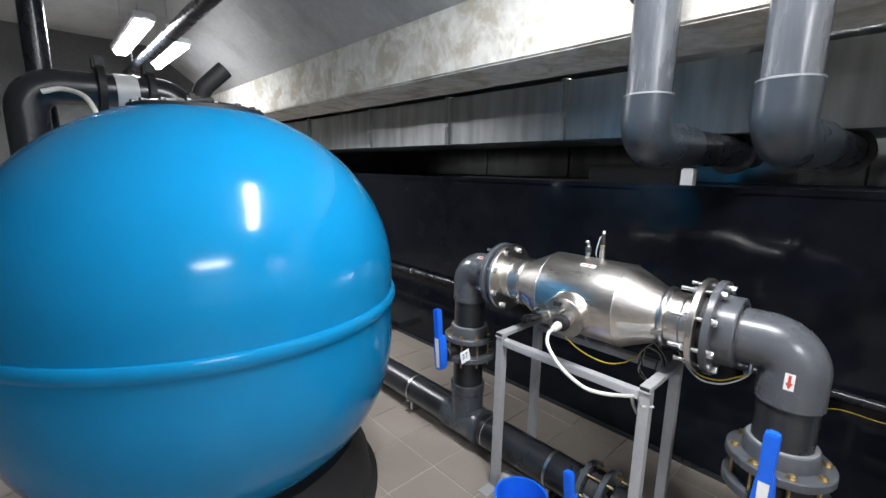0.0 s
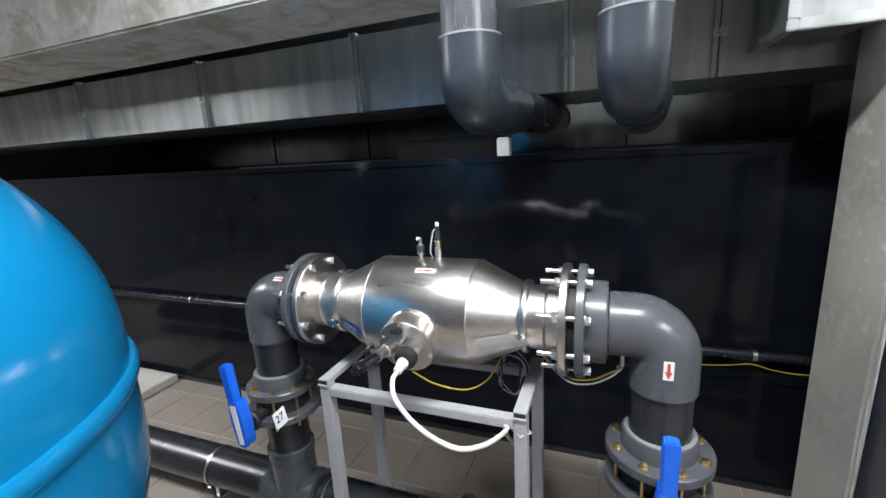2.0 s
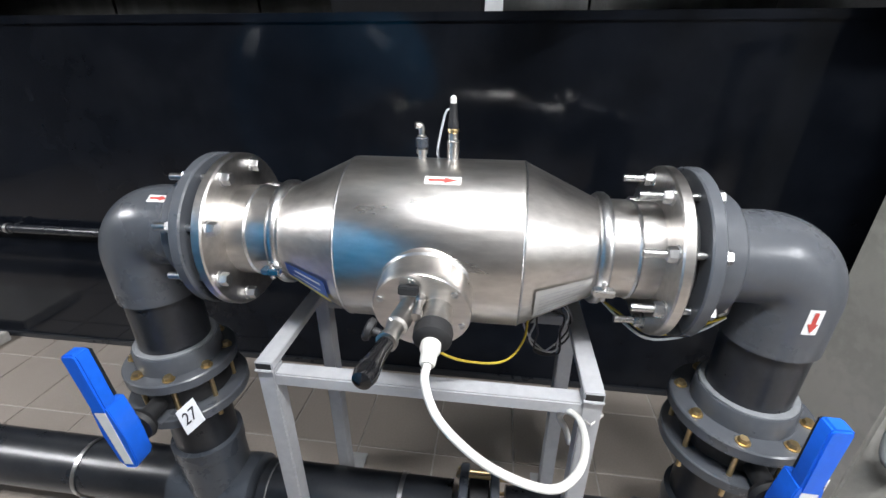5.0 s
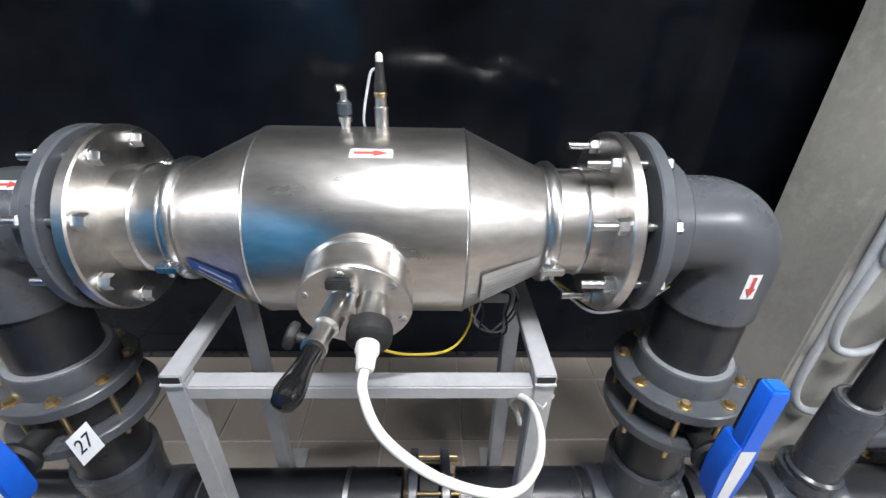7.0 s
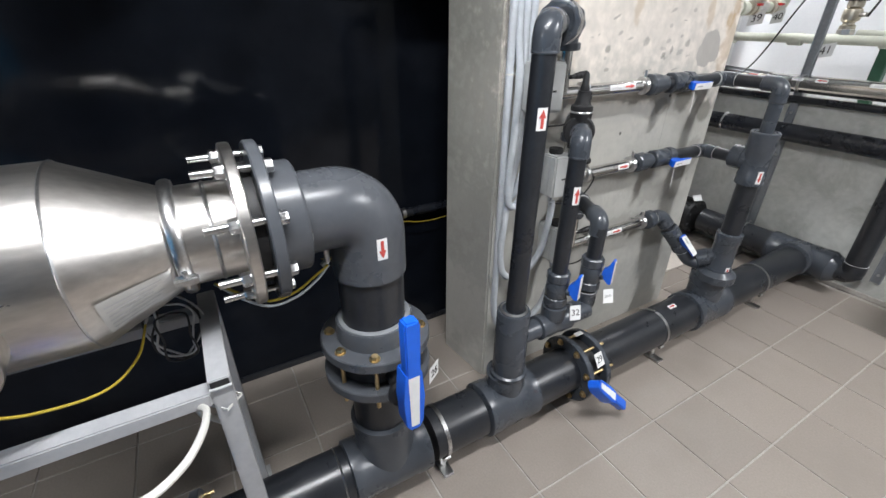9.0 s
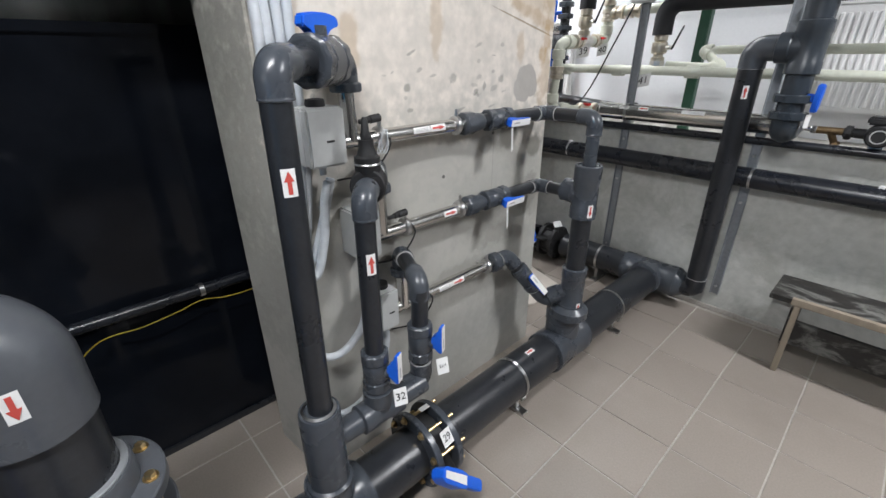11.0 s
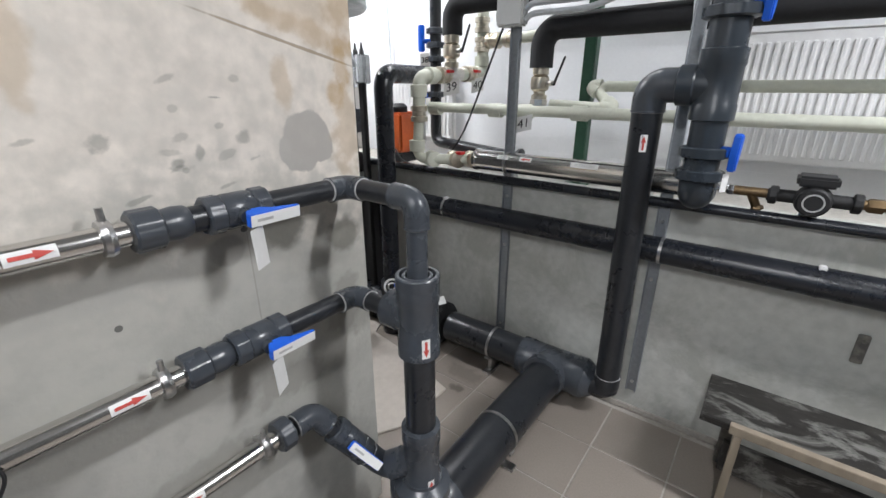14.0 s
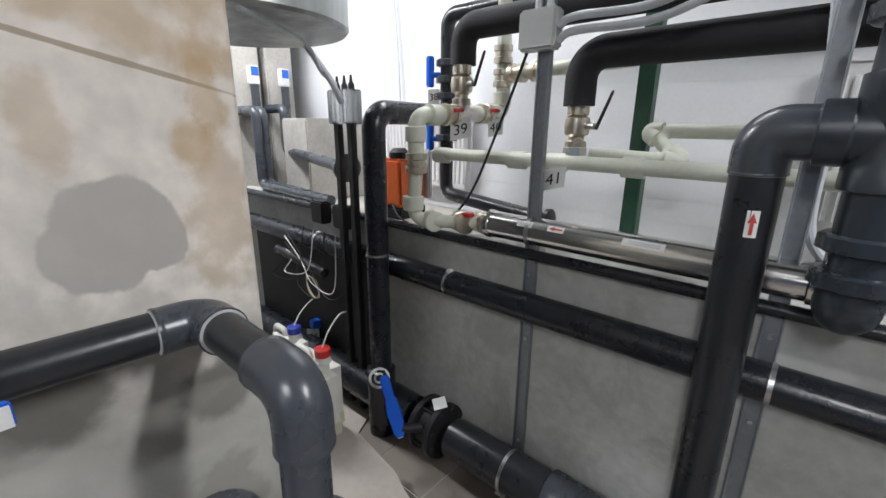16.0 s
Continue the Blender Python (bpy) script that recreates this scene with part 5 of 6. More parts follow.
for zz, y1, name in ((H1, -1.005, "upper"), (H2, -1.03, "middle")):
    o = run("outlet_pipe", (HX, -1.3, zz), "grey plastic outlet pipe with elbow beside the concrete pier", "outlet pipes")
    part("union_nut", union_nut((HX, y1, zz), -Y, 0.04, 0.05), PVC, o, "ribbed grey plastic union nut")
    part("adapter", turned([(0.03, 0), (0.033, 0.03), (0.031, 0.05), (0.027, 0.055)], (HX, y1 - 0.045, zz), -Y, 28), PVC, o)
    part("pipe", rod((HX, y1 - 0.05, zz), (HX - 0.008, -1.44, zz), 0.026, 28), PIPE, o)
    elbow(o, (HX - 0.01, -1.495, zz), Y, -X, 0.0265, 0.06)
    ball_valve((HX, -1.2, zz), Y, 0.028, (-1, 0, -0.12), -Y, "grey plastic ball valve with blue lever and blank tag", "", (-0.86, -0.5, 0.05), (2.21, -1.2, zz - 0.068), "ball valves", 0.1, -0.014, 0.046, 0.085)
    if name == "upper":
        part("pipe", rod((HX - 0.05, -1.495, zz), (2.08, -1.495, zz), 0.026, 28), PIPE, o)
        elbow(o, (2.038, -1.495, zz), X, -Z, 0.027, 0.068)
    else:
        part("pipe", rod((HX - 0.05, -1.495, zz), (2.1, -1.495, zz), 0.026, 28), PIPE, o)

low = run("outlet_pipe", (HX, -1.35, H3), "slanting grey plastic outlet pipe with valve above the floor", "outlet pipes")
part("union_nut", union_nut((HX, -1.2, H3), -Y, 0.044, 0.04), PVC, low, "ribbed grey plastic union nut")
LD = Vector((2.16 - HX, -1.455 + 1.32, 0.385 - H3)).normalized()
elbow(low, (HX, -1.315, H3), Y, LD, 0.03, 0.06)
la, lb = Vector((HX, -1.315, H3)), Vector((2.165, -1.45, 0.39))
part("pipe", rod(la + LD * 0.04, lb - LD * 0.02, 0.03, 26), PIPE, low)
elbow(low, lb, -LD, (-0.75, -0.25, 0.0), 0.031, 0.058)
for k in (0.06, 0.1, 0.14):
    part("thread", turned([(0.03, -0.004), (0.033, 0), (0.03, 0.004)], la + LD * k, LD, 24, cap=False), ZINC, low)
ball_valve(la.lerp(lb, 0.52), LD, 0.029, (-0.8, 0.35, 0.35), LD, "small grey plastic ball valve with blue lever, slanting", None, None, None, "ball valves", 0.095, -0.025)

# collecting column of tees
col = run("tee_column", (2.038, -1.493, 0.3), "column of grey plastic tees rising from the floor pipe")
part("base_socket", turned([(0.08, 0.0), (0.084, 0.004), (0.084, 0.04), (0.06, 0.06), (0.058, 0.07)], (2.038, -1.493, 0.33), Z, 36), PVC, col)
tee(col, (2.038, -1.493, 0.47), Z, (0.85, 0.5, -0.55), 0.043, 0.03, 0.115, 0.11)
part("pipe", rod((2.038, -1.493, 0.57), (2.038, -1.493, 0.84), 0.042, 32), PIPE, col)
tee(col, (2.038, -1.493, 0.925), Z, X, 0.043, 0.038, 0.105, 0.1)
part("collar", turned([(0.054, 0.0), (0.0555, 0.003), (0.0555, 0.03), (0.053, 0.033), (0.046, 0.033), (0.044, 0.03), (0.044, 0.005)], (2.038, -1.493, 1.015), Z, 36, cap=False), PVC, col, "open grey socket rim")
part("bush", turned([(0.039, 0.0), (0.039, 0.029), (0.037, 0.031), (0.032, 0.031), (0.0295, 0.029), (0.0295, 0.0)], (2.038, -1.493, 1.015), Z, 36, cap=False), PVC, col, "reducing bush inside the socket")
part("pipe", rod((2.038, -1.493, 1.0), (2.038, -1.494, 1.19), 0.026, 28), PVC, col)
sticker(col, (2.038, -1.493, 0.865), -Z, (-0.85, 0.5, 0), 0.0555, 0.055, 0.022)
sticker(col, (2.038, -1.493, 0.4), Z, (-0.9, 0.35, 0), 0.0555, 0.045, 0.02)

# control boxes
for bx, by, bz, w, hgt, face in ((2.21, -0.435, 1.262, 0.108, 0.15, 0.0), (2.225, -0.55, 0.95, 0.08, 0.155, 0.0), (2.225, -0.605, 0.655, 0.078, 0.148, 0.0)):
    bxs = thing("control_box", (bx, by, bz), "light grey plastic lamp control box on the pier", "control box", "lamp control boxes")
    body = part("body", block(bx, 2.336, by - w / 2, by + w / 2, bz - hgt / 2, bz + hgt / 2, 0.006), BOX, bxs)
    part("lid_seam", block(bx + 0.03, bx + 0.033, by - w / 2 - 0.0008, by + w / 2 + 0.0008, bz - hgt / 2 - 0.0008, bz + hgt / 2 + 0.0008), GREY_INK, body)
    part("knob", turned([(0.024, 0), (0.026, 0.004), (0.024, 0.018), (0.012, 0.02)], (bx + 0.05, by, bz + hgt / 2), Z, 24), RUBBER, bxs, "black round knob")
    part("gland", turned([(0.012, 0), (0.012, 0.012), (0.009, 0.014), (0.009, 0.03)], (bx + 0.05, by, bz - hgt / 2), -Z, 16), CONDUIT, bxs)
    part("print_mark", block(bx - 0.0008, bx, by - 0.018, by + 0.004, bz - 0.012, bz - 0.006), INK, bxs)

# corrugated conduits on the pier
conds = [
    [(2.31, -0.36, 2.95), (2.31, -0.36, 1.6), (2.29, -0.365, 1.3), (2.28, -0.355, 1.1), (2.27, -0.338, 0.95), (2.27, -0.347, 0.87), (2.27, -0.385, 0.865), (2.27, -0.42, 0.97), (2.265, -0.432, 1.08), (2.262, -0.45, 1.14)],
    [(2.315, -0.39, 2.95), (2.312, -0.39, 1.6), (2.3, -0.39, 1.25), (2.29, -0.37, 1.0), (2.285, -0.345, 0.8), (2.285, -0.338, 0.65), (2.28, -0.365, 0.56), (2.27, -0.44, 0.55), (2.265, -0.52, 0.63), (2.265, -0.55, 0.78), (2.265, -0.55, 0.85)],
    [(2.312, -0.338, 2.95), (2.31, -0.338, 1.6), (2.305, -0.338, 1.0), (2.3, -0.335, 0.6), (2.3, -0.34, 0.38), (2.29, -0.38, 0.29), (2.28, -0.47, 0.28), (2.27, -0.57, 0.36), (2.265, -0.605, 0.5), (2.265, -0.605, 0.57)],
    [(2.315, -0.418, 2.95), (2.312, -0.418, 1.5), (2.3, -0.405, 1.15), (2.3, -0.375, 0.95), (2.3, -0.365, 0.885), (2.3, -0.392, 0.9), (2.29, -0.435, 1.02), (2.285, -0.47, 1.14)],
]
for c in conds:
    k = thing("conduit", c[0], "light grey corrugated cable conduit looping down the pier", "conduit", "pier conduits")
    part("hose", ribbed(c, 0.0138, 0.007), CONDUIT, k)
    for zz in (2.2, 1.75, 1.3):
        yy = c[0][1] - 0.003
        part("cable_tie", turned([(0.0142, -0.003), (0.016, -0.003), (0.016, 0.003), (0.0142, 0.003)], (2.309, yy, zz), Z, 16, cap=False), WHITE_CABLE, k)

# ---- pipes along the knee wall ----
CY, CZ, CR = -2.545, 0.16, 0.085
cross = run("cross_pipe", (2.4, CY, 0), "dark grey plastic pipe along the foot of the knee wall")
tee(cross, (MX, CY, CZ), X, Y, CR, MR, 0.17, 0.12)
part("pipe", rod((MX + 0.16, CY, CZ), (2.70, CY, CZ), CR, 40), PIPE, cross)
part("reducer", turned([(0.09, 0), (0.094, 0.01), (0.07, 0.05), (0.062, 0.06)], (MX - 0.16, CY, CZ), -X, 36), PVC, cross)
part("pipe", rod((2.94, CY, CZ), (5.2, CY, CZ), CR, 40), BLACK_PIPE, cross)
clamp_ring(cross, (2.41, CY, CZ), X, CR, (0, 0.7, -0.7))
part("saddle", join(block(2.39, 2.43, CY - 0.08, CY + 0.08, 0, 0.012), block(2.4, 2.42, CY - 0.04, CY + 0.04, 0.012, 0.08)), ZINC, cross)
v44 = thing("butterfly_valve", (2.8, CY, 0), "black flanged butterfly valve with long blue lever by the wall", "valve", "butterfly valves")
for s in (-1, 1):
    flange((2.815 + s * 0.035, CY, CZ), X * s, 0.125, 0.028, 0.085, RUBBER, v44, holes=8, bolt=RUBBER if s < 0 else None, bolt_len=0.1, phase=0.5, ring_r=0.105, bolt_r=0.014)
part("body", turned([(0.1, -0.034), (0.1, 0.034)], (2.815, CY, CZ), X, 36), RUBBER, v44)
part("stem", rod((2.815, CY + 0.09, CZ + 0.04), (2.86, CY + 0.17, CZ + 0.06), 0.02, 16), RUBBER, v44)
lever_handle(v44, (2.885, CY + 0.17, CZ + 0.08), (0.6, -0.12, 1), (-0.72, 0.68, 0.1), 0.2)
number_tag(v44, "", (2.77, CY + 0.02, CZ + 0.15), (-0.5, -0.8, 0.1), (0.7, -0.4, 0.6), 0.06, 0.05)

RX, RYY = 1.80, -2.475
rp = run("wall_riser", (RX, -2.5, 0.1), "dark plastic riser pipe rising from the floor beside the wall")
RZ1, SX = 1.479, 1.602
elbow(rp, (1.80, -2.53, CZ), X, (RX - 1.80, RYY + 2.53, RZ1 - CZ), 0.052, 0.08, PIPE)
part("pipe", rod((1.80, -2.53, CZ), (RX, RYY, RZ1 - 0.06), 0.0525, 36), PIPE, rp)
elbow(rp, (RX, RYY, RZ1), (1.80 - RX, -2.53 - RYY, CZ - RZ1), -X, 0.0525, 0.088, PVC)
sticker(rp, (RX, RYY - 0.008, 1.289), (0, 0.0417, 1), (-0.25, 0.95, 0), 0.054, 0.06, 0.024)
st = run("valve_column", (SX, RYY, 1.0), "column of grey plastic tee, unions and blue-handled valves")
tee(st, (SX, RYY, RZ1), Z, X, 0.055, 0.052, 0.11, 0.115, PVC_BLUE)
part("pipe", rod((SX, RYY, 1.14), (SX, RYY, 1.40), 0.055, 32), PVC_BLUE, st)
part("pipe", rod((SX, RYY, 1.55), (SX, RYY, 2.99), 0.058, 32), PVC_BLUE, st)
elbow(st, (SX, RYY, 1.12), Z, -Y, 0.052, 0.075, PVC_BLUE)
part("pipe", rod((SX, RYY - 0.06, 1.12), (SX, -2.69, 1.12), 0.047, 28), PVC_BLUE, st)
for zz in (1.175, 1.25, 1.67, 1.776):
    part("union_nut", union_nut((SX, RYY, zz), Z, 0.082 if zz > 1.5 else 0.076, 0.036), PVC_BLUE, st, "ribbed grey plastic union nut")
for zz in (1.275, 1.713):
    hp_ = Vector((SX - 0.08, RYY + 0.02, zz))
    part("handle", join(prism([(-0.06, -0.01), (-0.03, -0.018), (0.02, -0.022), (0.055, -0.018), (0.062, 0.0), (0.055, 0.018), (0.02, 0.022), (-0.03, 0.018), (-0.06, 0.01)], hp_, (-0.03, 0.0, 1), (0.1, 1.0, 0), 0.024, 0.004), rod((SX - 0.02, RYY, zz), hp_, 0.018, 16)), HANDLE, st, "blue plastic valve handle")
number_tag(st, "", (SX - 0.08, RYY + 0.02, 1.175), (-0.8, -0.6, 0), Z, 0.02, 0.06)

# black pipe along the knee wall, and the thin one on its top edge
wp = run("wall_pipe", (2.5, -2.595, 0.85), "long black plastic pipe clipped along the knee wall")
for a, b in ((WEST + 0.02, 1.0), (1.0, 2.2), (2.2, 3.4), (3.4, 6.3)):
    part("pipe", rod((a, -2.60, 0.853), (b - 0.002, -2.60, 0.853), 0.053, 36), BLACK_PIPE, wp)
for cx in (-0.5, 1.198, 1.69, 2.78, 3.75, 4.9):
    clip = part("pipe_clip", turned([(0.053, -0.006), (0.0555, -0.006), (0.0555, 0.006), (0.053, 0.006)], (cx, -2.60, 0.853), X, 36, cap=False), ZINC if cx > 1.5 else BLACK_PIPE, wp, "pipe clip")
    if cx != 1.69:
        part("clip_lug", block(cx - 0.011, cx + 0.011, -2.606, -2.578, 0.898, 0.914, 0.003), RADIATOR, clip, "pale clip lug")
tp = run("edge_pipe", (2.5, -2.64, 1.05), "thin dark pipe lying along the knee wall's top edge")
part("pipe", rod((WEST + 0.02, -2.64, 1.04), (5.4, -2.64, 1.04), 0.02, 20), BLACK_PIPE, tp)

# stainless tube on the wall top with small fittings and pump
ut = thing("steel_lamp_tube", (2.2, -2.72, 1.1), "polished stainless lamp tube lying along the knee wall", "pipe", "steel lamp tubes")
part("tube", rod((1.66, -2.65, 1.125), (2.61, -2.65, 1.125), 0.05, 40), CHROME, ut)
part("end_cap", turned([(0.05, 0), (0.054, 0.006), (0.054, 0.02), (0.048, 0.026), (0.03, 0.034)], (2.605, -2.65, 1.125), X, 36), CHROME, ut)
part("end_cap", turned([(0.05, 0), (0.056, 0.004), (0.056, 0.03), (0.04, 0.05), (0.024, 0.06)], (1.67, -2.65, 1.125), -X, 36), CHROME, ut)
for cx in (1.8, 2.44):
    part("tube_clip", turned([(0.0505, -0.007), (0.053, -0.007), (0.053, 0.007), (0.0505, 0.007)], (cx, -2.65, 1.125), X, 36, cap=False), ZINC, ut)
    part("saddle", block(cx - 0.02, cx + 0.02, -2.72, -2.645, 1.03, 1.085, 0.004), ZINC, ut)
sticker(ut, (2.33, -2.65, 1.125), X, (0, 0.8, 0.6), 0.05, 0.06, 0.022)
sticker(ut, (2.45, -2.65, 1.125), X, (0, 0.8, 0.6), 0.05, 0.06, 0.022, arrow=False, bars=True)
sticker(ut, (2.05, -2.65, 1.125), X, (0, 0.8, 0.6), 0.05, 0.12, 0.024, arrow=False, bars=True)
bf = run("brass_fittings", (1.4, -2.68, 1.05), "small brass fittings with strainer leading to the pump", category="fitting")
part("nipple", rod((1.66, -2.66, 1.12), (1.50, -2.66, 1.12), 0.011, 14), ZINC, bf)
for cx in (1.58, 1.5):
    part("nut", hex_bolt((cx, -2.66, 1.12), X, 0.02, 0.022), ZINC, bf)
part("strainer", join(rod((1.5, -2.66, 1.12), (1.4, -2.66, 1.12), 0.017, 16), rod((1.45, -2.66, 1.12), (1.42, -2.675, 1.06), 0.015, 16), hex_bolt((1.422, -2.676, 1.065), (-0.4, 0.2, -0.8), 0.02, 0.016)), BRONZE, bf, "brass strainer")
part("red_tap", block(1.60, 1.62, -2.7, -2.68, 1.13, 1.15, 0.003), RED, bf)
pm = thing("circulation_pump", (1.27, -2.66, 1.03), "small black circulation pump with steel flanges on the wall", "pump")
part("body", join(rod((1.40, -2.65, 1.12), (1.15, -2.65, 1.12), 0.022, 18), turned([(0.03, -0.03), (0.05, -0.02), (0.052, 0.02), (0.045, 0.035)], (1.275, -2.64, 1.12), Y, 28)), RUBBER, pm)
cap_ = part("motor_cap", turned([(0.046, 0.034), (0.046, 0.06), (0.04, 0.066)], (1.275, -2.64, 1.12), Y, 28), RUBBER, pm)
part("dial", turned([(0.03, 0.066), (0.03, 0.0675), (0.025, 0.0675), (0.025, 0.066)], (1.275, -2.64, 1.12), Y, 24, cap=False), GREY_INK, cap_, "grey printed ring")
part("terminal_box", block(1.22, 1.33, -2.7, -2.6, 1.165, 1.20, 0.008), RUBBER, pm)
for cx in (1.395, 1.175):
    part("nut", union_nut((cx, -2.65, 1.12), -X, 0.032, 0.025), RUBBER, pm)
part("outlet", join(rod((1.15, -2.65, 1.12), (0.8, -2.65, 1.12), 0.016, 14), hex_bolt((1.1, -2.65, 1.12), X, 0.024, 0.04)), BRONZE, pm)
part("pump_foot", block(1.25, 1.3, -2.71, -2.65, 1.03, 1.08), ZINC, pm)

# grey struts on the wall
for sx, z0, z1, m_ in ((2.435, 0.18, 2.95, STRUT), (1.715, 0.12, 2.95, STRUT), (2.25, 0.97, 2.95, GREEN_STEEL)):
    yy = -2.655 if m_ is STRUT else -3.1
    sb = thing("strut", (sx, yy, z0), "galvanised channel strut fixed to the knee wall" if m_ is STRUT else "dark green painted steel post behind the pipes", "post", "wall struts")
    if m_ is STRUT:
        part("web", block(sx - 0.0178, sx + 0.0178, yy, yy + 0.008, z0, z1), m_, sb, smooth=0)
        for k in (-1, 1):
            part("lip", block(sx + k * 0.0205 - 0.0025, sx + k * 0.0205 + 0.0025, yy - 0.004, yy + 0.02, z0, z1, 0.001, seg=1), m_, sb, smooth=0)
        for zz in (z0 + 0.05, 0.7, 0.96):
            part("fixing_bolt", hex_bolt((sx, yy + 0.008, zz), (0, 1, 0), 0.008, 0.007), ZINC, sb)
    else:
        part("shaft", block(sx - 0.03, sx + 0.03, yy - 0.03, yy + 0.03, z0 + 0.008, CEIL, 0.004), m_, sb, smooth=0)
        part("base_plate", block(sx - 0.06, sx + 0.06, yy - 0.06, yy + 0.06, z0, z0 + 0.008, 0.001), m_, sb, smooth=0)
hk = thing("wall_hook", (1.03, -2.64, 0.6), "rusty steel bracket stub on the knee wall", "bracket")
part("plate", join(block(1.012, 1.045, -2.66, -2.645, 0.57, 0.68, 0.003), hex_bolt((1.028, -2.645, 0.66), (0, 1, 0), 0.007, 0.008)), IRON, hk)

# steel channel trestle by the wall
tr = thing("trestle", (0.9, -2.4, 0), "low worn trestle with dark peeling boards and a thin wooden leg", "trestle")
part("top_board", block(0.1, 1.42, -2.58, -2.29, 0.365, 0.39, 0.003), PEEL, tr, "dark top board with peeling paint", smooth=0)
part("lower_board", block(0.1, 1.33, -2.42, -2.395, 0.1, 0.235, 0.003), PEEL, tr, "lower board with flaking pale paint", smooth=0)
part("end_block", block(1.34, 1.42, -2.6, -2.5, 0.25, 0.365, 0.004), CONC_D, tr, "grey end block", smooth=0)
part("batten", block(0.1, 1.33, -2.29, -2.262, 0.375, 0.408, 0.002), WOOD, tr, smooth=0)
part("leg", block(1.29, 1.315, -2.288, -2.262, 0.0, 0.376, 0.003), WOOD, tr, smooth=0)
part("leg", block(0.15, 0.18, -2.288, -2.262, 0.0, 0.376, 0.003), WOOD, tr, smooth=0)
part("leg", block(1.3, 1.34, -2.6, -2.55, 0.0, 0.366, 0.003), IRON, tr, smooth=0)
part("leg", block(0.15, 0.2, -2.6, -2.55, 0.0, 0.366, 0.003), IRON, tr, smooth=0)


# ---- behind the knee wall ----
def insulated(name, pts, r, label, bend):
    p = thing(name, pts[0], label, "pipe", "insulated pipes")
    part("sleeve", tube(pts, r, bend=bend, seg=28, steps=10), FOAM, p)
    return p


insulated("insulated_pipe", [(2.4, -2.85, 1.56), (2.4, -2.85, 1.735), (WEST + 0.02, -2.85, 1.74)], 0.055, "thick black foam-insulated pipe bending down to a valve", 0.1)
insulated("insulated_pipe", [(2.88, -2.775, 1.725), (2.88, -2.775, 1.868), (WEST + 0.02, -2.8, 1.88)], 0.052, "thick black foam-insulated heating pipe above the wall", 0.12)


def metal_valve(at, label, tag, tag_at, lever=True):
    at = Vector(at)
    v = thing("metal_ball_valve", at, label, "valve", "metal ball valves")
    part("body", turned([(0.032, -0.085), (0.038, -0.08), (0.038, -0.055), (0.028, -0.05), (0.028, -0.038), (0.043, -0.028), (0.046, 0.0), (0.043, 0.028), (0.031, 0.036), (0.039, 0.04), (0.039, 0.078), (0.034, 0.083)], at, Z, 20), NICKEL, v)
    part("stem", rod(at, at + Vector((-0.075, 0.02, 0)), 0.012, 12), STEEL, v)
    if lever:
        part("handle", prism([(-0.01, -0.007), (0.12, -0.005), (0.128, 0.0), (0.12, 0.005), (-0.01, 0.007)], at + Vector((-0.08, 0.02, 0.0)), (-0.35, 0, 0.93), (0.3, 0.95, 0.1), 0.008, 0.002), RUBBER, v, "black lever handle")
    if tag:
        number_tag(v, tag, tag_at, (-0.74, -0.62, 0.2), (-0.1, 0.12, 1), 0.085, 0.075, 0.06)
    return v


metal_valve((2.4, -2.85, 1.49), "nickel-plated ball valve under the insulated bend, tag forty-one", "41", (2.42, -2.74, 1.305))
metal_valve((2.88, -2.768, 1.65), "nickel-plated ball valve with black lever, tag thirty-nine", "39", (2.85, -2.728, 1.472))

gp = thing("green_pipe", (2.3, -2.82, 1.35), "pale green plastic water pipe running level behind the wall", "pipe", "green pipes")
part("pipe", rod((3.05, -2.80, 1.365), (WEST + 0.02, -2.84, 1.34), 0.026, 24), PPR, gp)
for cx in (3.02, 2.62, 2.45, 2.17):
    part("coupling", turned([(0.026, -0.04), (0.035, -0.036), (0.035, 0.036), (0.026, 0.04)], (cx, -2.82 + 0.02 * (cx - 2) * 0.5, 1.358), X, 24), PPR, gp)
part("tee_riser", join(rod((2.4, -2.85, 1.36), (2.4, -2.85, 1.43), 0.03, 20), turned([(0.03, 0), (0.045, 0.004), (0.045, 0.03), (0.03, 0.034)], (2.4, -2.85, 1.385), Z, 8)), STEEL, gp)
gp2 = thing("green_pipe", (2.0, -2.95, 1.4), "pale green plastic branch pipe with a dogleg", "pipe", "green pipes")
part("pipe", tube([(2.36, -2.9, 1.392), (2.05, -2.93, 1.378), (2.2, -3.0, 1.476), (1.9, -3.0, 1.476), (WEST + 0.02, -3.0, 1.475)], 0.024, bend=0.03, seg=20), PPR, gp2)
for a, c, b in (((2.36, -2.9, 1.392), (2.05, -2.93, 1.378), (2.2, -3.0, 1.476)), ((2.05, -2.93, 1.378), (2.2, -3.0, 1.476), (1.9, -3.0, 1.476))):
    a, c, b = Vector(a), Vector(c), Vector(b)
    part("elbow", tube([c + (a - c).normalized() * 0.055, c, c + (b - c).normalized() * 0.055], 0.032, bend=0.016, seg=20), PPR, gp2, "thicker pale green elbow")

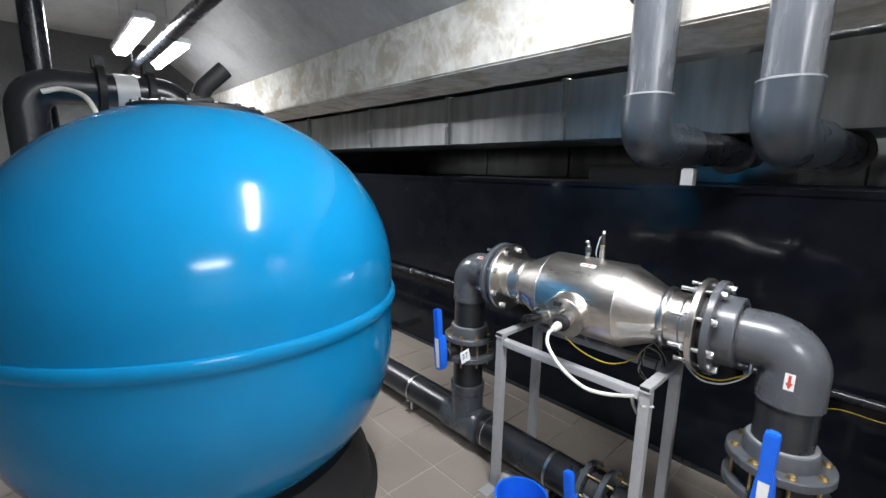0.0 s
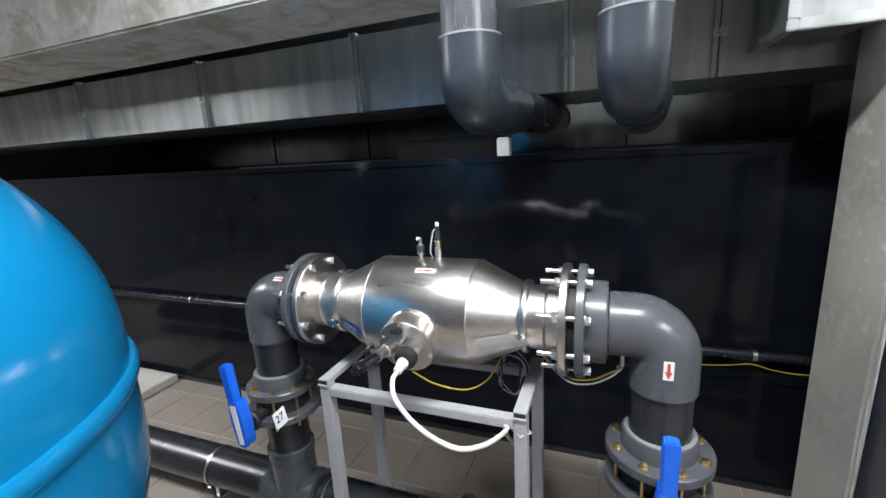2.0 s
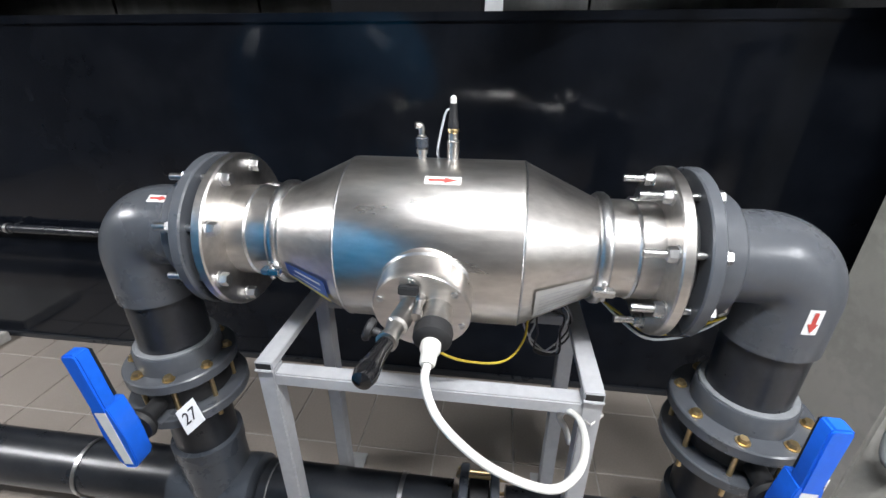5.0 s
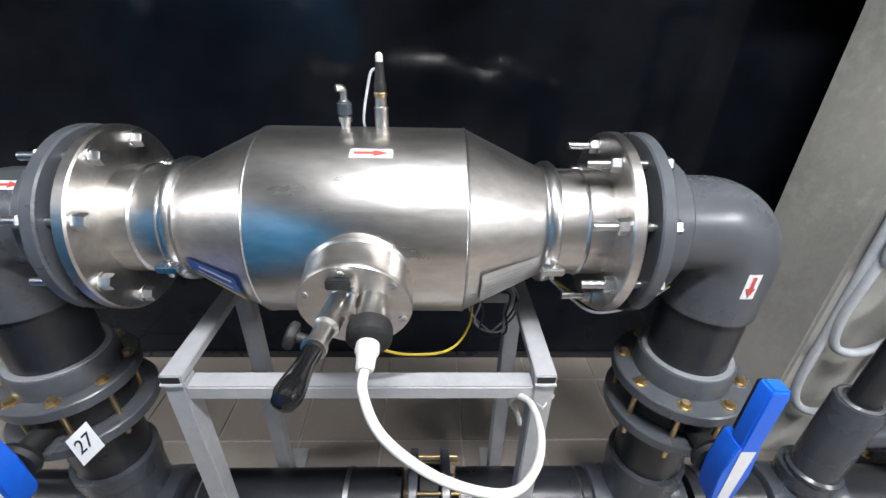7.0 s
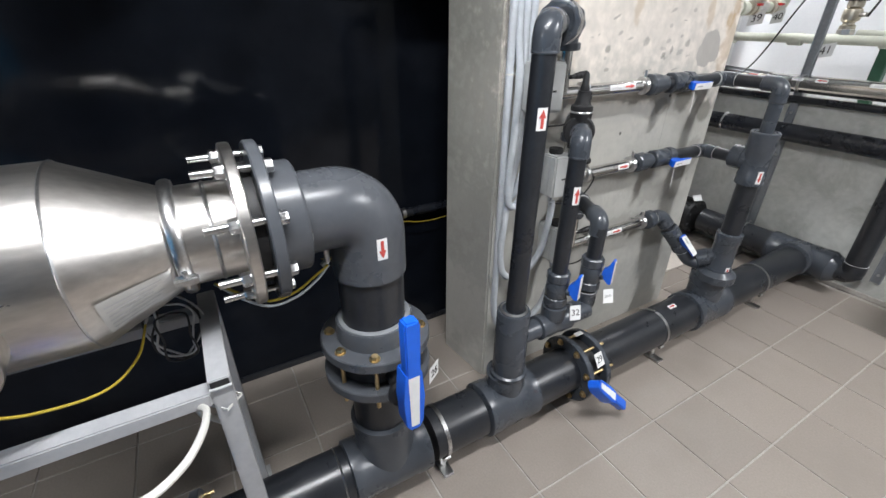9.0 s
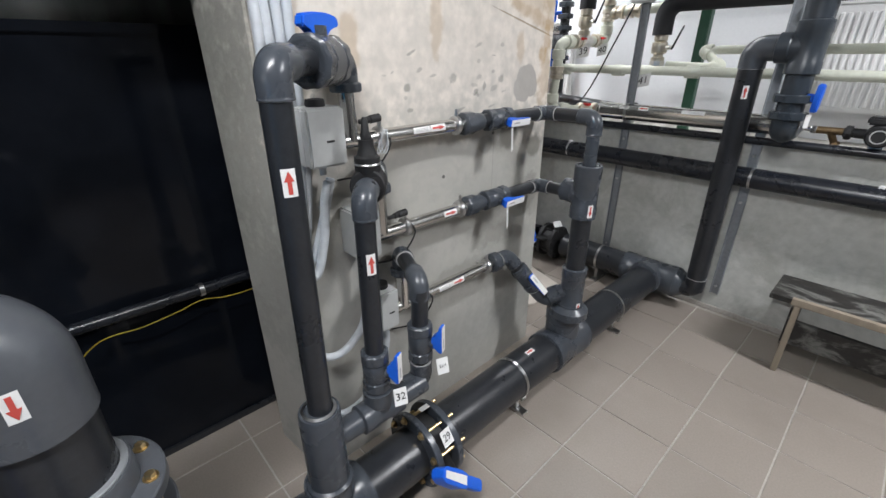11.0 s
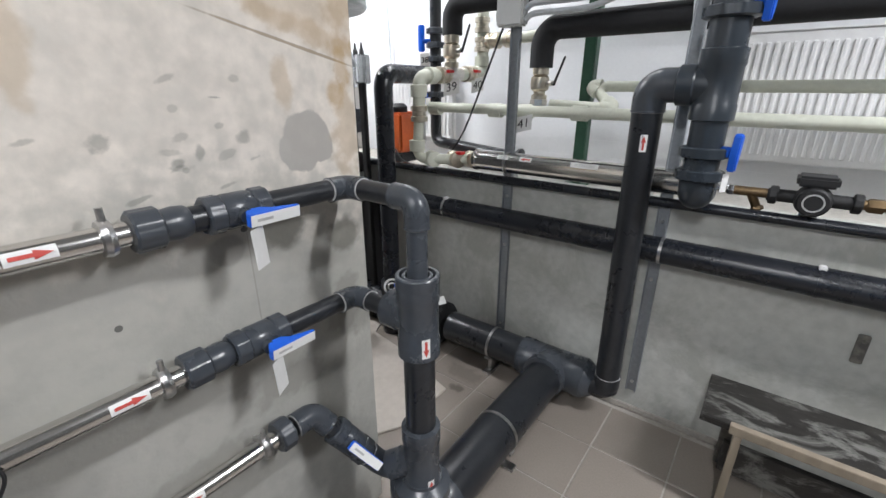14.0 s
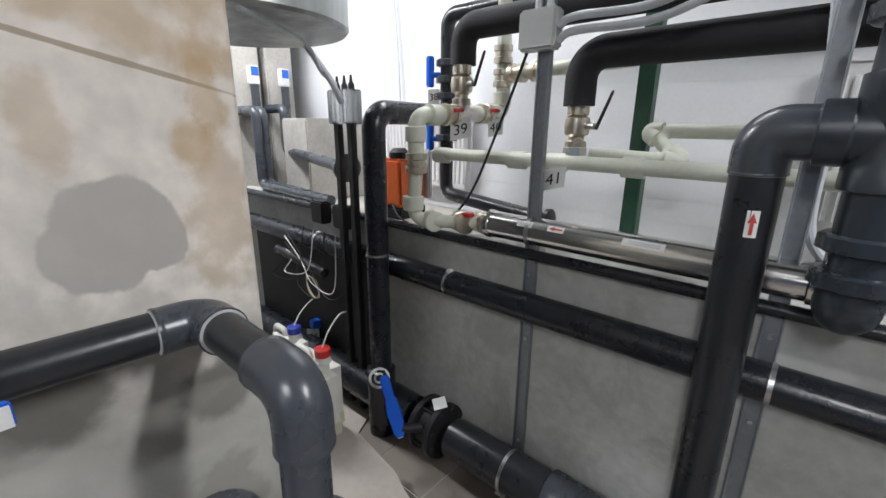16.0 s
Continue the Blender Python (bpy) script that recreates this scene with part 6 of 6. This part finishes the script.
# green manifold with tags 39 and 40 and the orange dosing head
mf = thing("valve_manifold", (2.88, -2.8, 1.5), "pale green plastic manifold with metal valves and red taps", "pipe")
part("pipe", tube([(2.9, -2.52, 1.38), (2.9, -2.52, 1.525), (2.88, -2.70, 1.53)], 0.032, bend=0.05, seg=22), PPR, mf)
part("pipe", tube([(2.88, -2.80, 1.535), (2.88, -3.075, 1.545), (2.88, -3.06, 2.02)], 0.032, bend=0.05, seg=22), PPR, mf)
part("pipe", tube([(2.9, -2.52, 1.33), (2.92, -2.52, 1.115), (2.68, -2.64, 1.12)], 0.027, bend=0.05, seg=22), PPR, mf)
part("pipe", rod((2.88, -3.06, 1.715), (2.3, -3.08, 1.735), 0.029, 18), PPR, mf)
for at, d in (((2.9, -2.52, 1.455), Z), ((2.89, -2.605, 1.527), Y), ((2.918, -2.52, 1.185), Z), ((2.845, -2.557, 1.117), (2, -1, 0)), ((2.88, -3.0, 1.542), Y), ((2.88, -3.065, 1.61), Z)):
    part("socket", turned([(0.032, -0.03), (0.041, -0.027), (0.042, 0.027), (0.032, 0.03)], at, d, 22), PPR, mf, "thicker pale green socket")
for at, d in (((2.88, -2.69, 1.53), Y), ((2.88, -2.93, 1.54), Y), ((2.88, -3.062, 1.7), Z), ((2.88, -3.06, 1.8), Z), ((2.8, -3.063, 1.717), X), ((2.69, -3.067, 1.72), X), ((2.9, -2.52, 1.345), Z), ((2.735, -2.612, 1.119), (2, -1, 0)), ((2.655, -2.652, 1.12), (2, -1, 0))):
    part("fitting", turned([(0.031, -0.04), (0.043, -0.037), (0.043, -0.014), (0.036, -0.011), (0.036, 0.011), (0.043, 0.014), (0.043, 0.037), (0.031, 0.04)], at, d, 12), NICKEL, mf, "metal union fitting")
part("junction", join(rod((2.88, -2.69, 1.535), (2.88, -2.84, 1.538), 0.036, 20), rod((2.88, -2.765, 1.53), (2.88, -2.768, 1.58), 0.036, 20)), STEEL, mf, "metal tee piece")
for at in ((2.835, -2.70, 1.548), (2.835, -2.955, 1.555), (2.69, -2.60, 1.155)):
    part("red_tap", block(at[0] - 0.012, at[0] + 0.03, at[1] - 0.02, at[1] + 0.02, at[2] - 0.007, at[2] + 0.007, 0.003), REDCAP, mf, "red tap handle")
number_tag(mf, "40", (2.84, -2.965, 1.483), (-0.74, -0.62, 0.2), (-0.1, 0.12, 1), 0.07, 0.075, 0.055)
dp = thing("dosing_pump", (3.32, -2.8, 1.03), "orange and grey dosing pump standing on the wall", "pump")
part("body", block(3.24, 3.42, -2.93, -2.74, 1.09, 1.33, 0.015), ORANGE, dp)
part("cover", block(3.22, 3.30, -2.965, -2.932, 1.12, 1.37, 0.01), BOX, dp, "grey front cover")
part("foot", block(3.24, 3.43, -2.93, -2.74, 1.03, 1.09, 0.008), RUBBER, dp)
part("head", turned([(0.05, 0), (0.05, 0.03), (0.03, 0.05)], (3.3, -2.8, 1.33), (0, 0, 1), 24), RUBBER, dp)
sw = thing("actuator", (2.66, -2.98, 1.83), "small orange and white valve actuator on green pipe", "actuator")
part("body", block(2.62, 2.70, -2.98, -2.9, 1.78, 1.90, 0.008), BOX, sw)
part("cap", block(2.595, 2.64, -2.96, -2.91, 1.81, 1.93, 0.006), ORANGE, sw)

# grey valve column and thin pipes
gv = thing("valve_column", (3.2, -3.12, 1.1), "dark plastic pipe column with blue valves behind the wall", "pipe")
part("pipe", tube([(WEST + 0.05, -3.1, 2.06), (3.25, -3.1, 2.02), (3.25, -3.1, 1.13), (2.55, -2.95, 1.10)], 0.036, bend=0.06, seg=22), PIPE, gv)
for zz in (1.33, 1.41, 1.55, 1.62, 1.7, 1.78):
    part("union_nut", union_nut((3.25, -3.1, zz), Z, 0.058, 0.035), PVC, gv, "ribbed grey plastic union nut")
for zz in (1.42, 1.74):
    part("handle", join(block(3.3, 3.33, -3.06, -3.02, zz - 0.06, zz + 0.09, 0.006), rod((3.25, -3.1, zz), (3.31, -3.04, zz), 0.014, 12)), HANDLE, gv, "blue plastic handle")
number_tag(gv, "38", (3.29, -3.04, 1.63), (-0.74, -0.62, 0.1), (0, 0, 1), 0.06, 0.08, 0.05)
part("flange_disc", turned([(0.03, 0), (0.055, 0.004), (0.055, 0.02), (0.03, 0.024)], (2.52, -2.94, 1.10), X, 24), PIPE, gv)

# black riser and the pipe over it
br = run("black_riser", (3.12, -2.52, 0.2), "tall black pipe bending away above the knee wall")
part("pipe", tube([(3.13, -2.50, 0.1), (3.13, -2.50, 1.54), (3.2, -3.1, 1.54)], 0.05, bend=0.075, seg=32, steps=10), BLACK_PIPE, br)
part("pipe_clip", turned([(0.05, -0.005), (0.053, -0.005), (0.053, 0.005), (0.05, 0.005)], (3.13, -2.50, 0.93), Z, 32, cap=False), ZINC, br)
part("base", turned([(0.068, 0.0), (0.068, 0.35), (0.052, 0.36)], (3.13, -2.50, 0.0), Z, 32), BLACK_PIPE, br)
part("white_rings", join(turned([(0.05, 0), (0.05, 0.002), (0.038, 0.002), (0.038, 0)], (3.075, -2.44, 0.345), (-0.8, 0.5, 0.25), 28, cap=False), turned([(0.026, 0), (0.026, 0.002), (0.016, 0.002), (0.016, 0)], (3.075, -2.44, 0.345), (-0.8, 0.5, 0.25), 24, cap=False)), PAPER, br, "white ring marks")

# junction box with its conduits
jb = thing("junction_box", (2.455, -2.66, 1.78), "light grey square junction box on the strut", "junction box")
part("body", block(2.385, 2.515, -2.66, -2.60, 1.72, 1.84, 0.008), BOX, jb)
for zz, k in ((1.745, 0.0), (1.785, 0.02)):
    part("conduit", ribbed([(2.385, -2.63, zz), (2.33, -2.63, zz + 0.02), (2.1, -2.66, zz + 0.03), (1.85, -2.68, zz + 0.12 + k), (1.76, -2.68, zz + 0.1 + k), (1.725, -2.67, zz - 0.1), (1.7, -2.66, 1.5), (1.69, -2.66, 1.25), (1.62, -2.66, 1.15)], 0.0125, 0.012, 10), CONDUIT, jb, "grey conduit sagging to the next strut")
for k in (-0.03, 0.01):
    part("conduit", ribbed([(2.45 + k, -2.63, 1.84), (2.45 + k, -2.635, 2.1), (2.47 + k, -2.64, 2.9)], 0.0125, 0.012, 10), CONDUIT, jb)
hangw = thing("loose_cable", (2.6, -2.7, 1.7), "thin black cable hanging from the junction box", "cable")
part("cable", cable([(2.5, -2.64, 1.72), (2.62, -2.68, 1.5), (2.78, -2.7, 1.2), (2.95, -2.68, 1.05), (3.15, -2.67, 1.06), (3.25, -2.7, 1.12)], 0.005), RUBBER, hangw)

wc = thing("wall_cable", (3.9, -3.395, 2.9), "thin grey cable hanging down the white wall", "cable")
part("cable", cable([(4.02, -3.395, 2.98), (4.0, -3.39, 2.5), (3.95, -3.395, 2.1), (3.92, -3.39, 1.62)], 0.007), CONDUIT, wc)

# radiators
def radiator(x0, x1, z0, z1, label):
    r = thing("radiator", ((x0 + x1) / 2, WHITE, z0), label, "radiator", "radiators")
    body = part("front_panel", block(x0, x1, WHITE + 0.07, WHITE + 0.085, z0, z1, 0.005), RADIATOR, r)
    n = int((x1 - x0) / 0.033)
    for i in range(n):
        cx = x0 + 0.02 + (x1 - x0 - 0.04) * i / (n - 1)
        part("rib", block(cx - 0.009, cx + 0.009, WHITE + 0.084, WHITE + 0.094, z0 + 0.03, z1 - 0.04, 0.004, seg=1), RADIATOR, body)
    part("back_panel", block(x0, x1, WHITE + 0.02, WHITE + 0.035, z0, z1, 0.005), RADIATOR, r)
    part("top_grille", block(x0, x1, WHITE + 0.018, WHITE + 0.09, z1, z1 + 0.01, 0.003), RADIATOR, r)
    for cx in (x0 + 0.15, x1 - 0.15):
        part("wall_bracket", block(cx - 0.02, cx + 0.02, WHITE, WHITE + 0.02, z0 + 0.05, z1 - 0.05), RADIATOR, r)
    return r


radiator(0.1, 1.72, 1.14, 1.70, "long white ribbed panel radiator on the white wall")
radiator(3.3, 4.05, 1.12, 1.6, "white ribbed panel radiator behind the valve columns")

# canisters on the floor
def canister(x, y, cap, label, liquid, s=1.0):
    c = thing("canister", (x, y, 0), label, "canister", "plastic canisters")
    w, d, hgt = 0.13 * s, 0.105 * s, 0.40 * s
    part("body", join(block(x - w, x + w, y - d, y + d, 0.012, hgt, 0.06, seg=6), tube([(x + w * 0.75, y, hgt - 0.02), (x + w * 0.7, y, hgt + 0.03), (x - w * 0.05, y, hgt + 0.03), (x - w * 0.1, y, hgt - 0.02)], 0.016, 0.025, 14), turned([(0.04, hgt - 0.01), (0.03, hgt + 0.025)], (x - w * 0.45, y - d * 0.3, 0), Z, 20)), CAN, c)
    if liquid:
        part("filled_base", block(x - w - 0.0012, x + w + 0.0012, y - d - 0.0012, y + d + 0.0012, 0.0125, 0.17 * s, 0.055, seg=5), CAN_LIQ, c, "lower part filled with yellowish liquid")
    part("cap", turned([(0.036, hgt + 0.02), (0.037, hgt + 0.055), (0.03, hgt + 0.06)], (x - w * 0.45, y - d * 0.3, 0), Z, 24), cap, c, "screw cap")
    part("hose", cable([(x - w * 0.45, y - d * 0.3, hgt + 0.06), (x - w * 0.3, y - 0.09, hgt + 0.12), (x + w * 0.2, y - 0.2, hgt + 0.14), (x + w * 0.5, y - 0.27, hgt + 0.12)], 0.004), WHITE_CABLE, c)
    return c


canister(3.335, -2.235, REDCAP, "white plastic canister with red cap, half full", True, 1.1)
canister(3.74, -2.33, BLUECAP, "white plastic canister with blue cap on the tiles", False, 0.95)
cloth = thing("floor_slab", (2.95, -2.1, 0), "pale beige slab under the canisters", "slab")
part("slab", prism([(2.5, -2.225), (2.765, -2.3), (2.865, -2.342), (3.19, -2.385), (3.25, -2.51), (3.9, -2.51), (3.9, -1.62), (2.66, -1.62), (2.5, -1.9)], (0, 0, 0), (1, 0, 0), (0, 1, 0), 0.012, 0.003), SLAB, cloth, smooth=0)

# dosing panel in the passage
dpn = thing("dosing_station", (3.75, -2.6, 0.3), "black dosing station with cables on steel uprights", "dosing station")
part("board", block(3.35, 4.6, -2.655, -2.63, 0.02, 0.78, 0.004), RUBBER, dpn)
part("rail", block(3.32, 3.36, -2.56, -2.53, 0.0, 1.5, 0.004), RUBBER, dpn, "dark steel upright with slots")
part("rail", block(3.42, 3.46, -2.56, -2.53, 0.0, 1.5, 0.004), RUBBER, dpn)
for k in range(5):
    part("thin_cable", cable([(3.38 + 0.1 * k, -2.52, 0.95), (3.35 + 0.12 * k, -2.48, 0.72 - 0.06 * (k % 3)), (3.5 + 0.14 * k, -2.46, 0.62 + 0.05 * (k % 2)), (3.75 + 0.05 * k, -2.5, 0.75), (4.0, -2.52, 0.9 - 0.04 * k)], 0.003), WHITE_CABLE if k % 2 else RUBBER, dpn, "thin loose cable")
for k in range(3):
    pts = [Vector((3.7 + 0.06 * math.cos(a + k), -2.5, 0.62 + 0.06 * math.sin(a + k * 1.3))) for a in [2 * math.pi * i / 10 for i in range(11)]]
    part("cable_loop", cable(pts, 0.0028, 8, 4), WHITE_CABLE if k else YELLOW, dpn)
number_tag(dpn, "44", (3.870, -2.58, 0.229), (-0.74, -0.62, 0), (0, 0, 1), 0.075, 0.1, 0.055)
part("blue_lever", block(3.850, 3.900, -2.63, -2.575, 0.279, 0.329, 0.004), HANDLE, dpn, "small blue valve lever")
part("dosing_line", rod((3.6, -2.52, 0.72), (4.1, -2.52, 0.76), 0.025, 16), PIPE, dpn)
for bx in (3.42, 3.62):
    part("small_box", block(bx, bx + 0.11, -2.60, -2.54, 0.98, 1.10, 0.008), RUBBER, dpn, "small dark junction box")

# clear flow cell on the uprights
fc = thing("flow_cell", (3.42, -2.55, 1.62), "clear acrylic measuring cell with sensors on steel uprights", "sensor")
part("cell", block(3.31, 3.47, -2.59, -2.51, 1.49, 1.64, 0.006), CLEAR, fc)
for cx in (3.335, 3.385, 3.44):
    part("tube", rod((cx, -2.55, 1.47), (cx, -2.55, 1.64), 0.017, 18), CLEAR, fc)
    part("probe", turned([(0.014, 1.635), (0.014, 1.66), (0.008, 1.67), (0.004, 1.70)], (cx, -2.55, 0), Z, 14), RUBBER, fc)
part("hose", cable([(3.34, -2.5, 1.58), (3.36, -2.42, 1.72), (3.7, -2.3, 2.1), (4.2, -2.2, 2.3), (4.6, -2.1, 2.6)], 0.014), CONDUIT, fc, "light grey hose")

# round hood of galvanised sheet above the passage
hood = thing("duct_hood", (3.5, -1.98, 2.0), "round galvanised sheet duct hood with dark cables", "duct")
part("drum", turned([(0.0, 0.0), (0.37, 0.0), (0.38, 0.01), (0.38, 0.16), (0.37, 0.17), (0.0, 0.17)], (3.3, -2.05, 1.80), Z, 64), GALV, hood)
part("stem", rod((3.3, -2.05, 1.95), (3.3, -2.05, CEIL), 0.15, 32), GALV, hood)
part("cable", cable([(2.95, -1.9, 1.785), (3.08, -2.08, 1.785), (3.22, -2.27, 1.77), (3.36, -2.42, 1.7), (3.38, -2.5, 1.66)], 0.008), CONDUIT, hood, "light grey cable")

# far end: concrete blocks, controllers, pipes
for y0, y1, z1, lab in ((-2.97, -2.70, CEIL, "pale concrete column at the far end"), (-3.24, -3.02, 2.4, "pale concrete column with controller"), (-3.4, -2.9, 1.53, "beige concrete plinth on the raised floor")):
    cb = thing("concrete_column" if z1 > 2 else "plinth", (5.2, (y0 + y1) / 2, 0.97), lab, "column")
    part("shaft", block(5.0 if z1 > 2 else 4.3, 5.45 if z1 > 2 else 4.62, y0, y1, 0.97, z1, 0.01), CONC, cb, smooth=0)
for yy in (-2.9, -3.14):
    ct = thing("controller", (4.99, yy, 1.75), "small white and blue controller on the concrete column", "controller", "wall controllers")
    part("case", block(4.94, 5.0, yy - 0.035, yy + 0.035, 1.77, 1.90, 0.006), RADIATOR, ct)
    part("display", block(4.936, 4.9402, yy - 0.028, yy + 0.028, 1.83, 1.89, 0.002), HANDLE, ct, "blue display panel")
    part("pipe", rod((4.96, yy, 1.77), (4.96, yy, 1.5), 0.03, 18), PVC, ct)
fp = run("far_pipe", (4.7, -2.8, 1.1), "grey plastic pipes bending down at the far end")
for yy, xx in ((-2.76, 4.7), (-2.82, 4.72)):
    part("pipe", tube([(xx + 0.28, yy, 1.58), (xx, yy, 1.58), (xx, yy, 1.07), (xx - 0.9, -2.72, 1.065)], 0.032, bend=0.05, seg=18), PVC, fp)
part("pipe", tube([(4.98, -2.98, 1.6), (4.72, -2.98, 1.6), (4.72, -2.98, 1.3), (3.5, -2.62, 1.28)], 0.032, bend=0.05, seg=18), PVC, fp, "level grey branch")
part("flange", turned([(0.03, 0), (0.07, 0.004), (0.07, 0.03), (0.03, 0.034)], (3.47, -2.61, 1.28), (1, -0.3, 0), 24), PVC, fp)

# ---- at the far side of the blue vessel ----
nb = run("backwash_pipes", (0.36, 3.1, 0), "black and dark grey plastic pipes behind the blue vessel")
part("pipe", tube([(0.36, 3.1, 0.0), (0.36, 3.1, 1.97), (1.02, 3.1, 2.0), (1.1, 3.0, 1.6)], 0.085, bend=0.13, seg=30), PIPE, nb)
part("union_sleeve", rod((0.72, 3.1, 1.985), (0.82, 3.1, 1.99), 0.09, 30), BOX, nb, "pale grey sleeve")
for cx in (0.66, 0.88):
    part("flange", join(turned([(0.09, -0.02), (0.125, -0.016), (0.125, 0.016), (0.09, 0.02)], (cx, 3.1, 1.985), X, 32), block(cx - 0.03, cx + 0.03, 3.05, 3.15, 2.08, 2.15, 0.01)), RUBBER, nb, "black pipe flange")
part("upright", rod((0.43, 3.35, 0.0), (0.43, 3.35, CEIL), 0.055, 24), BLACK_PIPE, nb, "black upright pipe to the ceiling")
db = thing("ceiling_pipe", (1.18, 4.0, 2.5), "dark steel pipe hung below the ceiling", "pipe")
part("pipe", tube([(1.18, 6.5, 2.52), (1.19, 1.75, 2.54), (1.19, 1.7, CEIL)], 0.05, bend=0.09, seg=20), BLACK_PIPE, db)
for cy in (5.6, 4.0, 2.6):
    part("hanger", rod((1.185, cy, 2.58), (1.185, cy, CEIL), 0.008, 8), ZINC, db)
lc = thing("light_cable", (0.2, 3.2, 1.8), "white cable arching over the pipes", "cable")
part("cable", cable([(0.42, 2.97, 1.93), (0.5, 2.95, 1.95), (0.58, 2.85, 1.9), (0.62, 2.7, 1.72)], 0.012), WHITE_CABLE, lc)

# blue bucket, floor slab
bk = thing("bucket", (1.746, 1.047, 0), "blue plastic bucket beside the stand", "bucket")
part("wall", turned([(0.085, 0.0), (0.11, 0.2), (0.116, 0.205), (0.116, 0.215), (0.106, 0.215), (0.082, 0.01)], (1.746, 1.047, 0), Z, 40, cap=False), HANDLE, bk)
part("bottom", turned([(0.084, 0.004), (0.084, 0.01)], (1.746, 1.047, 0), Z, 32), HANDLE, bk)
ps = thing("paving_slab", (2.6, 3.9, 0), "loose beige concrete slab lying on the tiles", "slab")
part("slab", block(2.45, 2.80, 3.42, 4.3, 0.0, 0.055, 0.006), CONC, ps, smooth=0)

# dark sheet duct hanging beside the pipes
sd = thing("duct_elbow", (2.3, -0.15, 1.85), "galvanised duct branch hanging under the ceiling", "duct")
part("branch", block(2.33, 2.66, -0.24, -0.03, 1.87, 2.6, 0.003), GALV, sd, smooth=0)
part("edge_flange", block(2.30, 2.67, -0.035, -0.01, 1.845, 1.875, 0.003), GALV, sd, smooth=0)
part("edge_flange", block(2.30, 2.33, -0.24, -0.035, 1.845, 1.875, 0.003), GALV, sd, smooth=0)
part("corner_post", block(2.305, 2.335, -0.04, -0.012, 1.875, 2.6, 0.003), GALV, sd, smooth=0)
# dark sheet that paints the shade on the branch's underside
part("shade_sheet", block(2.33, 2.66, -0.24, -0.035, 1.862, 1.868), IRON, sd, "underside coloured dark for shade", smooth=0)

# ---- floor tiles ----
TP = 0.305
tile_bm = block(-TP / 2 + 0.0032, TP / 2 - 0.0032, -TP / 2 + 0.0032, TP / 2 - 0.0032, -0.006, 0.0, 0.0012, seg=1)
tile_me = bpy.data.meshes.new("tile")
tile_bm.to_mesh(tile_me)
tile_bm.free()
tile_me.materials.append(TILE)
far_tiles = []
for i in range(-14, 15):
    for j in range(-7, 25):
        tx, ty = 1.775 + TP * (i + 0.5), -0.793 + TP * (j + 0.5)
        if not (WEST < tx < 6.2 and SOUTH - 0.1 < ty < NORTH):
            continue
        if tx > 2.9 and ty > -1.5:
            continue
        if -0.3 < tx < 3.7 and ty < 3.9:
            ob = new("tile", tile_me)
            ob.parent = floor
            ob.matrix_basis = pose(tx, ty, random.uniform(-0.0006, 0.0004), random.uniform(-0.1, 0.1), random.uniform(-0.1, 0.1), 0)
        else:
            far_tiles.append(block(tx - TP / 2 + 0.0032, tx + TP / 2 - 0.0032, ty - TP / 2 + 0.0032, ty + TP / 2 - 0.0032, -0.006, 0.0))
part("tile_field", join(*far_tiles), TILE, floor, smooth=0, kind="stuff")
